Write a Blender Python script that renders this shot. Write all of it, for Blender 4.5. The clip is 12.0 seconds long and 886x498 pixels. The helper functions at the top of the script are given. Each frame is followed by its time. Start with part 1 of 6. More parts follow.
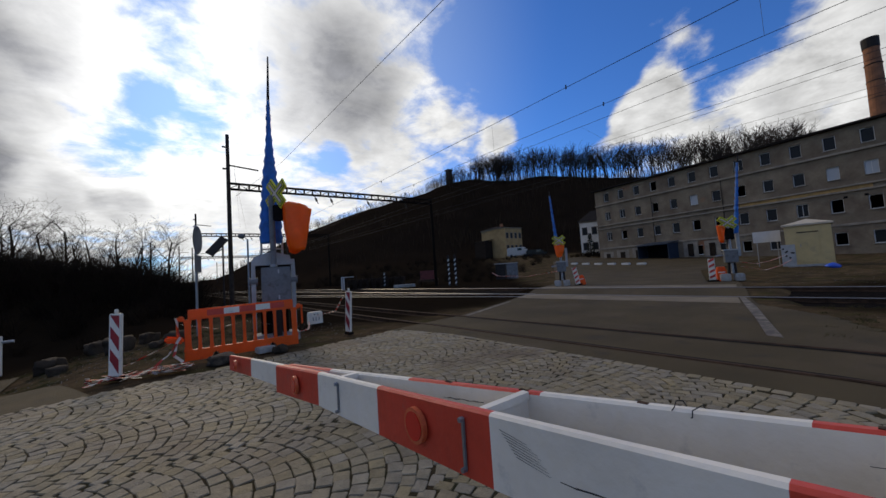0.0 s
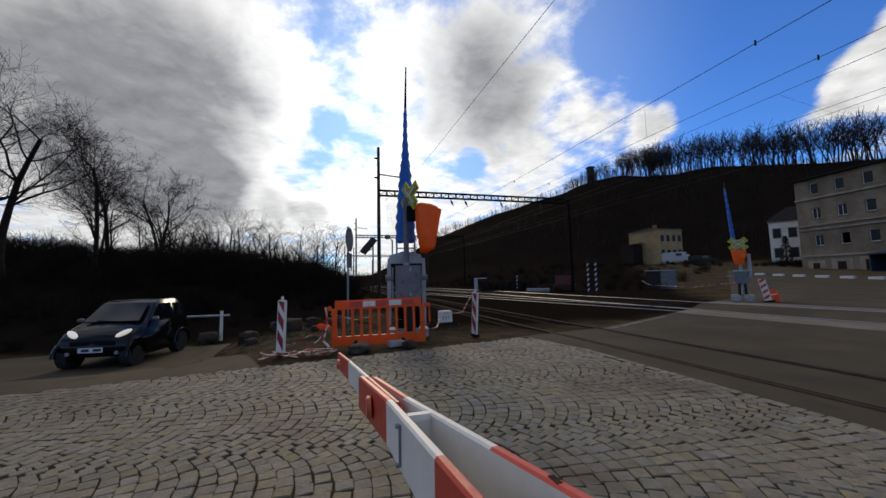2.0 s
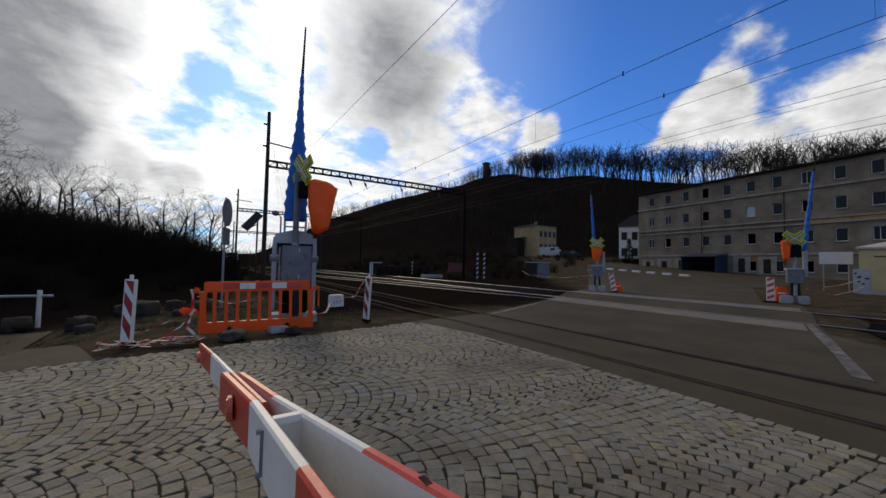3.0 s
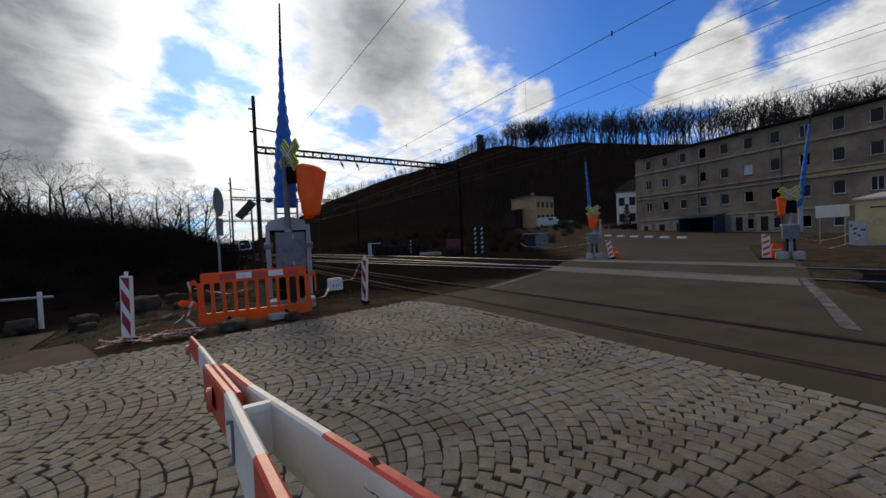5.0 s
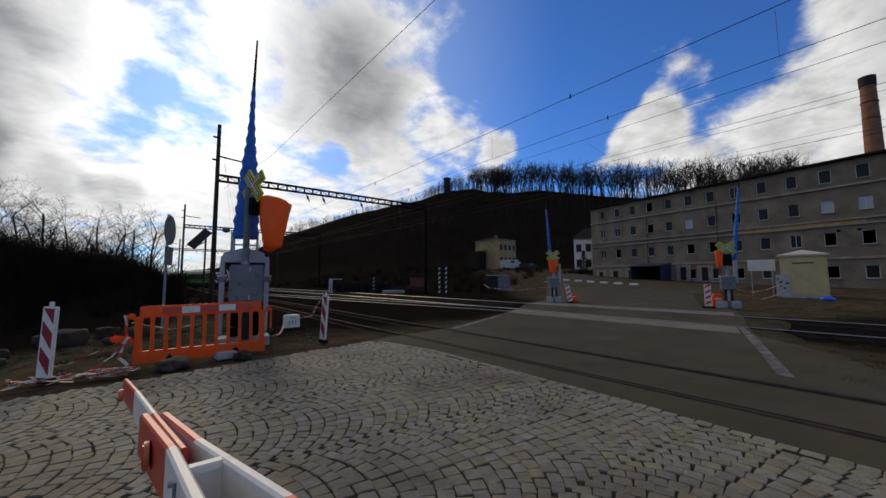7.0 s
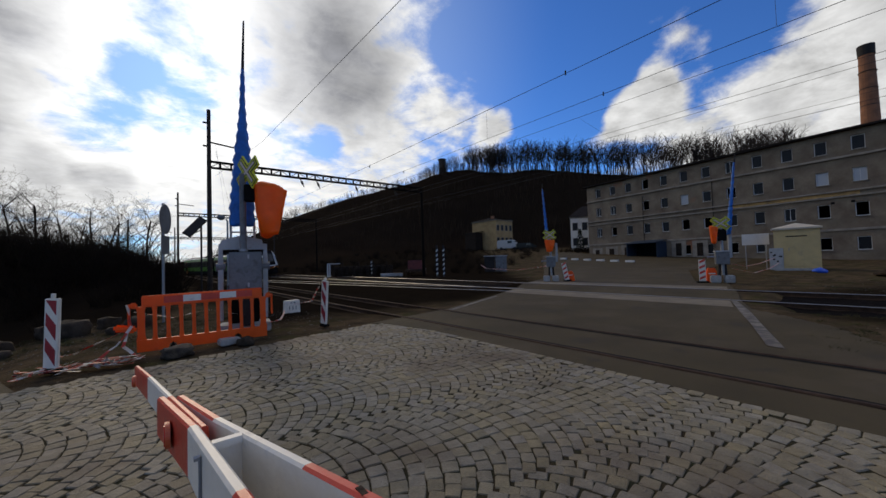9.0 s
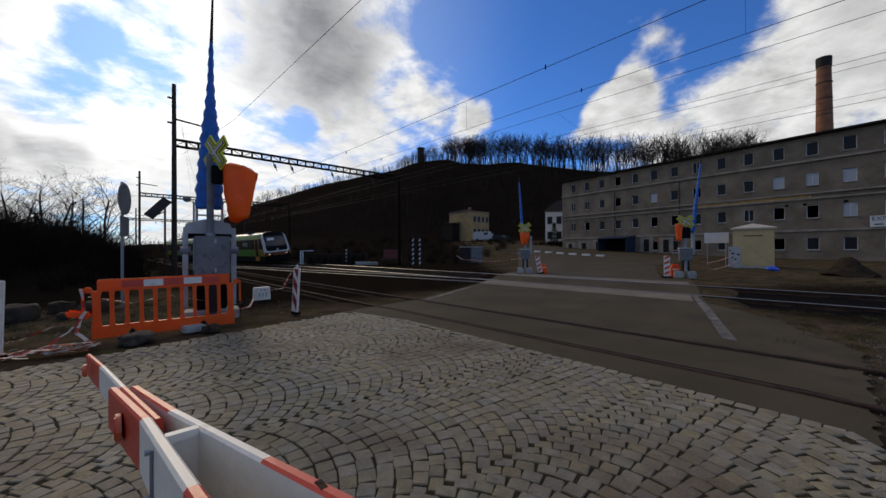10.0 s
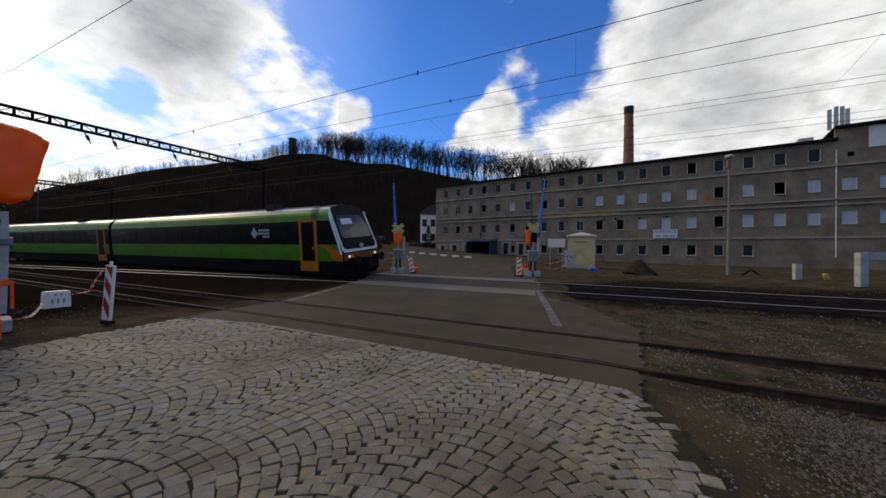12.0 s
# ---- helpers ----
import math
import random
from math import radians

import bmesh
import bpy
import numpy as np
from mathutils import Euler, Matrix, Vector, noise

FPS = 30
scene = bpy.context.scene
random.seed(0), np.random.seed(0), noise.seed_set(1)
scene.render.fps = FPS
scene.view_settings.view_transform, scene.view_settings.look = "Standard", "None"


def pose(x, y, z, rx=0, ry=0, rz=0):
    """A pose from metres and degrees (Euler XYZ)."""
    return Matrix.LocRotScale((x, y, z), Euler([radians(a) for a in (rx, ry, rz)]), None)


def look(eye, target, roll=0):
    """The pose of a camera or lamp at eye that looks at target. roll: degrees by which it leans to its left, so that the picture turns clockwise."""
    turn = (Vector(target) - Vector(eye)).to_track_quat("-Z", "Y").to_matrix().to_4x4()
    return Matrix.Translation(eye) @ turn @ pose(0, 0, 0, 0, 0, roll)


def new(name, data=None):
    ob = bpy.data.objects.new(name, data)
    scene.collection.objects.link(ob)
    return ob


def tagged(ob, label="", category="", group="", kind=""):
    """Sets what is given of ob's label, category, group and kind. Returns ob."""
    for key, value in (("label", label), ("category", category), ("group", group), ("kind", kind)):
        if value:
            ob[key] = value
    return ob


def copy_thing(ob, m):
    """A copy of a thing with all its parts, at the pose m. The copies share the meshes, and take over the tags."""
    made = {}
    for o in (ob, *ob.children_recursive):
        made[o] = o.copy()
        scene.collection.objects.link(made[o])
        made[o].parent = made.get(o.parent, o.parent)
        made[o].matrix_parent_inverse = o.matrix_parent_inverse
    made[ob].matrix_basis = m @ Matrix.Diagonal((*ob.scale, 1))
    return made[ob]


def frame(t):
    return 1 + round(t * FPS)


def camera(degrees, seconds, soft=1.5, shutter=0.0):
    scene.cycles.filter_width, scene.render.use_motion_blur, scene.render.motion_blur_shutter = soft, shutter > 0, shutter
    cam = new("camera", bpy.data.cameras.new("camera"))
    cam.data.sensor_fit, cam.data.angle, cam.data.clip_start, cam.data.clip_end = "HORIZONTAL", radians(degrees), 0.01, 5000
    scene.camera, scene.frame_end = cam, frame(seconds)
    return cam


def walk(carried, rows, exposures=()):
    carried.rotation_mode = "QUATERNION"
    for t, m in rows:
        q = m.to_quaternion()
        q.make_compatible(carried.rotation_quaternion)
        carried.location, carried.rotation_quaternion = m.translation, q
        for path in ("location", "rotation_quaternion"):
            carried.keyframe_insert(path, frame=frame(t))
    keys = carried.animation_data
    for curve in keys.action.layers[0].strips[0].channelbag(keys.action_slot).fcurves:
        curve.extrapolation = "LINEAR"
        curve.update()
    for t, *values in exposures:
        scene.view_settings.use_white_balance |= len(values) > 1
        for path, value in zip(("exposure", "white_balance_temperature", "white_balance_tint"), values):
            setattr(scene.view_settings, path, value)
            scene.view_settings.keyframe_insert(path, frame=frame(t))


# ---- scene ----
cam = camera(102.1, 12.0)
PATH = [
    (0, (0.292, -1.173, 1.393), (1.507, 0.411, 1.518), -3.9),
    (0.5, (0.416, -1.001, 1.368), (1.414, 0.732, 1.422), -4.1),
    (1, (0.649, -0.893, 1.389), (1.694, 0.811, 1.374), -4.8),
    (1.5, (0.657, -0.869, 1.416), (1.439, 0.970, 1.501), -2.2),
    (2, (0.645, -0.803, 1.388), (1.201, 1.110, 1.560), -1.3),
    (2.5, (0.666, -0.806, 1.377), (1.295, 1.089, 1.474), -1.6),
    (3, (0.693, -0.759, 1.402), (1.767, 0.925, 1.488), 1.1),
    (3.2, (0.686, -0.779, 1.386), (1.807, 0.876, 1.442), 0.4),
    (4.8, (0.797, -0.794, 1.396), (1.947, 0.841, 1.333), -2.6),
    (5, (0.791, -0.815, 1.415), (1.869, 0.869, 1.371), -2.4),
    (5.5, (0.806, -0.820, 1.395), (1.921, 0.841, 1.363), -1.4),
    (6, (0.898, -0.828, 1.368), (2.191, 0.698, 1.326), -0.3),
    (6.5, (0.760, -0.775, 1.419), (1.950, 0.830, 1.475), -1.7),
    (7, (0.757, -0.796, 1.435), (1.998, 0.763, 1.602), -0.3),
    (7.5, (0.774, -0.811, 1.439), (2.028, 0.746, 1.499), -0.4),
    (7.7, (0.792, -0.829, 1.431), (2.059, 0.718, 1.489), -0.2),
    (9.3, (0.717, -0.824, 1.440), (1.972, 0.732, 1.507), -1.9),
    (9.5, (0.731, -0.821, 1.434), (2.003, 0.723, 1.485), -0.2),
    (10, (0.744, -0.826, 1.442), (2.100, 0.644, 1.450), -0.3),
    (10.5, (0.781, -0.862, 1.425), (2.192, 0.555, 1.437), 1.4),
    (11, (0.780, -0.861, 1.409), (2.286, 0.455, 1.419), 2.3),
    (11.5, (0.821, -0.921, 1.408), (2.443, 0.248, 1.427), 0.5),
    (12, (0.878, -0.969, 1.386), (2.647, -0.035, 1.401), 0.7),
]
walk(cam, [(t, look(e, g, r)) for t, e, g, r in PATH],
     [(t, e, 6950, 10) for t, e in ((0, -0.1), (1.6, 0.04), (3, -0.02), (5, -0.04), (7.5, -0.15), (9.5, -0.12), (10.5, -0.1), (11.3, 0.05), (12, 0.2))])

# ---- world and sun ----
SUN_EL, SUN_HEAD = 26.0, 4.0


def heading(h, el):
    """Unit vector for a compass heading (right of +y) and an elevation, in degrees."""
    h, el = radians(h), radians(el)
    return Vector((math.sin(h) * math.cos(el), math.cos(h) * math.cos(el), math.sin(el)))


def build_world():
    w = bpy.data.worlds.new("sky")
    scene.world = w
    w.use_nodes = True
    nt = w.node_tree
    nt.nodes.clear()
    N, L = nt.nodes.new, nt.links.new

    def math_node(op, a, b=None, clamp=False):
        n = N("ShaderNodeMath")
        n.operation, n.use_clamp = op, clamp
        for i, v in enumerate((a, b)):
            if v is None:
                continue
            if isinstance(v, (int, float)):
                n.inputs[i].default_value = v
            else:
                L(v, n.inputs[i])
        return n.outputs[0]

    def ramp(v, a, b, lo=0.0, hi=1.0):
        n = N("ShaderNodeMapRange")
        n.interpolation_type = "SMOOTHSTEP"
        n.inputs[1].default_value, n.inputs[2].default_value = a, b
        n.inputs[3].default_value, n.inputs[4].default_value = lo, hi
        L(v, n.inputs[0])
        return n.outputs[0]

    tc = N("ShaderNodeTexCoord")
    nrm = N("ShaderNodeVectorMath")
    nrm.operation = "NORMALIZE"
    L(tc.outputs["Generated"], nrm.inputs[0])
    way = nrm.outputs[0]
    sep = N("ShaderNodeSeparateXYZ")
    L(way, sep.inputs[0])

    def blob(h, el, wide):
        """1 in the middle of a cloud bank or gap, 0 at its rim, `wide` degrees out."""
        n = N("ShaderNodeVectorMath")
        n.operation = "DOT_PRODUCT"
        L(way, n.inputs[0])
        n.inputs[1].default_value = heading(h, el)
        return ramp(n.outputs["Value"], math.cos(radians(wide)), 1.0)

    # the cloud layer lies in a plane overhead
    up = math_node("ADD", math_node("MAXIMUM", sep.outputs[2], 0.0), 0.22)
    comb = N("ShaderNodeCombineXYZ")
    L(math_node("DIVIDE", sep.outputs[0], up), comb.inputs[0])
    L(math_node("DIVIDE", sep.outputs[1], up), comb.inputs[1])

    def density(shift):
        """Cloud noise at two scales, read a little way off in the plane of the layer."""
        at = N("ShaderNodeVectorMath")
        L(comb.outputs[0], at.inputs[0])
        at.inputs[1].default_value = shift
        total = -0.175
        for sc, det, rough, weight in ((1.5, 8, 0.58, 0.7), (5.6, 10, 0.62, 0.65)):
            n = N("ShaderNodeTexNoise")
            L(at.outputs[0], n.inputs["Vector"])
            n.inputs["Scale"].default_value, n.inputs["Detail"].default_value, n.inputs["Roughness"].default_value = sc, det, rough
            n.inputs["Distortion"].default_value = 0.25
            total = math_node("ADD", math_node("MULTIPLY", n.outputs["Fac"], weight), total)
        return total

    n = here = density((0, 0, 0))
    relief = math_node("SUBTRACT", here, density((0.004, 0.06, 0)))
    for h, el, wide, amount in BANKS:
        n = math_node("ADD", n, math_node("MULTIPLY", blob(h, el, wide), amount))
    cover = ramp(n, 0.42, 0.68)
    thick = ramp(n, 0.56, 1.2)
    for h, el, wide, amount in SHADES:
        thick = math_node("ADD", thick, math_node("MULTIPLY", blob(h, el, wide), amount))
    thick = math_node("ADD", thick, 0.0, True)
    glow_wide, glow = blob(SUN_HEAD, SUN_EL, 48), blob(SUN_HEAD, SUN_EL, 20)
    sky = N("ShaderNodeTexSky")
    sky.sky_type, sky.sun_disc = "NISHITA", False
    sky.sun_elevation, sky.sun_rotation = radians(SUN_EL), radians(SUN_HEAD)
    sky.air_density, sky.dust_density, sky.ozone_density = 1.0, 0.3, 3.0
    blue = N("ShaderNodeMix")
    blue.data_type, blue.blend_type = "RGBA", "MULTIPLY"
    blue.inputs[0].default_value = 1.0
    L(sky.outputs[0], blue.inputs[6])
    blue.inputs[7].default_value = (*SKY_TINT, 1)
    cloud = N("ShaderNodeMix")
    cloud.data_type = "RGBA"
    L(thick, cloud.inputs[0])
    cloud.inputs[6].default_value, cloud.inputs[7].default_value = (*CLOUD_LIT, 1), (*CLOUD_DARK, 1)
    shine = math_node("ADD", math_node("ADD", math_node("MULTIPLY", glow_wide, 0.25), math_node("MULTIPLY", glow, 0.5)), 0.88)
    shine = math_node("ADD", shine, math_node("MULTIPLY", relief, 1.5))
    lit = N("ShaderNodeVectorMath")
    lit.operation = "SCALE"
    L(cloud.outputs[2], lit.inputs[0])
    L(shine, lit.inputs["Scale"])
    mix = N("ShaderNodeMix")
    mix.data_type = "RGBA"
    L(cover, mix.inputs[0])
    haze = N("ShaderNodeMix")
    haze.data_type = "RGBA"
    L(math_node("MULTIPLY", glow_wide, 0.34), haze.inputs[0])
    L(blue.outputs[2], haze.inputs[6])
    haze.inputs[7].default_value = (6.2, 7.6, 9.6, 1)
    L(haze.outputs[2], mix.inputs[6])
    L(lit.outputs[0], mix.inputs[7])
    out, bg = N("ShaderNodeOutputWorld"), N("ShaderNodeBackground")
    bg.inputs[1].default_value = 0.1
    L(mix.outputs[2], bg.inputs[0])
    L(bg.outputs[0], out.inputs[0])


SKY_TINT = (0.4, 0.84, 1.56)
CLOUD_LIT, CLOUD_DARK = (8.35, 8.7, 9.2), (2.6, 2.75, 3.15)
# heading, elevation, width and weight of cloud banks (+) and gaps (-)
BANKS = [(-14, 6, 14, 0.2), (6, 7, 12, 0.18), (-30, 8, 14, 0.15), (-27, 26, 22, 0.3), (-12, 25, 12, 0.18), (-40, 28, 20, 0.2), (-26, 16.5, 9, 0.22), (-17, 12.5, 6, 0.2), (-20, 14, 7, 0.15), (-4, 10.7, 4, 0.2), (-9, 11.5, 4, 0.12),
         (-4, 19.5, 3.6, -0.1), (-9, 18.5, 3.2, -0.08), (-1.5, 24, 3.2, -0.12), (18, 28, 15, 0.25), (28, 31, 10, 0.15), (34, 26, 7, 0.15), (38, 23, 4, 0.1), (21, 18, 3.5, -0.22), (16, 18.5, 3, -0.1),
         (16, 11, 9, 0.12), (8, 14, 8, 0.12), (-1, 14, 6, 0.1), (30, 17, 7, 0.12), (48, 21, 3.5, 0.24), (46, 17.5, 3, 0.16), (42, 22, 4, 0.12), (57, 32, 16, -0.34), (60, 25, 10, -0.3), (50, 14, 8, -0.12),
         (80, 32, 8, -0.3), (57, 17, 7, -0.2), (80, 24, 4, -0.15), (46, 29.5, 4, 0.14), (76, 28, 4, 0.16), (69, 20, 6, 0.42), (71, 23.5, 3, 0.15), (65, 18.5, 3, 0.15), (97, 24, 13, 0.28), (108, 22, 20, 0.25), (92, 29, 7, 0.12), (86, 17, 8, 0.25), (78, 14, 8, 0.2)]
# cloud banks whose undersides are greyer (+) or brightly lit (-)
SHADES = [(-28, 24.5, 15, 0.5), (-14, 23, 9, 0.14), (-22, 20, 5, -0.2), (-32, 19.5, 5, -0.2), (-34, 31, 9, -0.25), (22, 29, 14, 0.55), (-25, 16.5, 9, 0.45), (-17, 12.5, 6, 0.45), (-4, 10.7, 4, 0.35), (-9, 11.5, 3, 0.3),
          (2, 30, 9, -0.5), (38, 24, 6, -0.5), (69, 20, 8, -0.6), (95, 22, 30, -0.35), (-2, 14, 9, -0.5), (16, 10, 8, -0.4)]
build_world()
sun = new("sun", bpy.data.lights.new("sun", "SUN"))
sun.data.energy, sun.data.angle, sun.data.color = 1.1, radians(16), (1.0, 0.83, 0.6)
sun.matrix_world = look(heading(SUN_HEAD, SUN_EL) * 50, (0, 0, 0))
scene.view_settings.exposure = 0.0


# ---- materials ----
def mat(name, col, rough=0.8, metal=0.0, var=0.25, scale=4.0, fine=60.0, bump=0.2, alt=None, emit=None, dirt=None, islands=0.0, spots=None, spec=0.5, placed=False):
    """Procedural surface: base colour varied at two scales, fine relief, optional dirt patches and piece-to-piece change."""
    m = bpy.data.materials.new(name)
    m.use_nodes = True
    nt = m.node_tree
    N, L = nt.nodes.new, nt.links.new
    b = nt.nodes["Principled BSDF"]
    place = N("ShaderNodeNewGeometry").outputs["Position"] if placed else N("ShaderNodeTexCoord").outputs["Object"]

    def noise_tex(s, d=5, rough_=0.55):
        n = N("ShaderNodeTexNoise")
        n.inputs["Scale"].default_value, n.inputs["Detail"].default_value, n.inputs["Roughness"].default_value = s, d, rough_
        L(place, n.inputs["Vector"])
        return n.outputs["Fac"]

    def mixed(kind, fac, a, c):
        n = N("ShaderNodeMix")
        n.data_type, n.blend_type = "RGBA", kind
        for i, v in ((0, fac), (6, a), (7, c)):
            if isinstance(v, (int, float)):
                n.inputs[i].default_value = v
            elif isinstance(v, tuple):
                n.inputs[i].default_value = (*v, 1)
            else:
                L(v, n.inputs[i])
        return n.outputs[2]

    def ramp(v, a, c):
        n = N("ShaderNodeMapRange")
        n.inputs[1].default_value, n.inputs[2].default_value = a, c
        L(v, n.inputs[0])
        return n.outputs[0]

    n1, n2 = noise_tex(scale), noise_tex(fine, 4)
    alt = tuple(alt) if alt else tuple(c * (1 - var) for c in col)
    colour = mixed("MIX", ramp(n1, 0.36, 0.63), alt, tuple(col))
    colour = mixed("OVERLAY", 0.5 * var + 0.08, colour, n2)
    if islands:
        g, o, add, fr = N("ShaderNodeNewGeometry"), N("ShaderNodeObjectInfo"), N("ShaderNodeMath"), N("ShaderNodeMath")
        fr.operation = "FRACT"
        L(g.outputs["Random Per Island"], add.inputs[0])
        L(o.outputs["Random"], add.inputs[1])
        L(add.outputs[0], fr.inputs[0])
        hsv = N("ShaderNodeHueSaturation")
        L(colour, hsv.inputs["Color"])
        mr = N("ShaderNodeMapRange")
        mr.inputs[3].default_value, mr.inputs[4].default_value = 1 - islands, 1 + islands
        L(fr.outputs[0], mr.inputs[0])
        L(mr.outputs[0], hsv.inputs["Value"])
        mr2, m17, f17 = N("ShaderNodeMapRange"), N("ShaderNodeMath"), N("ShaderNodeMath")
        m17.operation, f17.operation = "MULTIPLY", "FRACT"
        m17.inputs[1].default_value = 17.3
        L(fr.outputs[0], m17.inputs[0])
        L(m17.outputs[0], f17.inputs[0])
        mr2.inputs[3].default_value, mr2.inputs[4].default_value = 0.7, 1.12
        L(f17.outputs[0], mr2.inputs[0])
        L(mr2.outputs[0], hsv.inputs["Saturation"])
        colour = hsv.outputs[0]
    if dirt:
        dcol, dscale, lo, hi = dirt
        colour = mixed("MIX", ramp(noise_tex(dscale, 6, 0.65), lo, hi), colour, tuple(dcol))
    if spots:
        scol, sscale, lo, hi = spots
        colour = mixed("MIX", ramp(noise_tex(sscale, 2, 0.5), lo, hi), colour, tuple(scol))
    L(colour, b.inputs["Base Color"])
    r = N("ShaderNodeMapRange")
    r.inputs[3].default_value, r.inputs[4].default_value = max(0.02, rough - 0.1), min(1, rough + 0.1)
    L(n1, r.inputs[0])
    L(r.outputs[0], b.inputs["Roughness"])
    b.inputs["Metallic"].default_value = metal
    b.inputs["Specular IOR Level"].default_value = spec
    if bump:
        bp = N("ShaderNodeBump")
        bp.inputs["Strength"].default_value, bp.inputs["Distance"].default_value = bump, 0.02
        L(n2, bp.inputs["Height"])
        L(bp.outputs[0], b.inputs["Normal"])
    if emit:
        b.inputs["Emission Color"].default_value, b.inputs["Emission Strength"].default_value = (*emit[:3], 1), emit[3]
    return m




def ground_mat():
    """Soil, oily soil, scrub bank and forest floor, the last two darkened for shade; each share read from the ground's
    own attributes.
    """
    m = mat("ground_soil", (0.105, 0.073, 0.041), 0.95, var=0.6, scale=1.6, fine=38, bump=1.0, alt=(0.05, 0.038, 0.024), dirt=((0.052, 0.05, 0.02), 0.9, 0.5, 0.68), spots=((0.2, 0.165, 0.125), 22, 0.68, 0.74), spec=0.0)
    nt = m.node_tree
    N, L = nt.nodes.new, nt.links.new
    b = nt.nodes["Principled BSDF"]
    colour = b.inputs["Base Color"].links[0].from_socket
    tc = N("ShaderNodeTexCoord")
    # bank and forest browns lie below real soil colour, with deep shade painted in
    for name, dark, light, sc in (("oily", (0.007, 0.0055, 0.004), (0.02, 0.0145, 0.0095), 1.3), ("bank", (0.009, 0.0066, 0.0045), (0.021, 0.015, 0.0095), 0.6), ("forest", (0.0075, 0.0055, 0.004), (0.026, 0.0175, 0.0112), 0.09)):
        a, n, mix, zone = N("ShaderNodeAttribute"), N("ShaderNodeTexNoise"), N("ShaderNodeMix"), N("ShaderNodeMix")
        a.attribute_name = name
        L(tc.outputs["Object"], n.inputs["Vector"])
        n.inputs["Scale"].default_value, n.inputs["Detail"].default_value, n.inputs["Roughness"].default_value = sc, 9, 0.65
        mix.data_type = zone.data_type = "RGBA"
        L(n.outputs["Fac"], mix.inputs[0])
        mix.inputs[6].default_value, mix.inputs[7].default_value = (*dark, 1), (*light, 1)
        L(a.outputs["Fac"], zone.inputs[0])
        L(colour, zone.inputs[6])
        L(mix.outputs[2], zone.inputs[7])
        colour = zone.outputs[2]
    L(colour, b.inputs["Base Color"])
    return m


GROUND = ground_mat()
ASPHALT = mat("asphalt", (0.084, 0.064, 0.034), 0.82, var=0.3, scale=0.6, fine=110, bump=0.5, dirt=((0.108, 0.081, 0.05), 0.45, 0.5, 0.75), spots=((0.058, 0.045, 0.03), 1.3, 0.62, 0.74), spec=0.12)
STONE = mat("granite_cobble", (0.27, 0.222, 0.135), 0.66, var=0.26, scale=11, fine=70, bump=0.6, islands=0.15, dirt=((0.13, 0.092, 0.058), 0.5, 0.48, 0.7), spec=0.18, placed=True)
JOINT = mat("joint_sand", (0.05, 0.036, 0.02), 0.95, var=0.5, scale=6, fine=60, bump=0.8, alt=(0.034, 0.034, 0.018), spec=0.04)
BALLAST = mat("ballast", (0.011, 0.009, 0.008), 0.95, var=0.5, scale=9, fine=24, bump=1.0, alt=(0.006, 0.005, 0.005), spec=0.02)
CONCRETE = mat("concrete", (0.4, 0.39, 0.36), 0.85, var=0.25, scale=3, fine=45, bump=0.4, dirt=((0.2, 0.18, 0.15), 2.2, 0.5, 0.7))
PANEL = mat("crossing_panel", (0.22, 0.18, 0.125), 0.8, var=0.3, scale=1.5, fine=60, bump=0.4, spec=0.15)
STEEL = mat("rail_steel", (0.26, 0.25, 0.24), 0.42, 1.0, var=0.1, scale=2, bump=0.0)
RUST = mat("rusty_steel", (0.07, 0.042, 0.027), 0.85, 0.1, var=0.45, scale=5, fine=40, bump=0.5, spec=0.15)
TIMBER = mat("old_timber", (0.034, 0.025, 0.019), 0.9, var=0.4, scale=4, fine=40, bump=0.6, spec=0.06)
RENDER = mat("old_render", (0.25, 0.2, 0.142), 0.95, var=0.3, scale=0.35, fine=5, bump=0.35, dirt=((0.135, 0.1, 0.072), 0.5, 0.42, 0.68), spots=((0.25, 0.12, 0.07), 0.22, 0.66, 0.72), spec=0.08)
LEDGE = mat("ledge_render", (0.31, 0.265, 0.21), 0.95, var=0.3, scale=1.2, fine=9, bump=0.3, spec=0.15)
OCHRE = mat("ochre_band", (0.5, 0.3, 0.11), 0.95, var=0.4, scale=1.1, fine=9, bump=0.2, dirt=((0.16, 0.13, 0.1), 1.3, 0.58, 0.72))
ROOF = mat("roof_felt", (0.025, 0.021, 0.019), 0.9, var=0.3, scale=1, spec=0.05)
WINFRAME = mat("window_frame_white", (0.72, 0.7, 0.66), 0.7, var=0.25, scale=3)
BRICK = mat("chimney_brick", (0.3, 0.125, 0.06), 0.9, var=0.35, scale=1.3, fine=12, bump=0.3)
OCHREWALL = mat("yellow_render", (0.38, 0.26, 0.125), 0.9, var=0.25, scale=0.8, fine=8, spec=0.1)
WHITEWALL = mat("white_render", (0.82, 0.77, 0.66), 0.9, var=0.15, scale=0.8, fine=8, spec=0.15)
ORANGE = mat("orange_plastic", (0.95, 0.125, 0.004), 0.42, var=0.12, scale=3, fine=40, bump=0.08, dirt=((0.6, 0.08, 0.02), 6, 0.62, 0.8))
BAG = mat("orange_bag", (0.95, 0.2, 0.008), 0.4, var=0.1, scale=4, fine=9, bump=0.25)


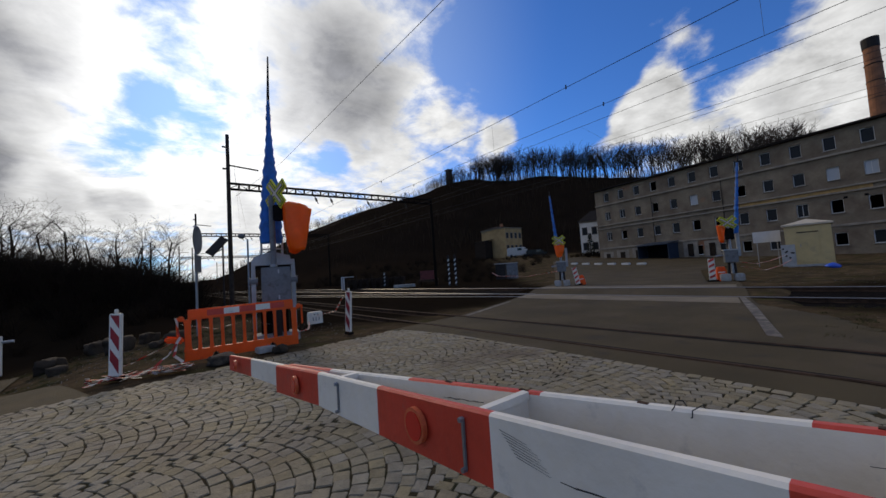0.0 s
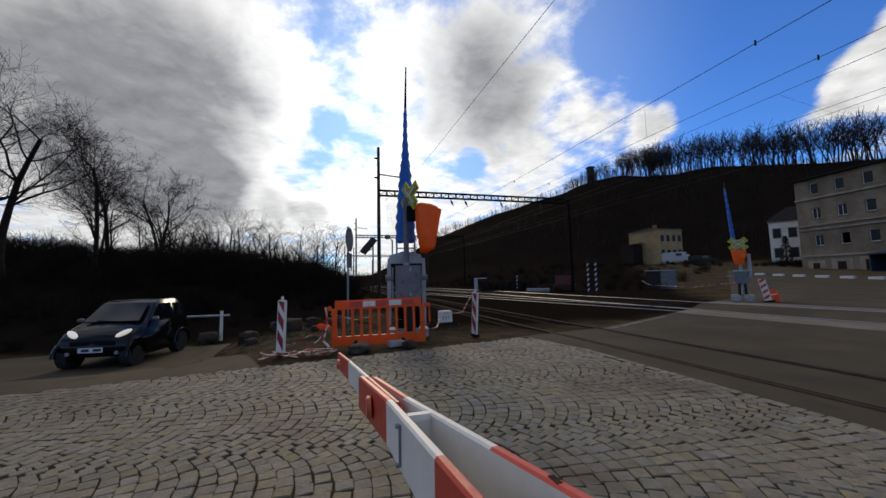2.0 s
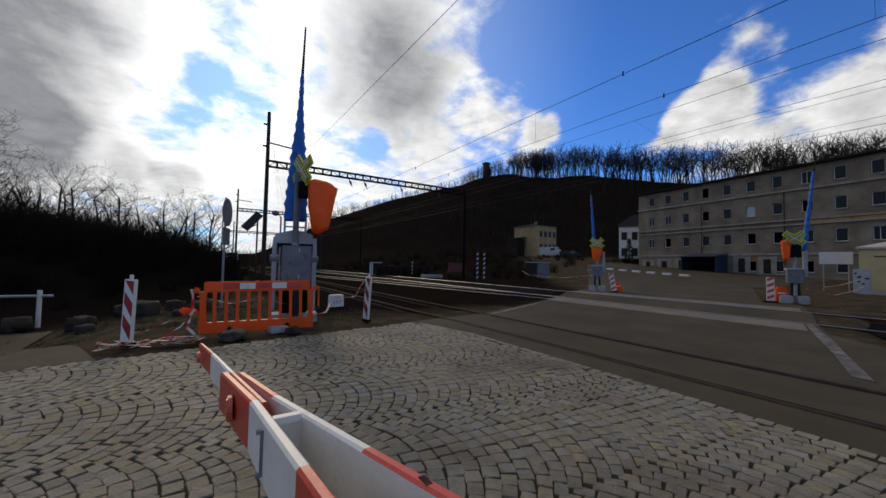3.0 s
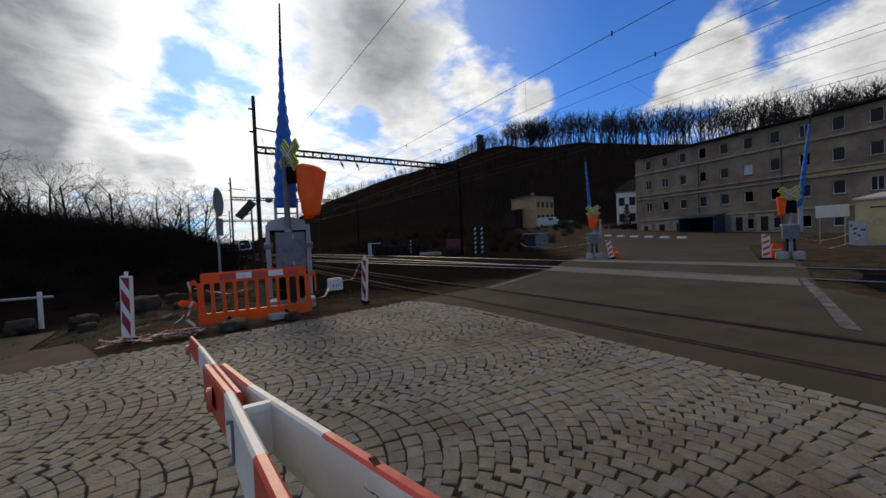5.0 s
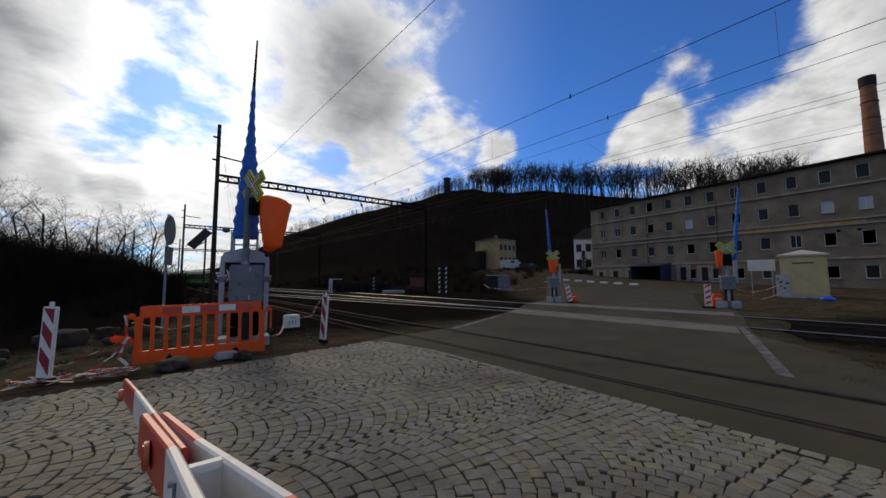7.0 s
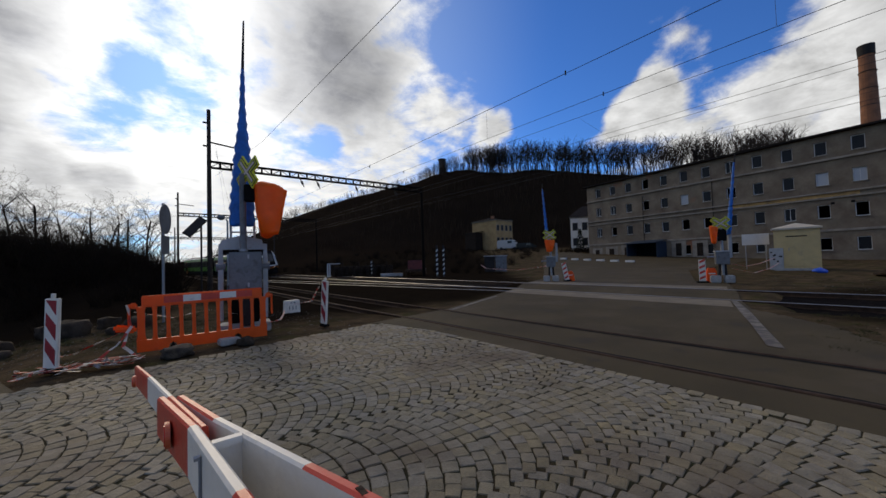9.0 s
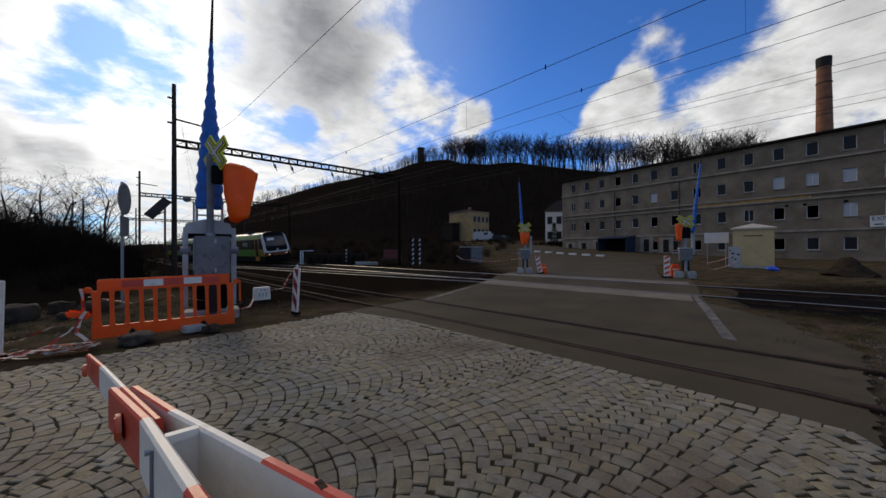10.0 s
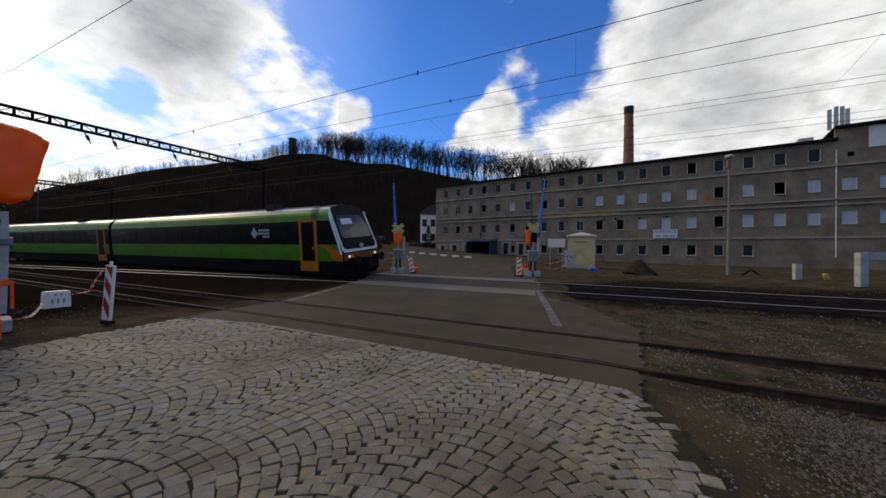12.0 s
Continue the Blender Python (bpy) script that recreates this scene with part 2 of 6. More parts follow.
def translucent(m, share):
    """Thin plastic lets some of the light through from behind."""
    nt = m.node_tree
    b, out = nt.nodes["Principled BSDF"], nt.nodes["Material Output"]
    t, mix = nt.nodes.new("ShaderNodeBsdfTranslucent"), nt.nodes.new("ShaderNodeMixShader")
    nt.links.new(b.inputs["Base Color"].links[0].from_socket, t.inputs["Color"])
    mix.inputs[0].default_value = share
    nt.links.new(b.outputs[0], mix.inputs[1])
    nt.links.new(t.outputs[0], mix.inputs[2])
    nt.links.new(mix.outputs[0], out.inputs["Surface"])
    return m


translucent(BAG, 0.5)
translucent(ORANGE, 0.25)
WHITE = mat("white_paint", (0.8, 0.74, 0.62), 0.5, var=0.12, scale=5, fine=30, bump=0.12, dirt=((0.36, 0.35, 0.32), 7, 0.6, 0.8))
RED = mat("red_paint", (0.62, 0.06, 0.03), 0.42, var=0.16, scale=6, fine=35, bump=0.12, dirt=((0.4, 0.12, 0.09), 9, 0.62, 0.8))
BOARDRED = mat("board_red", (0.32, 0.015, 0.02), 0.5, var=0.2, scale=5)
BLUE = translucent(mat("blue_tarp", (0.02, 0.21, 0.66), 0.5, var=0.3, scale=7, fine=16, bump=0.5), 0.35)
GREY = mat("grey_metal", (0.185, 0.19, 0.19), 0.55, 0.0, var=0.25, scale=3, fine=30, bump=0.08, dirt=((0.085, 0.075, 0.065), 5, 0.52, 0.72), spec=0.2)
LIGHTGREY = mat("light_grey_paint", (0.42, 0.42, 0.4), 0.6, 0.1, var=0.18, scale=5, dirt=((0.25, 0.2, 0.15), 8, 0.62, 0.75))
GALV = mat("galvanised_steel", (0.3, 0.31, 0.32), 0.45, 0.6, var=0.2, scale=6)
MAST = mat("mast_steel", (0.06, 0.047, 0.038), 0.9, var=0.35, scale=3, spec=0.05)
BUMPER = mat("bumper_dull_orange", (0.2, 0.062, 0.015), 0.6, var=0.3, scale=3, spec=0.15)
BEAM = mat("beam_steel", (0.009, 0.008, 0.007), 0.95, var=0.3, spec=0.02)
DARK = mat("dark_steel", (0.04, 0.035, 0.032), 0.75, 0.2, var=0.3, spec=0.15)
YELLOW = mat("sign_yellow", (0.75, 0.72, 0.03), 0.5, var=0.1, scale=6)
SIGNBLACK = mat("sign_black", (0.015, 0.015, 0.015), 0.5, var=0.1)
SIGNPALE = mat("sign_pale", (0.62, 0.5, 0.42), 0.5, var=0.1)
GREEN = mat("train_green", (0.068, 0.2, 0.017), 0.4, var=0.2, scale=0.5, fine=25, bump=0.04, dirt=((0.035, 0.075, 0.02), 0.7, 0.5, 0.75), spec=0.22)
BLACK = mat("black_gloss", (0.005, 0.005, 0.006), 0.4, var=0.1, scale=2, bump=0.0, spec=0.07)
UNDER = mat("underframe_black", (0.012, 0.011, 0.01), 0.9, var=0.4, scale=5, spec=0.1)
TRAINWHITE = mat("train_white", (0.6, 0.6, 0.58), 0.35, var=0.1, scale=2, bump=0.03)
TRAINORANGE = mat("train_orange", (0.46, 0.15, 0.012), 0.45, var=0.2, scale=3, bump=0.05, spec=0.25)
TRAINROOF = mat("train_roof", (0.085, 0.085, 0.085), 0.7, var=0.3, scale=1, spec=0.15)
CARPAINT = mat("car_paint_black", (0.005, 0.0055, 0.007), 0.16, 0.0, var=0.2, scale=2, bump=0.0, spec=0.25)
TYRE = mat("tyre_rubber", (0.012, 0.012, 0.012), 0.9, var=0.2)
LAMP = mat("headlight_glow", (0.9, 0.88, 0.8), 0.3, var=0.05, bump=0.0, emit=(1.0, 0.92, 0.75, 0.35))
AMBER = mat("amber_lens", (0.8, 0.25, 0.03), 0.3, var=0.05, bump=0.0)
CREAM = mat("cream_panel", (0.56, 0.42, 0.19), 0.7, var=0.12, scale=2, fine=30, dirt=((0.32, 0.26, 0.15), 1.5, 0.55, 0.75))
BARK = mat("bark", (0.028, 0.021, 0.017), 0.95, var=0.4, scale=3, fine=30, bump=0.5, spec=0.04)
WINTERWOOD = mat("winter_wood", (0.055, 0.043, 0.036), 0.95, var=0.4, scale=0.3, fine=3, bump=0.0, spec=0.03)
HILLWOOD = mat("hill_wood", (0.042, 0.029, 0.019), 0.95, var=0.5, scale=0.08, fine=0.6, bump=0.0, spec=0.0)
TWIG = mat("twigs", (0.02, 0.014, 0.0095), 0.95, var=0.4, scale=0.5, fine=6, bump=0.0, spec=0.03)
DRYGRASS = mat("dry_grass", (0.07, 0.062, 0.026), 0.95, var=0.4, scale=1.2, fine=10, bump=0.0, alt=(0.035, 0.04, 0.014), spec=0.1)
ROCK = mat("rock", (0.065, 0.05, 0.036), 0.9, var=0.35, scale=5, fine=25, bump=0.6, spec=0.1)
WIRE = mat("wire", (0.02, 0.02, 0.02), 0.6, 0.3, var=0.1, bump=0.0)
# near-black colour that stands for shade inside rooms, vents and the lean-to
INSIDE = mat("interior_shade", (0.01, 0.01, 0.011), 0.9, var=0.3, scale=1, spec=0.0)
SIGNWHITE = mat("sign_white", (0.6, 0.6, 0.57), 0.6, var=0.1, scale=3)
TAPE = mat("tape", (0.7, 0.66, 0.62), 0.5, var=0.15, scale=10)
TAPERED = mat("tape_red", (0.55, 0.06, 0.04), 0.5, var=0.15, scale=10)


def glass(name, col=(0.5, 0.55, 0.6), rough=0.05, spec=0.5):
    m = bpy.data.materials.new(name)
    m.use_nodes = True
    b = m.node_tree.nodes["Principled BSDF"]
    b.inputs["Base Color"].default_value = (*col, 1)
    b.inputs["Roughness"].default_value = rough
    b.inputs["Specular IOR Level"].default_value = spec
    return m


PANE = glass("old_pane", (0.02, 0.02, 0.02), 0.3, 0.14)
# pale grey base colour paints the sky's reflection onto these panes
PANELIGHT = glass("sky_reflection_pane", (0.4, 0.41, 0.42), 0.4)
TRAINGLASS = glass("train_glass", (0.006, 0.007, 0.008), 0.3, 0.07)
CARGLASS = glass("car_glass", (0.004, 0.006, 0.008), 0.05, 0.5)
WINDSHIELD = glass("windshield", (0.02, 0.022, 0.025), 0.04)


# ---- mesh helpers ----
def bm_box(bm, c, size, m=None, bevel=0.0):
    vs = bmesh.ops.create_cube(bm, size=1.0)["verts"]
    for v in vs:
        v.co = Vector((v.co.x * size[0], v.co.y * size[1], v.co.z * size[2]))
    if bevel:
        es = list({e for v in vs for e in v.link_edges})
        made = bmesh.ops.bevel(bm, geom=es, offset=bevel, segments=2, affect="EDGES")
        vs = list({v for f in made["faces"] for v in f.verts} | {v for v in vs if v.is_valid})
    bmesh.ops.transform(bm, matrix=Matrix.Translation(c) @ (m or Matrix()), verts=vs)
    return vs


def bm_rod(bm, a, b, r0, r1=None, seg=8):
    a, b = Vector(a), Vector(b)
    d = b - a
    tm = Matrix.Translation((a + b) / 2) @ d.to_track_quat("Z", "Y").to_matrix().to_4x4()
    return bmesh.ops.create_cone(bm, cap_ends=True, segments=seg, radius1=r0, radius2=r0 if r1 is None else r1, depth=d.length, matrix=tm)["verts"]


def bm_prism(bm, poly, depth, m=None):
    """A 2D outline (x, z) drawn out along y by depth, from 0."""
    a = [bm.verts.new((x, 0, z)) for x, z in poly]
    b = [bm.verts.new((x, depth, z)) for x, z in poly]
    bm.faces.new(a)
    bm.faces.new(b[::-1])
    for i in range(len(a)):
        j = (i + 1) % len(a)
        bm.faces.new((a[j], a[i], b[i], b[j]))
    if m:
        bmesh.ops.transform(bm, matrix=m, verts=a + b)
    return a + b


def bm_sphere(bm, c, size, seg=12, m=None):
    tm = Matrix.Translation(c) @ (m or Matrix()) @ Matrix.Diagonal((*size, 1))
    return bmesh.ops.create_uvsphere(bm, u_segments=seg, v_segments=max(6, seg // 2 + 2), radius=1.0, matrix=tm)["verts"]


def roughen(verts, amount, scale, seed=0.0):
    for v in verts:
        d = noise.noise_vector(v.co * scale + Vector((seed, seed * 0.7, -seed)))
        v.co += d * amount


def to_mesh(name, bm, material, smooth=False):
    bmesh.ops.recalc_face_normals(bm, faces=bm.faces[:])
    me = bpy.data.meshes.new(name)
    bm.to_mesh(me)
    bm.free()
    for m in material if isinstance(material, (list, tuple)) else [material]:
        me.materials.append(m)
    if smooth:
        for p in me.polygons:
            p.use_smooth = True
    return me


def part(name, bm, material, parent=None, label="", smooth=False):
    ob = new(name, to_mesh(name, bm, material, smooth))
    ob.parent = parent
    return tagged(ob, label)


def box_part(name, c, size, material, parent, label="", bevel=0.0, m=None):
    bm = bmesh.new()
    bm_box(bm, c, size, m, bevel)
    return part(name, bm, material, parent, label)


def rod_part(name, a, b, r0, material, parent, r1=None, seg=10, label=""):
    bm = bmesh.new()
    bm_rod(bm, a, b, r0, r1, seg)
    return part(name, bm, material, parent, label, smooth=False)


def thing(name, m, label, category, group="", kind=""):
    ob = new(name)
    ob.matrix_world = m
    return tagged(ob, label, category, group, kind)


def raw_mesh(name, vs, fs, material, smooth=False):
    me = bpy.data.meshes.new(name)
    me.from_pydata(vs, [], fs)
    me.materials.append(material)
    if smooth:
        for p in me.polygons:
            p.use_smooth = True
    return new(name, me)


def sstep(a, b, x):
    t = min(1.0, max(0.0, (x - a) / (b - a)))
    return t * t * (3 - 2 * t)


# ---- ground ----
RIDGE = [(-180, 3), (-60, 3.2), (-25, 2.2), (-5, 1.0), (5, 1.6), (12, 4.0), (15, 5.6), (20, 7.4), (27, 9.6), (31, 10.5), (34, 11.3), (38.4, 12.7), (43, 13.0), (49, 12.6), (56, 12.2), (61.5, 11.5), (70, 9.8), (90, 7), (130, 2), (180, 3)]


def ridge(h):
    for (a, ea), (b, eb) in zip(RIDGE, RIDGE[1:]):
        if a <= h <= b:
            return ea + (eb - ea) * (h - a) / (b - a)
    return 2


def gz(x, y):
    """Height of the ground."""
    z = 0.17 * sstep(14.1, 15.6, x) + 0.08 * sstep(16, 28, x)
    z += 3.6 * sstep(10, 78, (x - 18) * 0.7 + (y - 6) * 0.7) * sstep(18, 36, x)
    cross = sstep(-0.4, 0.8, y - 0.22 * (x - 7.5)) * (1 - sstep(0.2, 1.2, y - 7.6 - 0.4 * (x - 8)))
    if not cross:
        z -= 0.11 * sstep(4.9, 5.6, x) * (1 - sstep(7.6, 8.6, x)) * sstep(0.6, 3.4, abs(y - 3.6) - 3.4)
        z -= 0.16 * sstep(12.4, 13.3, x) * (1 - sstep(15.9, 16.6, x))
    # side road dips away, bank behind it
    z -= 0.47 * sstep(5.6, 9.5, y) * sstep(-0.3, -3.0, x)
    bank = sstep(0.0, 7.0, (y - 11.6) + 0.12 * (x + 4)) * sstep(1.6, -1.5, x)
    z += 1.3 * sstep(-9, -20, x) * sstep(13, 22, y) * (1 - sstep(60, 90, y))
    z += bank * (0.5 + 2.6 * sstep(12, 24, y + 0.2 * x)) * (1 - 0.55 * sstep(-10, 1.6, x))
    z += 0.12 * noise.noise((x * 0.35, y * 0.35, 3)) * (bank + sstep(17, 22, x) * (1 - cross))
    d, h = math.hypot(x, y), math.degrees(math.atan2(x, y))
    if d > 60:
        z += 165 * math.tan(radians(ridge(h))) * sstep(88, 165, d) * (1 + 0.05 * noise.noise((x / 25, y / 25, 0)))
    return z


def axis(lo, mid0, mid1, hi, step):
    v = list(np.arange(mid0, mid1 + 1e-6, step))
    s = step
    while v[-1] < hi:
        s *= 1.09
        v.append(v[-1] + s)
    s = step
    while v[0] > lo:
        s *= 1.09
        v.insert(0, v[0] - s)
    return v


def oily(x, y):
    """Share of oil-black soil: along the main line and round the yard tracks."""
    w = 0.9 * noise.noise((x * 0.45, y * 0.45, 2))
    left = sstep(7.6, 10.2, y + w) * sstep(1.6, 3.4, x + w) * sstep(8.5, 5.0, x - 0.9 * y + w)
    right = sstep(1.4, -0.6, y + w) * sstep(10.9, 12.4, x + 0.6 * w) * sstep(22, 17, x + 2 * w) * 0.9
    return max(left, right)


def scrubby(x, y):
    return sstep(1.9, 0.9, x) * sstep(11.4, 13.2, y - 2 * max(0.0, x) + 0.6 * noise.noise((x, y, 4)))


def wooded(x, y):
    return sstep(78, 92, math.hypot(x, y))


def ground_sheet():
    xs, ys = axis(-1500, -8, 20, 1500, 0.35), axis(-1500, -6, 16, 1500, 0.35)
    vs = [(x, y, gz(x, y) - 0.03) for y in ys for x in xs]
    nx = len(xs)
    fs = [(j * nx + i, j * nx + i + 1, (j + 1) * nx + i + 1, (j + 1) * nx + i) for j in range(len(ys) - 1) for i in range(nx - 1)]
    ob = raw_mesh("ground", vs, fs, GROUND, True)
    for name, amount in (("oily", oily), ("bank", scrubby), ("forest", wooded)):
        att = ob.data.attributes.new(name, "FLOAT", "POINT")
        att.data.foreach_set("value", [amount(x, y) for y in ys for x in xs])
    return tagged(ob, "dark bare soil with thin grass rising to wooded slopes", "ground", kind="structure")


ground_sheet()


def sheet(name, poly, step, lift, material, label, category):
    """A surface of the given outline draped over the ground."""
    bm = bmesh.new()
    bm.faces.new([bm.verts.new((x, y, 0)) for x, y in poly])
    for k in (0, 1):
        lo, hi = min(p[k] for p in poly), max(p[k] for p in poly)
        for v in np.arange(math.ceil(lo / step) * step, hi, step):
            co, no = [0, 0, 0], [0, 0, 0]
            co[k], no[k] = v, 1
            bmesh.ops.bisect_plane(bm, geom=bm.verts[:] + bm.edges[:] + bm.faces[:], plane_co=co, plane_no=no)
    for v in bm.verts:
        v.co.z = gz(v.co.x, v.co.y) + lift
    ob = part(name, bm, material, None, label, True)
    return tagged(ob, "", category, kind="structure")


COBBLES = [(-9, 4.55), (-3.3, 5.46), (0.5, 6.05), (4.85, 6.85), (5.2, 5.0), (5.12, 1.2), (4.98, -0.9), (4.28, -1.3), (3.54, -1.48), (2.6, -2.2), (1.8, -4.5), (-9, -4.5)]
def ragged(a, b, n, amp, seed):
    """Points from a to b with a crumbled edge."""
    r = random.Random(seed)
    return [(a[0] + (b[0] - a[0]) * k / n + r.uniform(-amp, amp) * (0 < k < n), a[1] + (b[1] - a[1]) * k / n + r.uniform(-amp, amp) * (0 < k < n)) for k in range(n)]


sheet("road", ragged((4.6, -1.05), (6.6, -1.1), 26, 0.04, 3) + ragged((6.6, -1.1), (8.4, -1.1), 24, 0.045, 4) + ragged((8.4, -1.1), (10.6, -0.1), 28, 0.05, 5) + ragged((10.6, -0.1), (12.3, 1.3), 20, 0.05, 6) + [(12.3, 1.35), (14.1, 1.9), (18.6, 3.2), (19.5, 4.6), (30, 8), (49.3, 8), (52, 26), (60, 36), (48, 33), (30, 20), (19, 12.2), (14, 10.4), (11.1, 9.0), (7.5, 7.5), (4.6, 7.0)],
      0.6, 0.0, ASPHALT, "worn dark grey asphalt road over the level crossing", "road")
sheet("side_road", [(-14, 4.0), (-9, 4.6), (-3.3, 5.5), (-0.6, 5.9), (-1.2, 7.6), (-2.4, 9.6), (-2.6, 12.0), (-6.4, 12.2), (-14, 10.8)], 0.5, 0.004, ASPHALT, "dusty asphalt side road dipping away from the cobbles", "road")
sheet("paving_bed", COBBLES, 0.5, 0.0115, JOINT, "dark sandy joints between granite cobbles", "paving")
for name, poly in (("line_left", [(7.45, 7.12), (11.2, 8.75), (11.15, 8.9), (7.4, 7.27)]), ("line_right", [(7.86, 0.16), (9.8, 0.72), (11.85, 1.3), (13.95, 1.98), (13.9, 2.1), (11.75, 1.48), (9.75, 0.88), (7.95, 0.38)])):
    sheet("road_" + name, poly, 0.5, 0.01, mat("road_line_" + name, (0.24, 0.205, 0.15), 0.8, var=0.4, scale=5, fine=60, dirt=((0.07, 0.056, 0.045), 3, 0.4, 0.55)), "worn white line along the edge of the road", "road marking")
sheet("crossing_strip_near", [(12.5, 1.75), (13.95, 2.15), (13.95, 10.3), (12.5, 9.6)], 0.5, 0.006, PANEL, "pale concrete strip beside the rail", "crossing panel")
sheet("crossing_strip_far", [(15.8, 2.6), (17.0, 2.9), (17.0, 11.3), (15.8, 10.9)], 0.5, 0.006, PANEL, "pale concrete strip beside the rail", "crossing panel")


# ---- tracks ----
PROFILE = [(-0.07, -0.15), (0.07, -0.15), (0.07, -0.135), (0.012, -0.12), (0.012, -0.04), (0.036, -0.03), (0.036, -0.014), (0.022, 0), (-0.022, 0), (-0.036, -0.014), (-0.036, -0.03), (-0.012, -0.04), (-0.012, -0.12), (-0.07, -0.135)]


def rail(pts, head, label):
    """A rail swept through points (x, y, z) of its head."""
    vs, fs = [], []
    n = len(PROFILE)
    for x, y, z in pts:
        vs += [(x + px, y, z + pz) for px, pz in PROFILE]
    for k in range(len(pts) - 1):
        for i in range(n):
            j = (i + 1) % n
            fs.append((k * n + i, k * n + j, (k + 1) * n + j, (k + 1) * n + i))
    fs += [tuple(range(n)), tuple(range((len(pts) - 1) * n, len(pts) * n))]
    ob = raw_mesh("rail", vs, fs, RUST)
    ob.data.materials.append(head)
    for p in ob.data.polygons:
        if len(p.vertices) == 4 and p.index % n in (6, 7, 8):
            p.material_index = 1
    return tagged(ob, label, "rail", "rails of the tracks")


def main_x(y):
    """Middle of the main track, which bends away from y = 22 on."""
    d = max(0.0, y - 22)
    return 14.85 - (0.135 * d * d / 106 if d < 53 else 0.135 * (d - 26.5))


def branch_x(y):
    return 14.85 - 0.165 * max(0.0, y - 3.0)


LONG = [-120, -60, -30, 0, 22, *range(26, 78, 4), 80, 120, 200, 260]
rail([(main_x(y) - 0.75, y, 0.02) for y in LONG], STEEL, "steel rail with a bright worn head")
rail([(main_x(y) + 0.75, y, 0.19) for y in LONG], STEEL, "steel rail with a bright worn head on the raised side")
for dx in (-0.75, 0.75):
    rail([(branch_x(y) + dx, y, 0.02) for y in (9.5, 14, 20, 27, 34, 40, 46)], STEEL, "steel rail of the branch track with a dull head")
for x in (5.8, 7.31):
    rail([(x, y, 0.02) for y in (-60, -20, 0, 20, 60, 110)], RUST, "brown rusty rail of the disused near track")


for x in (5.88, 7.23):
    sheet("flangeway", [(x - 0.045, -0.95), (x + 0.045, -0.95), (x + 0.045, 6.95), (x - 0.045, 6.95)], 0.6, 0.006, UNDER, "dark worn groove beside the rail in the asphalt", "groove")


def sleepers(name, xc, y0, y1, z, skip, label):
    bm = bmesh.new()
    for y in np.arange(y0, y1, 0.62):
        if skip[0] < y < skip[1]:
            continue
        x = xc(y)
        bm_box(bm, (x, y, z - 0.14), (2.5, 0.24, 0.12), pose(0, 0, 0, 0, -6.4 if z > 0.03 else 0, 0) if z > 0.03 else None)
    return tagged(part(name, bm, TIMBER, None, label), "", "sleepers", kind="stuff")


def bed(name, xc, wide, y0, y1, z, skip, tilt, label):
    """Trackbed of loose stone: a rough-topped bank, broken by the crossing."""
    for a, b in ((y0, skip[0]), (skip[1], y1)):
        ys = np.arange(a, b, 0.5 if b < 40 else 1.0)
        us = np.linspace(-wide - 0.7, wide + 0.7, 15)
        vs = []
        for y in ys:
            x = xc(y)
            for u in us:
                edge = sstep(wide + 0.7, wide - 0.2, abs(u))
                vs.append((x + u, y, -0.2 + edge * (0.12 + z + tilt * u) + 0.035 * noise.noise((u * 5, y * 5, 1))))
        n = len(us)
        fs = [(j * n + i, j * n + i + 1, (j + 1) * n + i + 1, (j + 1) * n + i) for j in range(len(ys) - 1) for i in range(n - 1)]
        tagged(raw_mesh(name, vs, fs, BALLAST), label, "trackbed", kind="structure")


bed("trackbed_main", main_x, 1.6, -60, 180, 0.06, (1.6, 10.6), 0.113, "dark oily ballast under the main track")
bed("trackbed_branch", branch_x, 1.5, 12, 46, -0.03, (11.9, 12), 0.0, "dark ballast under the branch track")
sleepers("sleepers_main", main_x, -40, 90, 0.035, (1.6, 10.4), "dark timber sleepers under the main rails")
sleepers("sleepers_near", lambda y: 6.55, -30, 8, -0.035, (-3.3, 8.6), "weathered timber sleepers of the disused track")


# ---- factory ----
FACE = 8.2
FACE0 = Vector((50.4, 0, 0))


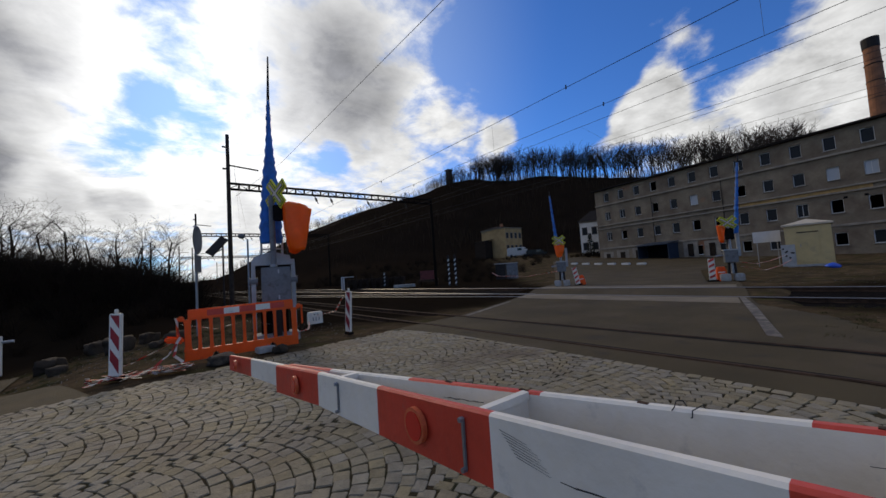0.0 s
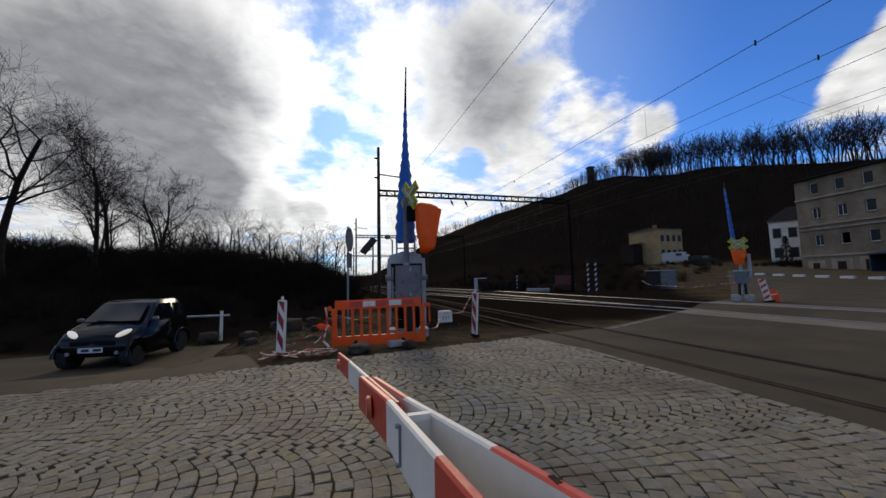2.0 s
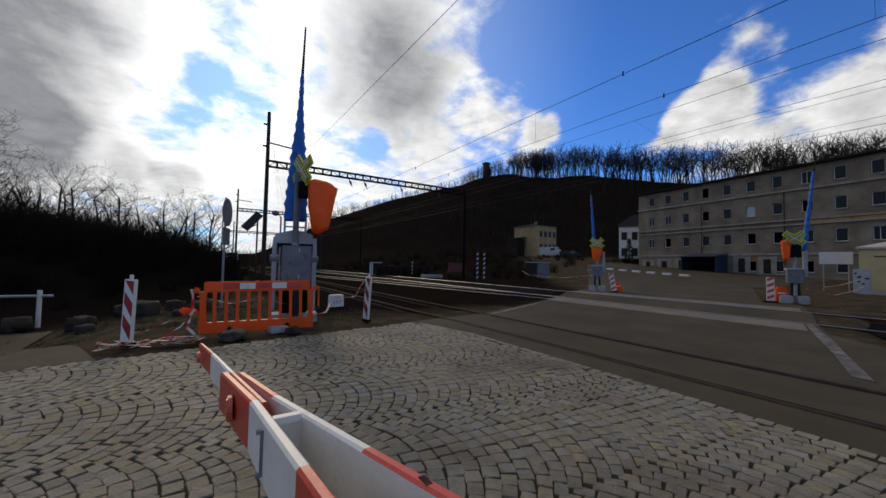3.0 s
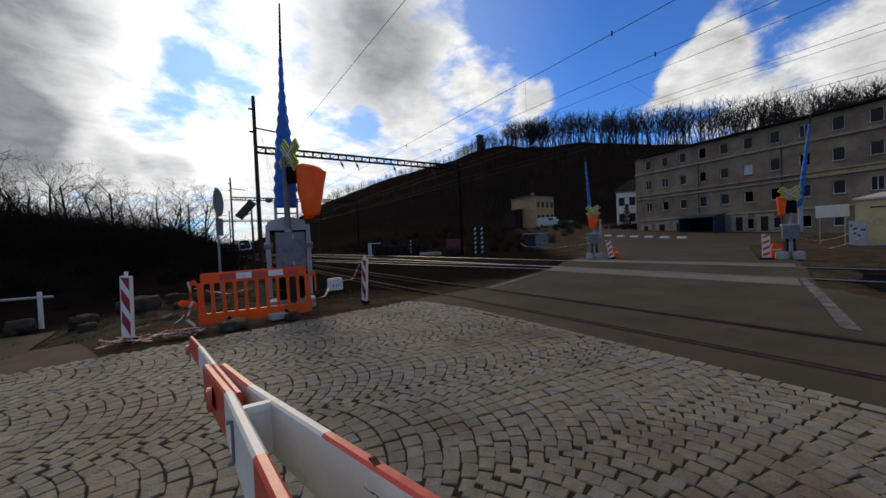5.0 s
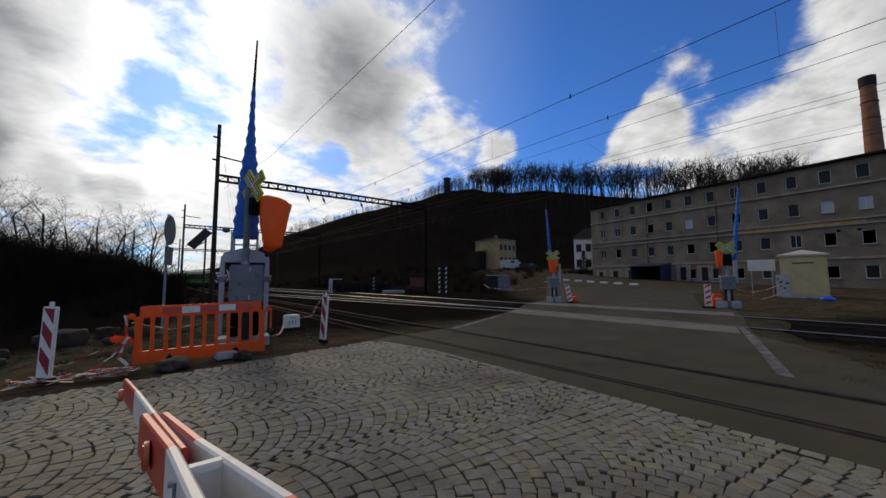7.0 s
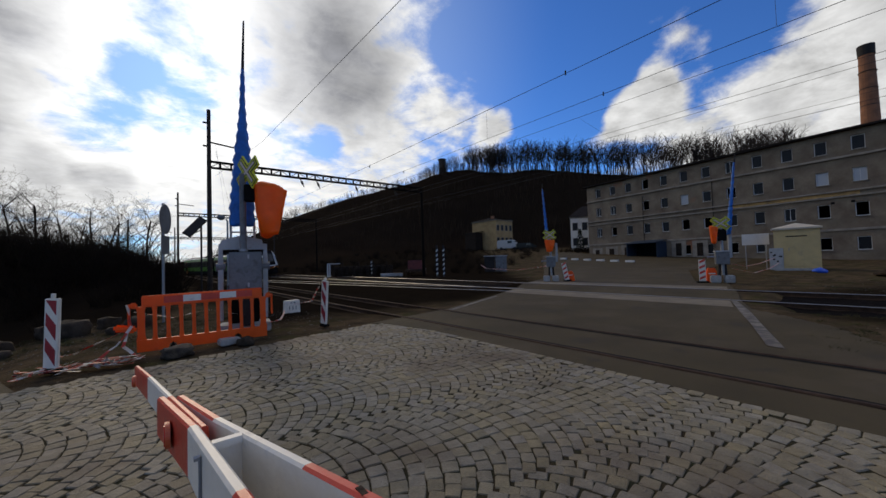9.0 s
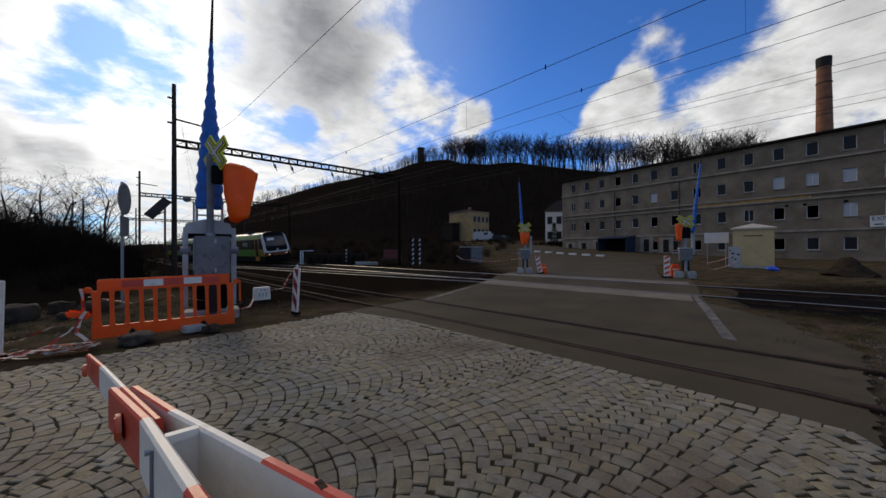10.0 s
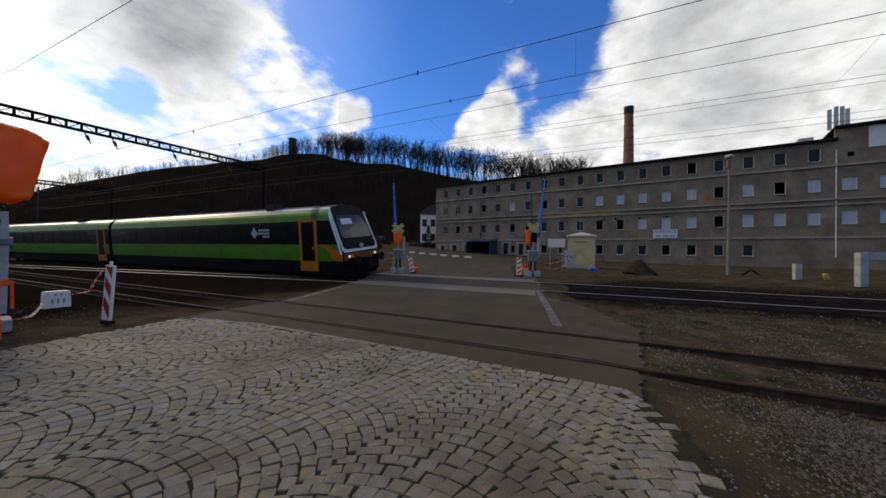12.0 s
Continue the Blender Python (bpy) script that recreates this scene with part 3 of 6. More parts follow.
def factory():
    """Long four-storey building; local x runs along the face towards -y, local y into it; x = 0 is its far corner."""
    corner = FACE0 + 29.1 * Vector((math.sin(radians(FACE)), math.cos(radians(FACE)), 0))
    f = thing("factory_building", pose(corner.x, corner.y, 0, 0, 0, -90 - FACE), "long grey-brown rendered factory with four storeys of small windows", "building")
    LEN, H = 47.1, 12.3
    cols = [29.1 - (-4.48 + 2.43 * k) for k in range(-5, 14)]
    rows = [(1.3, 2.5), (4.38, 5.66), (7.55, 8.8), (10.46, 11.76)]
    rnd = random.Random(4)

    def wall(x0, x1, h, openings, name="wall"):
        """Wall with real openings, 0.4 thick: faces on a grid round the holes, closed by reveals."""
        xs = sorted({round(v, 4) for v in [x0, x1] + [v for o in openings for v in o[:2]]})
        zs = sorted({round(v, 4) for v in [-1.0, h] + [v for o in openings for v in o[2:4]]})
        holes = [tuple(round(v, 4) for v in o) for o in openings]
        nx, nz = len(xs) - 1, len(zs) - 1

        def solid(i, k):
            if not (0 <= i < nx and 0 <= k < nz):
                return False
            cx, cz = (xs[i] + xs[i + 1]) / 2, (zs[k] + zs[k + 1]) / 2
            return not any(o[0] < cx < o[1] and o[2] < cz < o[3] for o in holes)

        bm = bmesh.new()
        grid = {(i, k, d): bm.verts.new((xs[i], 0.4 * d, zs[k])) for i in range(nx + 1) for k in range(nz + 1) for d in (0, 1)}
        for i in range(nx):
            for k in range(nz):
                if not solid(i, k):
                    continue
                q = [(i, k), (i + 1, k), (i + 1, k + 1), (i, k + 1)]
                bm.faces.new([grid[(*p, 0)] for p in q])
                bm.faces.new([grid[(*p, 1)] for p in q[::-1]])
                for (di, dk), (p, r) in (((0, -1), (q[0], q[1])), ((1, 0), (q[1], q[2])), ((0, 1), (q[2], q[3])), ((-1, 0), (q[3], q[0]))):
                    if not solid(i + di, k + dk):
                        bm.faces.new([grid[(*p, 0)], grid[(*p, 1)], grid[(*r, 1)], grid[(*r, 0)]])
        loose = [v for v in bm.verts if not v.link_faces]
        bmesh.ops.delete(bm, geom=loose, context="VERTS")
        return part(name, bm, RENDER, f)

    opens, wins = [], []
    for c in cols:
        if not 0.8 < c < LEN - 0.6:
            continue
        for r, (lo, hi) in enumerate(rows):
            if r == 0 and c < 13.5:
                continue
            if r == 0 and c > LEN - 5.5:
                continue
            if rnd.random() < 0.04:
                continue
            opens.append((c - 0.44, c + 0.44, lo, hi))
            wins.append((c, lo, hi, r))
    extra = [(c, z0, z1, 1) for c in (LEN + 0.95, LEN + 3.3, LEN + 5.7, LEN + 8.1) for z0, z1 in ((4.42, 5.7), (7.6, 8.8))]
    extra += [(LEN + 3.7, 1.3, 2.6, 0)]
    opens2 = [(c - 0.5, c + 0.5, lo, hi) for c, lo, hi, r in extra]
    wall(0, LEN, H, opens)
    wall(LEN, LEN + 30, 13.4, opens2)
    # rest of the shell
    bm = bmesh.new()
    bm_box(bm, (LEN / 2, 13.8, 5.65), (LEN, 0.4, 13.3))
    bm_box(bm, (0.2, 7, 5.65), (0.4, 13.2, 13.3))
    part("back_wall", bm, RENDER, f)
    bm = bmesh.new()
    bm_box(bm, (LEN + 30 - 0.2, 7, 6.2), (0.4, 13.2, 14.4))
    bm_box(bm, (LEN + 15, 13.8, 6.2), (30, 0.4, 14.4))
    part("annex_wall", bm, RENDER, f)
    # one black sheet behind all windows takes the place of unlit rooms
    box_part("interior", (LEN / 2 + 15, 3.0, 6.0), (LEN + 29, 0.1, 12.2), INSIDE, f, "near-black sheet standing in for shade in the unlit rooms")
    bm = bmesh.new()
    bm_box(bm, (LEN / 2 - 0.1, 6.9, H + 0.1), (LEN + 0.5, 14.8, 0.2), None, 0.03)
    part("roof", bm, ROOF, f, "dark felt roof with a thin overhang")
    bm = bmesh.new()
    bm_box(bm, (LEN + 15.2, 6.9, 13.5), (30.6, 14.8, 0.2), None, 0.03)
    part("annex_roof", bm, ROOF, f)
    for z, t, d in ((9.95, 0.2, 0.2), (6.78, 0.16, 0.22), (6.28, 0.16, 0.18), (3.2, 0.22, 0.12)):
        bm = bmesh.new()
        bm_box(bm, (LEN / 2 + 15, -d / 2, z), (LEN + 30, d, t), None, 0.015)
        part("ledge", bm, LEDGE, f)
    bm = bmesh.new()
    bm_box(bm, (29.1 - 5.4, -0.02, 6.5), (9.9, 0.04, 0.36))
    part("painted_band", bm, OCHRE, f, "faded ochre strip of painted plaster")
    for c, lo, hi, r in wins + extra:
        w = 0.88 if (c, lo, hi, r) in wins else 1.0
        bm = bmesh.new()
        t = 0.055
        for x, z, sx, sz in ((c - w / 2 + t / 2, (lo + hi) / 2, t, hi - lo), (c + w / 2 - t / 2, (lo + hi) / 2, t, hi - lo), (c, hi - t / 2, w - 2 * t, t), (c, lo + t / 2, w - 2 * t, t)):
            bm_box(bm, (x, 0.17, z), (sx, 0.1, sz))
        win = part("window", bm, WINFRAME, f)
        broken = rnd.random() < (0.6, 0.12, 0.05, 0.1)[r]
        if not broken:
            # upper rows towards the near end mostly get the painted sky reflection
            box_part("pane", (c, 0.18, (lo + hi) / 2), (w - 2 * t, 0.012, hi - lo - 2 * t), PANELIGHT if r in (1, 2) and rnd.random() < (0.85 if c > 24 else 0.1) else PANE, win)
            if rnd.random() < 0.25:
                box_part("glazing_bar", (c, 0.155, (lo + hi) / 2), (0.04, 0.03, hi - lo - 2 * t), WINFRAME, win)
        box_part("sill", (c, -0.03, lo - 0.03), (w + 0.16, 0.14, 0.05), LEDGE, win)
    # down pipes
    for x, z0, z1, m in ((29.1 - 20.2, 3.2, 9.6, DARK), (29.1 + 18.05, 1.3, 11.4, WINFRAME), (29.1 - 11.9, 2.0, 10.2, DARK)):
        rod_part("down_pipe", (x, -0.12, z0), (x, -0.12, z1), 0.045, m, f, seg=8)
    # patched plinth, doors and hatch of the far end
    for x, w, h0, h1 in ((1.5, 1.2, 1.4, 2.5), (3.9, 1.4, 1.3, 2.6), (6.2, 1.0, 1.25, 2.7), (13.2, 1.2, 1.2, 2.9), (15.6, 1.2, 1.1, 2.8)):
        bm = bmesh.new()
        bm_box(bm, (x, -0.01, (h0 + h1) / 2), (w + 0.5, 0.03, h1 - h0 + 0.35))
        hatch = part("plaster_surround", bm, LEDGE, f, "pale patched plaster surround")
        box_part("hatch", (x, -0.035, (h0 + h1) / 2 - 0.08), (w * 0.55, 0.04, h1 - h0 - 0.1), TIMBER, hatch)
    # lettered board
    bm = bmesh.new()
    bm_box(bm, (29.1 + 4.42, -0.2, 3.8), (2.42, 0.06, 0.98), None, 0.01)
    board = part("sign_board", bm, SIGNWHITE, f, "white board lettered EXPEDICE")
    cu = bpy.data.curves.new("lettering", "FONT")
    cu.body, cu.size, cu.align_x, cu.extrude = "EXPEDICE", 0.5, "CENTER", 0.004
    cu.materials.append(SIGNBLACK)
    lt = new("lettering", cu)
    lt.parent = board
    lt.matrix_basis = pose(29.1 + 4.42, -0.236, 3.86, 90, 0, 0)
    for dx, w in ((-0.7, 0.5), (0.0, 0.6), (0.68, 0.5)):
        box_part("small_print", (29.1 + 4.42 + dx, -0.236, 3.53), (w, 0.006, 0.1), SIGNBLACK, board)
    # aerials and a white panel on the annex
    for dx, dz in ((-0.45, 0.15), (0.0, 0.35), (0.4, 0.3), (0.75, 0.0)):
        box_part("aerial", (LEN + 0.3 + dx, 1.2, 14.5 + dz), (0.3, 0.16, 2.0), LIGHTGREY, f, bevel=0.02)
        rod_part("aerial_bracket", (LEN + 0.3 + dx, 1.3, 14.2 + dz), (LEN + 0.4, 1.6, 14.2 + dz), 0.03, GALV, f)
    rod_part("aerial_mast", (LEN + 0.4, 1.6, 13.4), (LEN + 0.4, 1.6, 16.0), 0.05, GALV, f)
    box_part("equipment_box", (LEN - 1.8, 1.5, 12.8), (1.1, 0.9, 0.7), LIGHTGREY, f)
    box_part("wall_panel", (LEN + 4.4, -0.03, 12.3), (4.6, 0.05, 1.9), SIGNWHITE, f, "blank whitish wall panel")
    box_part("vent_hole", (LEN + 1.0, -0.004, 10.9), (0.42, 0.02, 0.42), INSIDE, f, "small dark vent hole")
    for x in (26.9, 28.2, 30.9, 33.6):
        box_part("vent_hole", (x, -0.004, 5.75), (0.26, 0.02, 0.2), INSIDE, f)
    # lean-to shelter
    bm = bmesh.new()
    bm_box(bm, (9.7, -1.3, 3.15), (4.3, 2.7, 0.1), pose(0, 0, 0, 8, 0, 0), 0.02)
    shelter = part("shelter_roof", bm, mat("navy_sheet", (0.02, 0.04, 0.07), 0.5, var=0.3), f, "dark blue sheet-metal lean-to")
    for x in (7.7, 11.7):
        box_part("shelter_side", (x, -1.2, 2.0), (0.08, 2.3, 2.2), mat("navy_side", (0.02, 0.04, 0.07), 0.6, var=0.3), shelter)
    box_part("shelter_back", (9.7, -0.1, 2.0), (4.0, 0.06, 2.2), INSIDE, shelter)
    return f


factory()


def chimney():
    c = thing("chimney", pose(66, -0.35, 0), "tall round brick factory chimney with a dark crown", "chimney")
    bm = bmesh.new()
    bm_rod(bm, (0, 0, -0.5), (0, 0, 24.3), 1.05, 0.66, 20)
    part("shaft", bm, BRICK, c, smooth=False)
    bm = bmesh.new()
    bm_rod(bm, (0, 0, 24.0), (0, 0, 25.2), 0.72, 0.74, 20)
    part("crown", bm, DARK, c, "soot-blackened crown")
    for z in (18, 20, 22):
        bm = bmesh.new()
        bm_rod(bm, (0, 0, z), (0, 0, z + 0.08), 0.77, 0.76, 20)
        part("band", bm, DARK, c)


chimney()


def house(name, m, size, wall_m, roof_h, eave, floors, cols, label, side_cols=2):
    """A house with hipped roof and windows; local -y faces the camera side."""
    w, d, h = size
    o = thing(name, m, label, "house")
    bm = bmesh.new()
    bm_box(bm, (0, 0, h / 2 - 1), (w, d, h + 2))
    part("wall", bm, wall_m, o)
    bm = bmesh.new()
    a = [bm.verts.new(p) for p in ((-w / 2 - eave, -d / 2 - eave, h), (w / 2 + eave, -d / 2 - eave, h), (w / 2 + eave, d / 2 + eave, h), (-w / 2 - eave, d / 2 + eave, h))]
    t = [bm.verts.new(p) for p in ((-w * 0.2, 0, h + roof_h), (w * 0.2, 0, h + roof_h))]
    for f in ((a[0], a[1], t[1], t[0]), (a[1], a[2], t[1]), (a[2], a[3], t[0], t[1]), (a[3], a[0], t[0]), tuple(a[::-1])):
        bm.faces.new(f)
    roof = part("roof", bm, ROOF, o)
    box_part("chimney_stack", (w * 0.1, 0.3, h + roof_h), (0.6, 0.6, 1.4), BRICK, roof)
    box_part("cornice", (0, 0, h - 0.12), (w + 0.25, d + 0.25, 0.24), LEDGE, o)
    for k in range(floors):
        z = 1.6 + k * (h - 0.6) / floors
        for axis_, n, span in (("x", cols, w), ("y", side_cols, d)):
            for i in range(n):
                u = -span / 2 + (i + 0.5) * span / n
                c, s = ((u, -d / 2 - 0.01, z), (0.95, 0.06, 1.45)) if axis_ == "x" else ((-w / 2 - 0.01, u, z), (0.06, 0.95, 1.45))
                s2 = tuple(v - 0.18 if v > 0.1 else v + 0.02 for v in s)
                win = box_part("window", c, s, LEDGE, o)
                box_part("pane", c, s2, PANE, win)
    return o


house("yellow_house", pose(66.4, 60.7, 4.3, 0, 0, 0), (6.0, 7.9, 6.6), OCHREWALL, 0.7, 0.35, 2, 4, "two-storey house in faded yellow render with a low dark roof", 0)
c = thing("lean_to_shed", pose(61.8, 62.6, 4.3), "dark timber lean-to beside the yellow house", "shed")
box_part("wall", (0, 0, 1.6), (2.4, 3.6, 4.2), TIMBER, c)
box_part("roof", (0, 0, 3.8), (2.8, 4.0, 0.14), ROOF, c, m=pose(0, 0, 0, 0, -8, 0))
house("white_villa", pose(66.0, 34.8, gz(64, 37) - 0.3, 0, 0, -62), (6.5, 9, 6.2), WHITEWALL, 2.4, 0.3, 2, 4, "white villa with a steep dark roof beside the factory", 2)


# ---- crossing gate boom beside the camera ----
def gate_boom():
    """Two painted planks that close to a single tip; colour bands half a metre long."""
    g = thing("gate_boom", pose(1.25, -3.4, 0), "red and white gate boom of two planks lowered over the cobbles", "gate boom")
    inv = Matrix.Translation((-1.25, 3.4, 0))

    def plank(name, pts, first_red, thick, inner, label=""):
        """pts: (x, y, top z, height) along the plank; inner: +1 or -1, the x side that stays white."""
        bm = bmesh.new()
        rings = []
        for x, y, z, h in pts:
            r = [bm.verts.new(inv @ Vector(p)) for p in ((x - thick / 2, y, z - h), (x + thick / 2, y, z - h), (x + thick / 2, y, z - 0.006), (x + thick / 2 - 0.006, y, z), (x - thick / 2 + 0.006, y, z), (x - thick / 2, y, z - 0.006))]
            rings.append(r)
        bm.faces.new(rings[0])
        bm.faces.new(rings[-1][::-1])
        for k, (a, b) in enumerate(zip(rings, rings[1:])):
            for i in range(6):
                j = (i + 1) % 6
                f = bm.faces.new((a[i], a[j], b[j], b[i]))
                red = (k % 2 == 0) == first_red
                white_side = (inner > 0 and i in (1, 2)) or (inner < 0 and i in (4, 5))
                f.material_index = 1 if red and not (inner and white_side and i in (1, 5)) else 0
        for f in bm.faces:
            if len(f.verts) == 6:
                f.material_index = 1
        return part(name, bm, [WHITE, RED], g, label)

    def left(y):
        return 0.81 + 0.078 * (0.442 - y)

    def right(y):
        return 0.872 + 0.205 * (0.47 - y)

    def top(y):
        return 0.991 + 0.068 * (0.44 - y)

    def tall(y):
        return 0.14 + 0.03 * (0.45 - y) * (1 if y > -0.6 else 0) + (0.031 if y <= -0.6 else 0)

    tip = [(0.646, 1.963, 0.88, 0.105), (0.709, 1.464, 0.917, 0.112), (0.772, 0.925, 0.953, 0.12), (0.835, 0.43, 0.985, 0.125)]
    plank("tip_plank", tip, True, 0.022, 0, "narrow tip plank")
    ys = [0.925, 0.442, -0.05, -0.545, -1.05, -1.55, -2.05, -2.55, -3.05, -3.4]
    lp = [(0.745, 0.925, 0.957, 0.138)] + [(left(y), y, top(y), tall(y)) for y in ys[1:]]
    rp = [(0.803, 0.905, 0.953, 0.138)] + [(right(y), y, top(y) - 0.004, tall(y)) for y in (0.47, -0.039, -0.54, -1.04, -1.54, -2.04, -2.54, -3.04, -3.4)]
    lpl = plank("side_plank", lp, True, 0.027, 1, "outer plank with chipped paint")
    rpl = plank("side_plank", rp, True, 0.027, -1, "outer plank with chipped paint")
    # cross struts between the planks
    for y in (0.262, -0.5, -1.3, -2.2, -3.2):
        bm = bmesh.new()
        a, b = inv @ Vector((left(y) + 0.012, y, top(y) - 0.012)), inv @ Vector((right(y) - 0.012, y, top(y) - 0.012))
        bm_box(bm, (a + b) / 2, ((b - a).length, 0.022, 0.02))
        bm_box(bm, (a + b) / 2 - Vector((0, 0, 0.07)), ((b - a).length, 0.01, 0.12))
        part("strut", bm, WHITE, g)
    # round reflectors with a raised rim
    for y, x, z, r in ((1.72, 0.664, 0.848, 0.03), (0.66, 0.779, 0.903, 0.042), (-0.27, left(-0.27), top(-0.27) - 0.078, 0.05), (-1.3, left(-1.3), top(-1.3) - 0.08, 0.05)):
        c = inv @ Vector((x - 0.016, y, z))
        bm = bmesh.new()
        bm_rod(bm, c, c + Vector((-0.014, 0, 0)), r, r, 24)
        rim = part("reflector", bm, mat("reflector_rim", (0.7, 0.14, 0.05), 0.4, var=0.2), g, "round red reflector with an orange rim")
        bm = bmesh.new()
        bm_rod(bm, c + Vector((-0.012, 0, 0)), c + Vector((-0.0165, 0, 0)), r * 0.8, r * 0.8, 24)
        part("lens", bm, mat("reflector_red", (0.62, 0.02, 0.012), 0.2, var=0.1, bump=0.0), rim)
    # iron straps
    for y in (0.24, -0.46, -1.5):
        c = inv @ Vector((left(y) - 0.017, y, top(y) - tall(y) * 0.52))
        bm = bmesh.new()
        bm_box(bm, c, (0.006, 0.012, tall(y) * 0.78), None, 0.002)
        strap = part("strap", bm, GALV, g, "rusty iron strap")
        for s in (-1, 1):
            rod_part("bolt", c + Vector((0, 0, s * tall(y) * 0.36)), c + Vector((-0.012, 0, s * tall(y) * 0.36)), 0.007, GALV, strap, seg=6)
    # splits along the grain and knife scratches in the white paint
    crack = mat("paint_crack", (0.03, 0.025, 0.02), 0.9, var=0.3)
    r3 = random.Random(5)
    for face, y0, y1, drop in (("in", -0.28, -0.56, 0.105), ("in", -0.62, -0.98, 0.125), ("in", -0.2, -0.36, 0.05), ("in", -1.1, -1.5, 0.06), ("out", -0.72, -1.0, 0.1)):
        bm = bmesh.new()
        n = 9
        pts = []
        for k in range(n + 1):
            y = y0 + (y1 - y0) * k / n
            x = right(y) - 0.0137 if face == "in" else left(y) - 0.0137
            pts.append(inv @ Vector((x, y, top(y) - drop + r3.uniform(-0.0015, 0.0015))))
        for a, b in zip(pts, pts[1:]):
            bm_rod(bm, a, b, r3.uniform(0.0005, 0.0018), r3.uniform(0.0005, 0.0018), 4)
        part("crack", bm, crack, rpl if face == "in" else lpl, "dark split in the white paint")
    for k in range(8):
        y = -0.575 - 0.006 * k
        z = top(y) - 0.03 - 0.007 * k
        bm = bmesh.new()
        bm_rod(bm, inv @ Vector((left(y) - 0.0137, y, z)), inv @ Vector((left(y - 0.07) - 0.0137, y - 0.07 - 0.02 * r3.random(), z - 0.012)), 0.0008, 0.0003, 4)
        part("scratch", bm, crack, lpl)
    for k in range(5):
        y = -0.15 - 0.3 * k - 0.1 * r3.random()
        box_part("chip", inv @ Vector((right(y), y, top(y) - 0.004)), (0.012, r3.uniform(0.01, 0.035), 0.003), RUST, rpl, "bare chipped wood")
    # twist of loose wire round the plank
    bm = bmesh.new()
    yk = -0.86
    pts = [inv @ Vector((right(yk) + 0.019 * math.cos(k * 0.9), yk - 0.03 + 0.005 * k + r3.uniform(-0.006, 0.006), top(yk) - 0.008 + 0.016 * math.sin(k * 0.9))) for k in range(14)]
    for a, b in zip(pts, pts[1:]):
        bm_rod(bm, a, b, 0.0012, 0.0012, 5)
    part("wire_twist", bm, WIRE, rpl, "loose twist of dark wire")
    # stand that carries the heel of the boom
    box_part("stand", (0.1, -0.1, 0.62), (0.5, 0.3, 1.24), GREY, g, bevel=0.02)
    return g


gate_boom()


# ---- orange plastic barrier ----
def plastic_barrier():
    b = thing("plastic_barrier", pose(0.5, 7.31, 0.03, 0, -1.0, -9.0), "orange plastic safety barrier with a red and white reflective strip", "barrier")
    t = 0.045
    box_part("top_rail", (1.0, 0, 0.86), (1.86, t, 0.2), ORANGE, b, bevel=0.015)
    bm = bmesh.new()
    bm_prism(bm, [(0.0, 0.0), (0.42, 0.0), (0.46, 0.1), (0.54, 0.1), (0.58, 0.0), (1.42, 0.0), (1.46, 0.1), (1.54, 0.1), (1.58, 0.0), (2.0, 0.0), (2.0, 0.2), (0.0, 0.2)], 0.06, pose(0, -0.03, 0))
    part("bottom_rail", bm, ORANGE, b)
    for i in range(11):
        x = 0.06 + i * 0.188
        wide = 0.1 if i in (0, 10) else 0.055
        bm = bmesh.new()
        bm_prism(bm, [(x - wide * 0.7, 0.18), (x + wide * 0.7, 0.18), (x + wide / 2, 0.28), (x + wide / 2, 0.68), (x + wide * 0.7, 0.78), (x - wide * 0.7, 0.78), (x - wide / 2, 0.68), (x - wide / 2, 0.28)], 0.035, pose(0, -0.018, 0))
        part("bar", bm, ORANGE, b)
    for x0, x1, m in ((0.38, 0.66, RED), (0.66, 0.93, WHITE), (0.93, 1.22, RED), (1.22, 1.49, WHITE), (1.49, 1.76, RED)):
        box_part("reflective_strip", ((x0 + x1) / 2, -0.028, 0.87), (x1 - x0 - 0.004, 0.008, 0.115), m, b)
    for x, s in ((-0.04, -1), (2.04, 1)):
        bm = bmesh.new()
        bm_box(bm, (x, 0, 0.8), (0.1, 0.05, 0.1), None, 0.02)
        bm_box(bm, (x + s * 0.06, 0, 0.62), (0.035, 0.05, 0.42), None, 0.012)
        part("end_hook", bm, ORANGE, b)
    bm = bmesh.new()
    bm_box(bm, (-0.14, -0.06, 0.43), (0.3, 0.06, 0.12), pose(0, 0, 0, 0, 12, 0), 0.03)
    part("coupling", bm, ORANGE, b)
    for x in (0.5, 1.5):
        bm = bmesh.new()
        bm_prism(bm, [(-0.045, 0), (0.045, 0), (0, 0.11)], 0.08, pose(x, -0.05, 0.02))
        part("foot_socket", bm, UNDER, b)
    return b


plastic_barrier()


def stone(x, y, z, size, seed, label, rot=0, m=ROCK):
    bm = bmesh.new()
    vs = bm_box(bm, (0, 0, 0), (1, 1, 1))
    bmesh.ops.subdivide_edges(bm, edges=bm.edges[:], cuts=4, use_grid_fill=True)
    for v in bm.verts:
        v.co = v.co * (0.62 + 0.38 * 0.5 / max(0.3, v.co.length))
    roughen(bm.verts, 0.22, 2.3, seed)
    roughen(bm.verts, 0.07, 6.5, seed + 3)
    bmesh.ops.transform(bm, matrix=Matrix.Diagonal((*size, 1)), verts=bm.verts[:])
    ob = part("stone", bm, m, None, label, True)
    ob.matrix_basis = pose(x, y, z + size[2] * 0.38, 0, 0, rot)
    return tagged(ob, "", "stone", "loose stones")


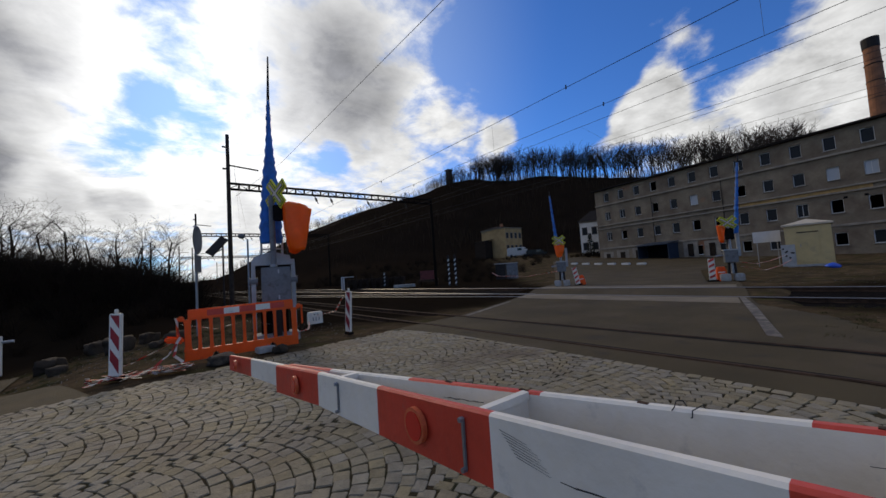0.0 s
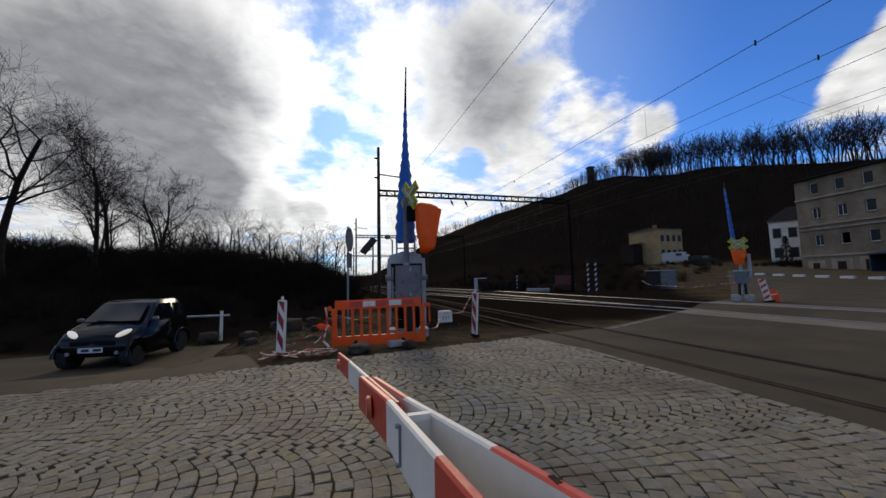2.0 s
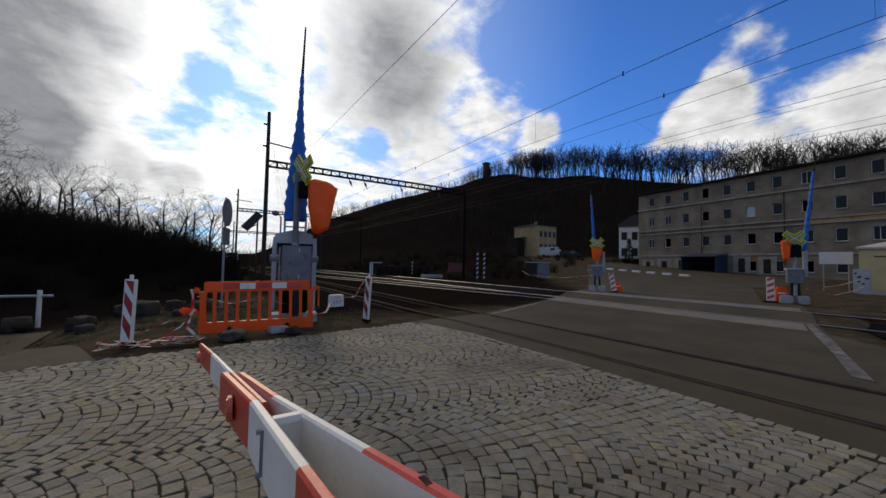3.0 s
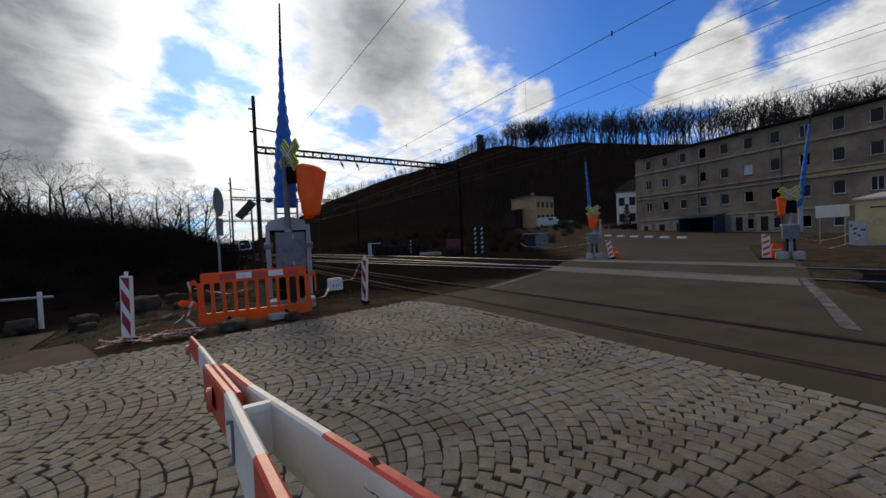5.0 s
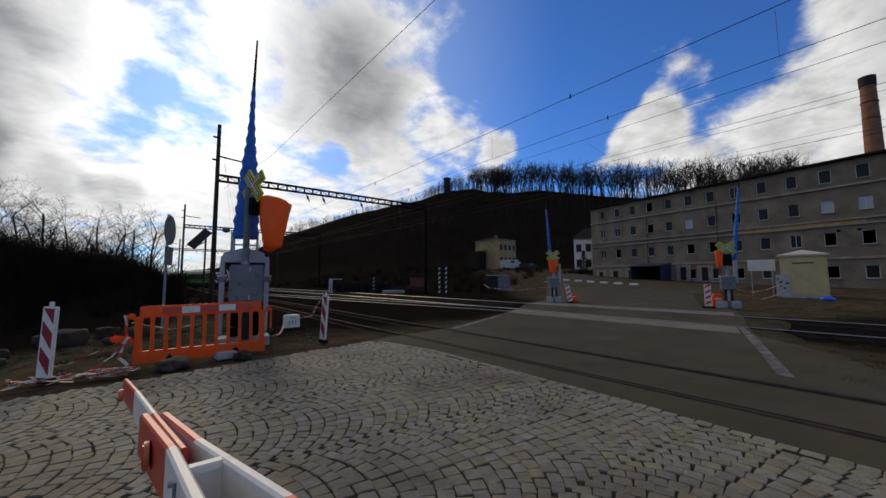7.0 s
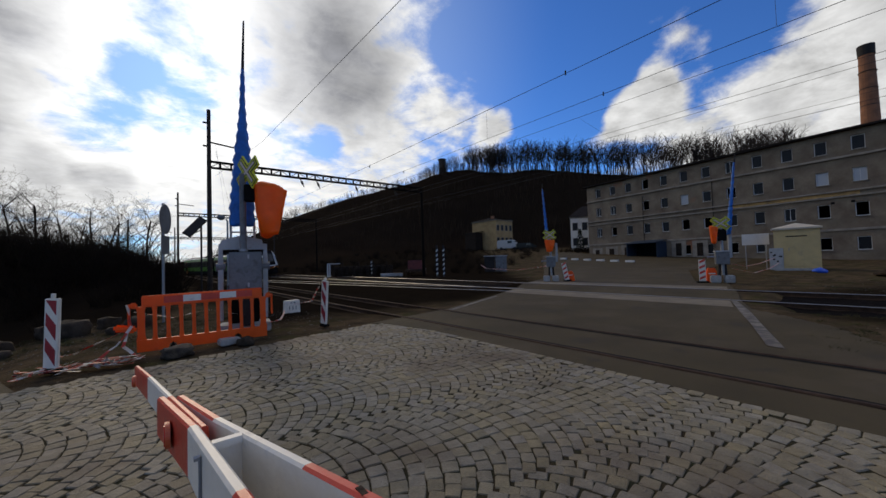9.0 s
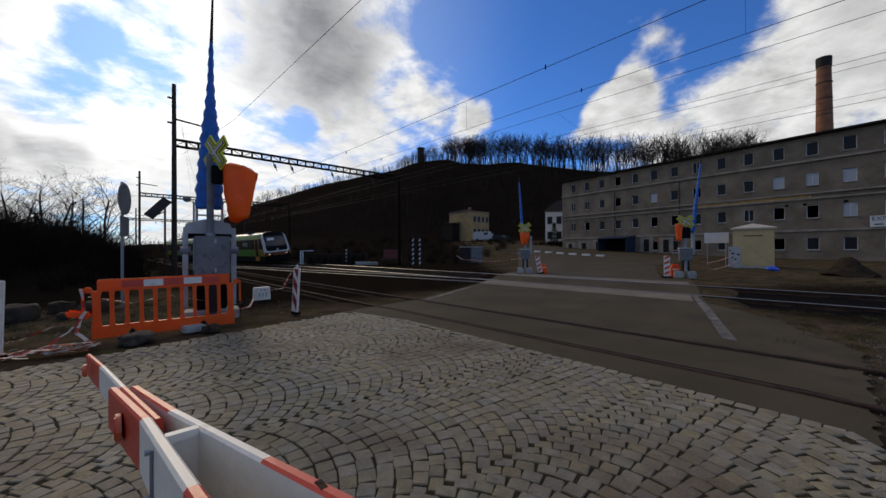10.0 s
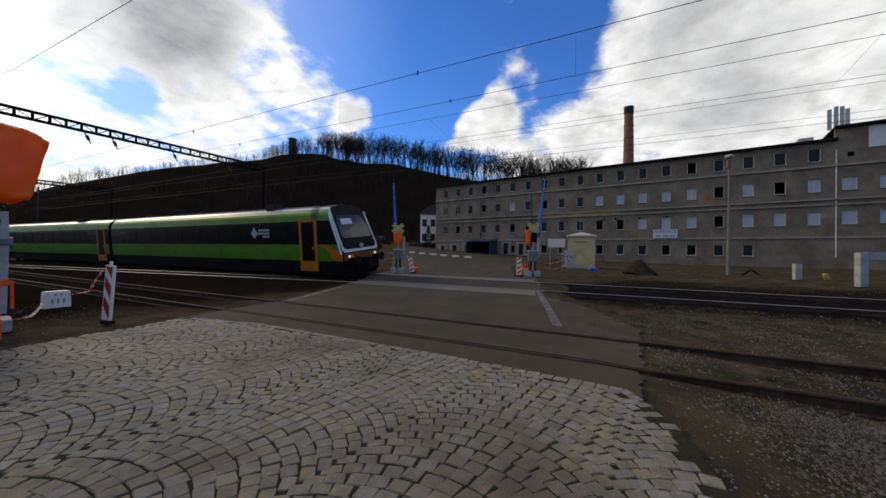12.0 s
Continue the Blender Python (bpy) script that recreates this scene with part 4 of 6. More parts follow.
stone(1.04, 6.62, 0, (0.42, 0.3, 0.18), 2.0, "rough lump of broken stone at the barrier's foot", 10, mat("mossy_stone", (0.08, 0.06, 0.04), 0.95, var=0.5, scale=8, fine=30, bump=1.0))
stone(2.05, 6.72, 0, (0.26, 0.22, 0.16), 5.1, "grey stone holding the barrier's foot", 30)
bm = bmesh.new()
bm_box(bm, (0, 0, 0.06), (0.34, 0.24, 0.12), None, 0.02)
ob = part("concrete_slab", bm, CONCRETE, None, "pale concrete slab under the barrier")
ob.matrix_basis = pose(1.82, 6.98, 0.0, 0, 0, 8)
tagged(ob, "", "concrete block")
for i, (x, y, sx, sy, sz) in enumerate(((-0.75, 11.2, 0.55, 0.45, 0.42), (-0.2, 11.9, 0.4, 0.35, 0.3), (-2.0, 11.5, 0.5, 0.45, 0.36), (-1.3, 12.2, 0.45, 0.4, 0.35), (0.4, 11.4, 0.5, 0.35, 0.3), (-1.7, 10.4, 0.3, 0.3, 0.2), (0.0, 10.6, 0.3, 0.25, 0.18), (-3.4, 12.6, 0.5, 0.5, 0.4))):
    stone(x, y, gz(x, y) - 0.03, (sx, sy, sz), 7 + 3 * i, "weathered boulder on the dry bank", 40 * i)


# ---- guide boards ----
def guide_board(m, label, stripes_up=True):
    """White frame with slanting dark red stripes on a rubber foot."""
    g = thing("guide_board", m, label, "guide board", "guide boards")
    w, h, z0 = 0.2, 1.0, 0.07
    box_part("board", (0, 0, z0 + h / 2), (w, 0.05, h), WHITE, g, bevel=0.012)
    for k in range(3):
        z = z0 + 0.06 + k * 0.36
        bm = bmesh.new()
        lo, hi = (z, z + 0.18) if stripes_up else (z + 0.18, z)
        pts = [(-0.068, lo + 0.02), (0.068, hi + 0.02 - 0.04), (0.068, min(hi + 0.2, z0 + h - 0.03)), (-0.068, min(lo + 0.2, z0 + h - 0.03))]
        bm_prism(bm, pts, 0.006, pose(0, -0.031, 0))
        part("stripe", bm, BOARDRED, g)
    bm = bmesh.new()
    bm_box(bm, (0, 0, z0 + h + 0.035), (0.05, 0.04, 0.07), None, 0.008)
    part("lamp_spigot", bm, WHITE, g)
    box_part("foot", (0, 0.02, 0.03), (0.19, 0.14, 0.06), UNDER, g, "dark rubber foot", 0.01)
    return g


guide_board(pose(-0.43, 6.78, 0.0, 0, 1.5, -35), "white guide board with dark red stripes above heaped tape", False)
guide_board(pose(3.79, 7.46, 0.0, 0, 4.5, -72), "leaning white guide board with dark red stripes beside the track", False)


def ribbon(name, pts, wide, label, seed=0, mats=None):
    """A strip of barrier tape through points, in alternating red and white lengths."""
    rnd = random.Random(seed)
    bm = bmesh.new()
    prev, k = None, 0
    for a, b in zip(pts, pts[1:]):
        a, b = Vector(a), Vector(b)
        n = max(2, int((b - a).length / 0.09))
        for i in range(n + 1):
            p = a.lerp(b, i / n) + Vector((rnd.uniform(-0.012, 0.012), rnd.uniform(-0.012, 0.012), rnd.uniform(0, 0.012)))
            tilt = rnd.uniform(-0.8, 0.8)
            s = (b - a).normalized().cross(Vector((math.sin(tilt), 0, math.cos(tilt)))).normalized() * wide / 2
            cur = (bm.verts.new(p - s), bm.verts.new(p + s))
            if prev:
                f = bm.faces.new((prev[0], prev[1], cur[1], cur[0]))
                f.material_index = (k // 2) % 2
                k += 1
            prev = cur
    bmesh.ops.solidify(bm, geom=bm.faces[:], thickness=0.001)
    ob = part(name, bm, [TAPE, TAPERED], None, label)
    return tagged(ob, "", "barrier tape", "barrier tape")


rnd = random.Random(9)
for k in range(11):
    pts = [(-0.45 + rnd.uniform(-0.25, 0.9), 6.6 + rnd.uniform(-0.18, 0.35), 0.03)]
    for _ in range(5):
        pts.append((max(-0.75, min(0.62, pts[-1][0] + rnd.uniform(-0.5, 0.5))), max(6.4, min(7.1, pts[-1][1] + rnd.uniform(-0.16, 0.16))), 0.02 + rnd.uniform(0, 0.1)))
    ribbon("barrier_tape", pts, 0.055, "crumpled red and white barrier tape heaped on the ground", k)
for k, pts in enumerate(([(0.36, 7.25, 0.86), (0.42, 7.2, 0.5), (0.3, 7.1, 0.28), (0.05, 6.9, 0.06)], [(0.4, 7.25, 0.45), (-0.3, 7.6, 0.1), (-0.5, 8.0, 0.02)], [(0.38, 7.22, 0.42), (0.34, 7.0, 0.2), (0.5, 6.8, 0.05)],
                         [(0.46, 7.33, 0.72), (1.0, 7.28, 0.56), (1.5, 7.2, 0.66), (2.1, 7.1, 0.5)], [(3.72, 7.5, 0.93), (3.9, 8.6, 0.5), (4.05, 10.6, 0.25)], [(2.5, 7.05, 0.3), (3.0, 8.0, 0.2), (3.7, 10.3, 0.15)])):
    ribbon("barrier_tape", pts, 0.045, "red and white barrier tape hanging loosely from the barrier", 40 + k)


# ---- white marker stone ----
def marker():
    m = thing("marker_stone", pose(4.08, 10.95, -0.05, 0, 0, 8) @ Matrix.Diagonal((0.78, 0.8, 0.88, 1)), "white painted kilometre stone with black figures beside the track", "marker stone")
    bm = bmesh.new()
    bm_prism(bm, [(-0.3, 0), (0.3, 0), (0.29, 0.4), (0.26, 0.46), (-0.26, 0.46), (-0.29, 0.4)], 0.2, pose(0, -0.1, 0))
    part("block", bm, WHITE, m)
    for x in (-0.13, 0.0, 0.13):
        box_part("figure", (x, -0.104, 0.2), (0.025, 0.006, 0.13), SIGNBLACK, m)
    for x in (-0.06, 0.07):
        box_part("figure", (x, -0.104, 0.37), (0.07, 0.006, 0.025), SIGNBLACK, m)


marker()


# ---- crossing machines with wrapped booms ----
def cross_sign(parent, m):
    """St Andrew's cross: yellow plate, black outline, pale bars."""
    sg = None
    for wide, thick, y, mm in ((0.31, 0.03, 0.0, YELLOW), (0.235, 0.01, -0.021, SIGNBLACK), (0.185, 0.01, -0.026, YELLOW), (0.12, 0.01, -0.031, SIGNBLACK), (0.065, 0.01, -0.036, SIGNPALE)):
        bm = bmesh.new()
        for k, a in enumerate((40, -40)):
            ln = 0.44 * (1.0 - 0.09 * ((0.2 - wide) / 0.1))
            bm_box(bm, (0, y - 0.001 * k, 0), (2 * ln, thick, wide), pose(0, 0, 0, 0, a, 0))
        o = part("cross_sign" if sg is None else "outline", bm, mm, parent if sg is None else sg, "yellow warning cross with black outlines" if sg is None else "")
        if sg is None:
            sg = o
            o.matrix_basis = m
        else:
            o.matrix_basis = Matrix()
    return sg


def wrapped_boom(parent, base, lean, heights, widths, seed, tip):
    """A raised boom wrapped in tarpaulin: flat, tapering, crumpled."""
    bm = bmesh.new()
    n, rings = 14, []
    z0, z1 = heights
    steps = 46
    for k in range(steps + 1):
        f = k / steps
        z = z0 + (z1 - z0) * f
        w = np.interp(f, [p[0] for p in widths], [p[1] for p in widths])
        r = []
        for i in range(n):
            a = 2 * math.pi * i / n
            x = math.cos(a) * w * (1 + 0.1 * noise.noise((z * 4, i * 0.7, seed)))
            y = math.sin(a) * (0.05 + 0.34 * w) * (1 + 0.25 * noise.noise((z * 5, i, seed + 4)))
            fold = 0.02 * math.sin(z * 23 + 1.5 * math.sin(a * 2 + seed)) * min(1, w / 0.1)
            r.append(bm.verts.new((base[0] + lean * (z - z0) + x + fold * math.cos(a), base[1] + y + fold, z + 0.02 * noise.noise((x * 9, z * 3, seed)))))
        rings.append(r)
    for a, b in zip(rings, rings[1:]):
        for i in range(n):
            j = (i + 1) % n
            bm.faces.new((a[i], a[j], b[j], b[i]))
    bm.faces.new(rings[0][::-1])
    bm.faces.new(rings[-1])
    w = part("wrapped_boom", bm, BLUE, parent, "boom wrapped in creased blue tarpaulin", True)
    xt = base[0] + lean * (z1 - z0)
    rod_part("boom_tip", (xt, base[1], z1 - 0.1), (xt + lean * tip + 0.02, base[1], z1 + tip), 0.035, DARK, w, 0.018)
    return w


def bag(parent, c, size, seed, name="signal_cover"):
    bm = bmesh.new()
    vs = bm_box(bm, (0, 0, 0), (1, 1, 1))
    bmesh.ops.subdivide_edges(bm, edges=bm.edges[:], cuts=9, use_grid_fill=True)
    for v in bm.verts:
        v.co = v.co * (0.8 + 0.2 * 0.62 / max(0.35, v.co.length))
        k = 0.5 + v.co.z
        v.co.x = v.co.x * (0.62 + 0.5 * k) + 0.14 * k * (v.co.x > -0.2) - 0.07
        v.co.z -= 0.16 * max(0, v.co.x) * k
        fold = math.sin(v.co.x * 9 + v.co.z * 5 + seed) * 0.035 + math.sin(v.co.z * 13 - v.co.x * 6) * 0.02
        v.co.y += fold
    roughen(bm.verts, 0.07, 2.6, seed)
    roughen(bm.verts, 0.03, 6.5, seed)
    bmesh.ops.transform(bm, matrix=Matrix.Translation(c) @ Matrix.Diagonal((*size, 1)), verts=bm.verts[:])
    return part(name, bm, BAG, parent, "signal lamp tied up in a creased orange bag", True)


def machine_near():
    u = thing("crossing_machine", pose(2.24, 7.95, 0, 0, 0, -9.8), "grey crossing machine with its upright boom in blue tarpaulin", "crossing barrier", "crossing barriers")
    box_part("plinth", (0.03, 0.35, 0.1), (1.0, 0.6, 0.2), CONCRETE, u, "concrete plinth", 0.02)
    box_part("cabinet_stand", (0.04, 0.05, 0.57), (0.2, 0.2, 0.8), DARK, u)
    box_part("drive_shaft", (0.0, 0.3, 1.78), (0.8, 0.09, 0.09), DARK, u)
    cab = box_part("cabinet", (0.04, -0.02, 1.36), (0.62, 0.3, 0.8), GREY, u, "grey steel cabinet", 0.012)
    box_part("door_edge", (0.04, -0.176, 1.36), (0.58, 0.014, 0.75), GREY, cab, bevel=0.004)
    for z in (1.66, 1.06):
        bm = bmesh.new()
        bm_box(bm, (0.09, -0.194, z), (0.035, 0.022, 0.09), None, 0.006)
        part("latch", bm, LIGHTGREY, cab, "pale latch")
    bm = bmesh.new()
    bm_prism(bm, [(-0.47, 1.82), (0.42, 1.82), (0.36, 2.04), (0.06, 2.12), (-0.1, 2.12), (-0.42, 2.02)], 0.5, pose(0, 0.08, 0))
    part("hood", bm, LIGHTGREY, u, "pale weathered hood")
    for x in (-0.43, 0.43):
        bm = bmesh.new()
        bm_prism(bm, [(-0.04, 0.3), (0.04, 0.3), (0.05, 1.5), (0.035, 1.95), (-0.035, 1.95), (-0.05, 1.5)], 0.13, pose(x, 0.1, 0))
        s = part("side_arm", bm, LIGHTGREY, u)
        rod_part("pivot", (x - 0.09, 0.17, 1.45), (x + 0.09, 0.17, 1.45), 0.09, GREY, s, seg=16)
    box_part("gear_housing", (0.0, 0.45, 0.62), (0.6, 0.36, 0.86), UNDER, u, bevel=0.02)
    rod_part("pole", (0.0, -0.1, 1.7), (0.0, -0.1, 3.45), 0.065, GREY, u, seg=16)
    rod_part("pole_clamp", (0, -0.1, 1.77), (0, -0.1, 1.83), 0.085, GALV, u, seg=16)
    cross_sign(u, pose(0.1, -0.2, 3.48, 0, 8, -58) @ Matrix.Diagonal((0.8, 1, 0.82, 1)))
    box_part("signal_arm", (0.17, -0.2, 3.02), (0.3, 0.2, 0.36), UNDER, u, "black signal backing", 0.02)
    bag(u, (0.53, -0.25, 2.67), (0.52, 0.38, 1.1), 1.3)
    for x in (-0.24, 0.22):
        rod_part("boom_fork", (x, 0.3, 2.0), (x, 0.3, 2.45), 0.025, LIGHTGREY, u, seg=8)
    rod_part("boom_fork", (-0.24, 0.3, 2.22), (0.22, 0.3, 2.22), 0.018, LIGHTGREY, u, seg=8)
    wrapped_boom(u, (-0.02, 0.3), 0.012, (2.36, 5.95), [(0, 0.25), (0.2, 0.235), (0.45, 0.165), (0.62, 0.1), (0.8, 0.055), (0.9, 0.05), (1, 0.035)], 0.5, 1.15)
    return u


machine_near()


def machine_far(m, lean, bag_front, label):
    u = thing("crossing_machine", m, label, "crossing barrier", "crossing barriers")
    for x in (-0.25, 0.2):
        box_part("footing", (x, 0, 0.14), (0.34, 0.4, 0.3), CONCRETE, u, "white-painted concrete footing", 0.03)
    for x in (-0.12, 0.12):
        rod_part("leg", (x, 0, 0.2), (x * 0.7, 0, 0.8), 0.05, DARK, u)
    cab = box_part("cabinet", (0.0, 0, 1.0), (0.46, 0.4, 0.5), GREY, u, "grey steel cabinet", 0.02)
    box_part("cover", (0.0, 0, 1.28), (0.52, 0.46, 0.06), LIGHTGREY, cab, bevel=0.01)
    rod_part("pole", (0.0, -0.1, 0.3), (0.0, -0.1, 2.6), 0.055, GALV, u, seg=12)
    cross_sign(u, pose(-0.02, -0.16, 2.42, 0, 0, 6) @ Matrix.Diagonal((0.74, 1, 0.66, 1)))
    if bag_front:
        bag(u, (-0.02, -0.22, 1.86), (0.42, 0.3, 0.6), 3.3)
    else:
        bag(u, (-0.24, -0.1, 1.98), (0.22, 0.3, 0.7), 4.7)
        box_part("signal_backing", (0.02, -0.12, 1.95), (0.3, 0.08, 0.5), UNDER, u, bevel=0.02)
    arm = box_part("counterweight_arm", (0.3, 0.1, 1.5), (0.12, 0.14, 1.0), LIGHTGREY, u, bevel=0.02)
    rod_part("lever", (-0.5, 0, 1.05), (0.2, 0.0, 1.1), 0.035, GALV, u)
    wrapped_boom(u, (0.28, 0.1) if not bag_front else (-0.12, 0.1), lean, (1.95, 4.9), [(0, 0.085), (0.35, 0.07), (0.7, 0.05), (1, 0.035)], 2.2, 0.35 if not bag_front else 0.3)
    return u


machine_far(pose(17.0, 10.3, 0.2, 0, 0, -55), -0.06, True, "far crossing machine with an orange bag under its cross")
machine_far(pose(18.95, 3.45, 0.2, 0, 0, -68), 0.1, False, "crossing barrier machine beside the cream cabin with a leaning blue boom")


def far_guard(m, label):
    """Small striped board with an orange plastic barrier behind it."""
    g = thing("striped_board", m, label, "guide board", "guide boards")
    box_part("board", (0, 0, 0.52), (0.24, 0.04, 0.9), WHITE, g, bevel=0.01)
    for k in range(4):
        bm = bmesh.new()
        z = 0.12 + k * 0.23
        bm_prism(bm, [(-0.1, z), (0.1, z + 0.1), (0.1, z + 0.2), (-0.1, z + 0.1)], 0.008, pose(0, -0.03, 0))
        part("stripe", bm, RED, g)
    box_part("foot", (0, 0.05, 0.03), (0.4, 0.3, 0.06), UNDER, g)
    return g


def small_barrier(m, label):
    g = thing("plastic_block", m, label, "barrier", "plastic blocks")
    bm = bmesh.new()
    bm_prism(bm, [(-0.2, 0), (0.2, 0), (0.22, 0.55), (0.15, 0.8), (-0.15, 0.8), (-0.22, 0.55)], 0.3, pose(0, -0.15, 0))
    part("shell", bm, ORANGE, g)
    box_part("stripe", (0, -0.156, 0.5), (0.3, 0.01, 0.06), WHITE, g)
    return g


far_guard(pose(17.6, 9.75, gz(17.6, 9.7), 0, -10, -60), "tilted red and white striped board beyond the tracks")
small_barrier(pose(17.85, 9.62, gz(17.85, 9.6), 0, -12, -60) @ Matrix.Diagonal((0.7, 0.7, 0.65, 1)), "orange plastic block standing beside the far machine")
far_guard(pose(18.75, 4.1, gz(18.75, 4.1), 0, 0, -66), "red and white striped board beside the crossing")
small_barrier(pose(19.1, 3.88, gz(19.1, 3.9), 0, 0, -66) @ Matrix.Diagonal((0.8, 0.8, 0.75, 1)), "orange plastic block behind the striped board")
ribbon("barrier_tape", [(19.2, 3.2, 0.95), (22, 3.3, 0.75), (25, 3.3, 0.8), (29.6, 3.4, 1.0)], 0.08, "sagging red and white tape strung to the cabin", 71)
ribbon("barrier_tape", [(19.2, 3.2, 0.75), (22, 3.0, 0.45), (26, 3.1, 0.5), (29.6, 3.2, 0.7)], 0.08, "sagging red and white tape strung to the cabin", 72)
ribbon("barrier_tape", [(16.9, 10.4, 1.0), (17.5, 13, 0.75), (19.0, 17, 0.8), (22, 20.5, 1.0)], 0.08, "sagging red and white tape strung along the yard", 73)


# ---- cream cabin and what stands round it ----
def cabin():
    c = thing("cabin", pose(30.8, 2.55, gz(30.8, 2.5), 0, 0, -84), "cream panel equipment cabin with a shallow pyramid roof", "cabin")
    box_part("base", (0, 0, 0.06), (2.0, 2.0, 0.14), CONCRETE, c)
    box_part("body", (0, 0, 1.25), (1.95, 1.95, 2.3), CREAM, c, bevel=0.02)
    bm = bmesh.new()
    a = [bm.verts.new(p) for p in ((-1.08, -1.08, 2.4), (1.08, -1.08, 2.4), (1.08, 1.08, 2.4), (-1.08, 1.08, 2.4))]
    b = [bm.verts.new((v.co.x, v.co.y, 2.5)) for v in a]
    t = bm.verts.new((0, 0, 2.82))
    bm.faces.new(a[::-1])
    for i in range(4):
        j = (i + 1) % 4
        bm.faces.new((a[i], a[j], b[j], b[i]))
        bm.faces.new((b[i], b[j], t))
    part("roof", bm, mat("cabin_roof", (0.52, 0.44, 0.32), 0.7, var=0.15), c)
    door = box_part("door", (0.0, -0.985, 1.2), (0.9, 0.03, 1.95), CREAM, c, bevel=0.008)
    box_part("vent", (0.0, -1.005, 2.0), (0.9, 0.02, 0.06), DARK, door)
    rod_part("handle", (-0.33, -1.03, 1.15), (-0.33, -1.03, 1.32), 0.015, GALV, door)


cabin()
c = thing("control_cabinet", pose(29.9, 3.35, gz(29.9, 3.3), 0, 0, -84), "pale grey control cabinet with dark holes beside the cabin", "cabinet")
box_part("body", (0, 0, 0.68), (0.62, 0.4, 1.3), LIGHTGREY, c, bevel=0.02)
rnd = random.Random(3)
for _ in range(7):
    hx, hz = rnd.uniform(-0.22, 0.22), rnd.uniform(0.5, 1.2)
    rod_part("hole", (hx, -0.195, hz), (hx, -0.206, hz), 0.05, DARK, c)
c = thing("notice_board", pose(31.4, 4.55, gz(31.4, 4.5), 0, 0, -80), "blank white notice board on two posts", "notice board")
box_part("panel", (0, 0, 1.95), (1.35, 0.05, 0.72), SIGNWHITE, c, bevel=0.01)
for x in (-0.5, 0.5):
    rod_part("post", (x, 0.05, 0), (x, 0.05, 2.3), 0.03, GALV, c)
bm = bmesh.new()
vs = bm_sphere(bm, (0, 0, 0), (1.5, 1.0, 0.75), 28)
for v in bm.verts:
    v.co.z = 0.85 * max(0.0, 1 - math.hypot(v.co.x / 1.5, v.co.y)) ** 1.2 if v.co.z > 0 else -0.05
roughen(bm.verts, 0.25, 1.3, 2)
roughen(bm.verts, 0.06, 5, 8)
for v in bm.verts:
    v.co.z = max(v.co.z, -0.1)
ob = part("soil_mound", bm, mat("heap_soil", (0.045, 0.032, 0.021), 1.0, var=0.5, scale=3, fine=20, bump=1.0, spec=0.02), None, "dark heap of dug soil on the yard", True)
ob.location = (25.2, -1.4, gz(25, -1.4))
tagged(ob, "", "soil heap")
bm = bmesh.new()
vs = bm_sphere(bm, (0, 0, 0), (0.4, 0.3, 0.14), 14)
roughen(bm.verts, 0.1, 3, 4)
ob = part("blue_sheet", bm, mat("blue_sheet_m", (0.01, 0.1, 0.6), 0.5, var=0.2), None, "crumpled bright blue plastic sheet on the ground", True)
ob.location = (27.6, 1.4, gz(27.6, 1.4) + 0.06)
tagged(ob, "", "plastic sheet")


def lamp_post():
    l = thing("lamp_post", pose(27.9, -6.1, gz(27.9, -6.1) - 0.1), "pale concrete lamp post with a broad lamp head", "lamp post")
    POSTGREY = mat("post_concrete", (0.22, 0.2, 0.17), 0.9, var=0.3, scale=2, fine=30, bump=0.3, spec=0.1)
    rod_part("base", (0, 0, 0), (0, 0, 2.4), 0.12, POSTGREY, l, 0.105, 12)
    rod_part("mast", (0, 0, 2.4), (0, 0, 7.1), 0.075, POSTGREY, l, 0.055, 12)
    bm = bmesh.new()
    bm_sphere(bm, (0, 0, 7.2), (0.32, 0.24, 0.13), 14)
    head = part("lamp_head", bm, LIGHTGREY, l, "grey lamp head", True)
    box_part("bracket", (0, 0.05, 6.75), (0.5, 0.1, 0.45), mat("rust_plate", (0.16, 0.1, 0.06), 0.9, var=0.3), l, "rusty plate under the lamp")


lamp_post()
c = thing("concrete_stub", pose(24.4, -8.1, gz(24.4, -8.1), 0, 0, -70), "short white concrete post by the track", "concrete post")
box_part("post", (0, 0, 0.38), (0.3, 0.22, 0.78), CONCRETE, c, bevel=0.015)
c = thing("broken_concrete_post", pose(20.9, -8.9, gz(20.9, -8.9), 0, 0, -66), "broken white concrete post with a slab across its top", "concrete post")
box_part("post", (0, 0, 0.66), (0.3, 0.25, 1.34), CONCRETE, c, bevel=0.015)
box_part("slab", (0.5, 0, 1.2), (0.72, 0.25, 0.3), CONCRETE, c, bevel=0.015)
bm = bmesh.new()
bm_sphere(bm, (0, 0, 0), (0.15, 0.13, 0.2), 10)
roughen(bm.verts, 0.08, 4, 2)
ob = part("yellow_sack", bm, mat("sack_yellow", (0.38, 0.28, 0.08), 0.8, var=0.4), None, "small dirty yellow sack on the ground", True)
ob.location = (24.6, -9.2, gz(24.6, -9.2) + 0.08)
tagged(ob, "", "sack")
bm = bmesh.new()
for k in range(26):
    a0, a1 = math.pi * k / 26, math.pi * (k + 1) / 26
    bm_rod(bm, (math.cos(a0) * 0.5, 0.3 * math.sin(a0 * 2), math.sin(a0) * 0.34), (math.cos(a1) * 0.5, 0.3 * math.sin(a1 * 2), math.sin(a1) * 0.34), 0.05, 0.05, 6)
ob = part("cable_loop", bm, UNDER, None, "thick black cable bent in a loop beside the lamp post")
ob.matrix_basis = pose(28.6, -7.3, gz(28.6, -7.3) - 0.02, 0, 0, -70)
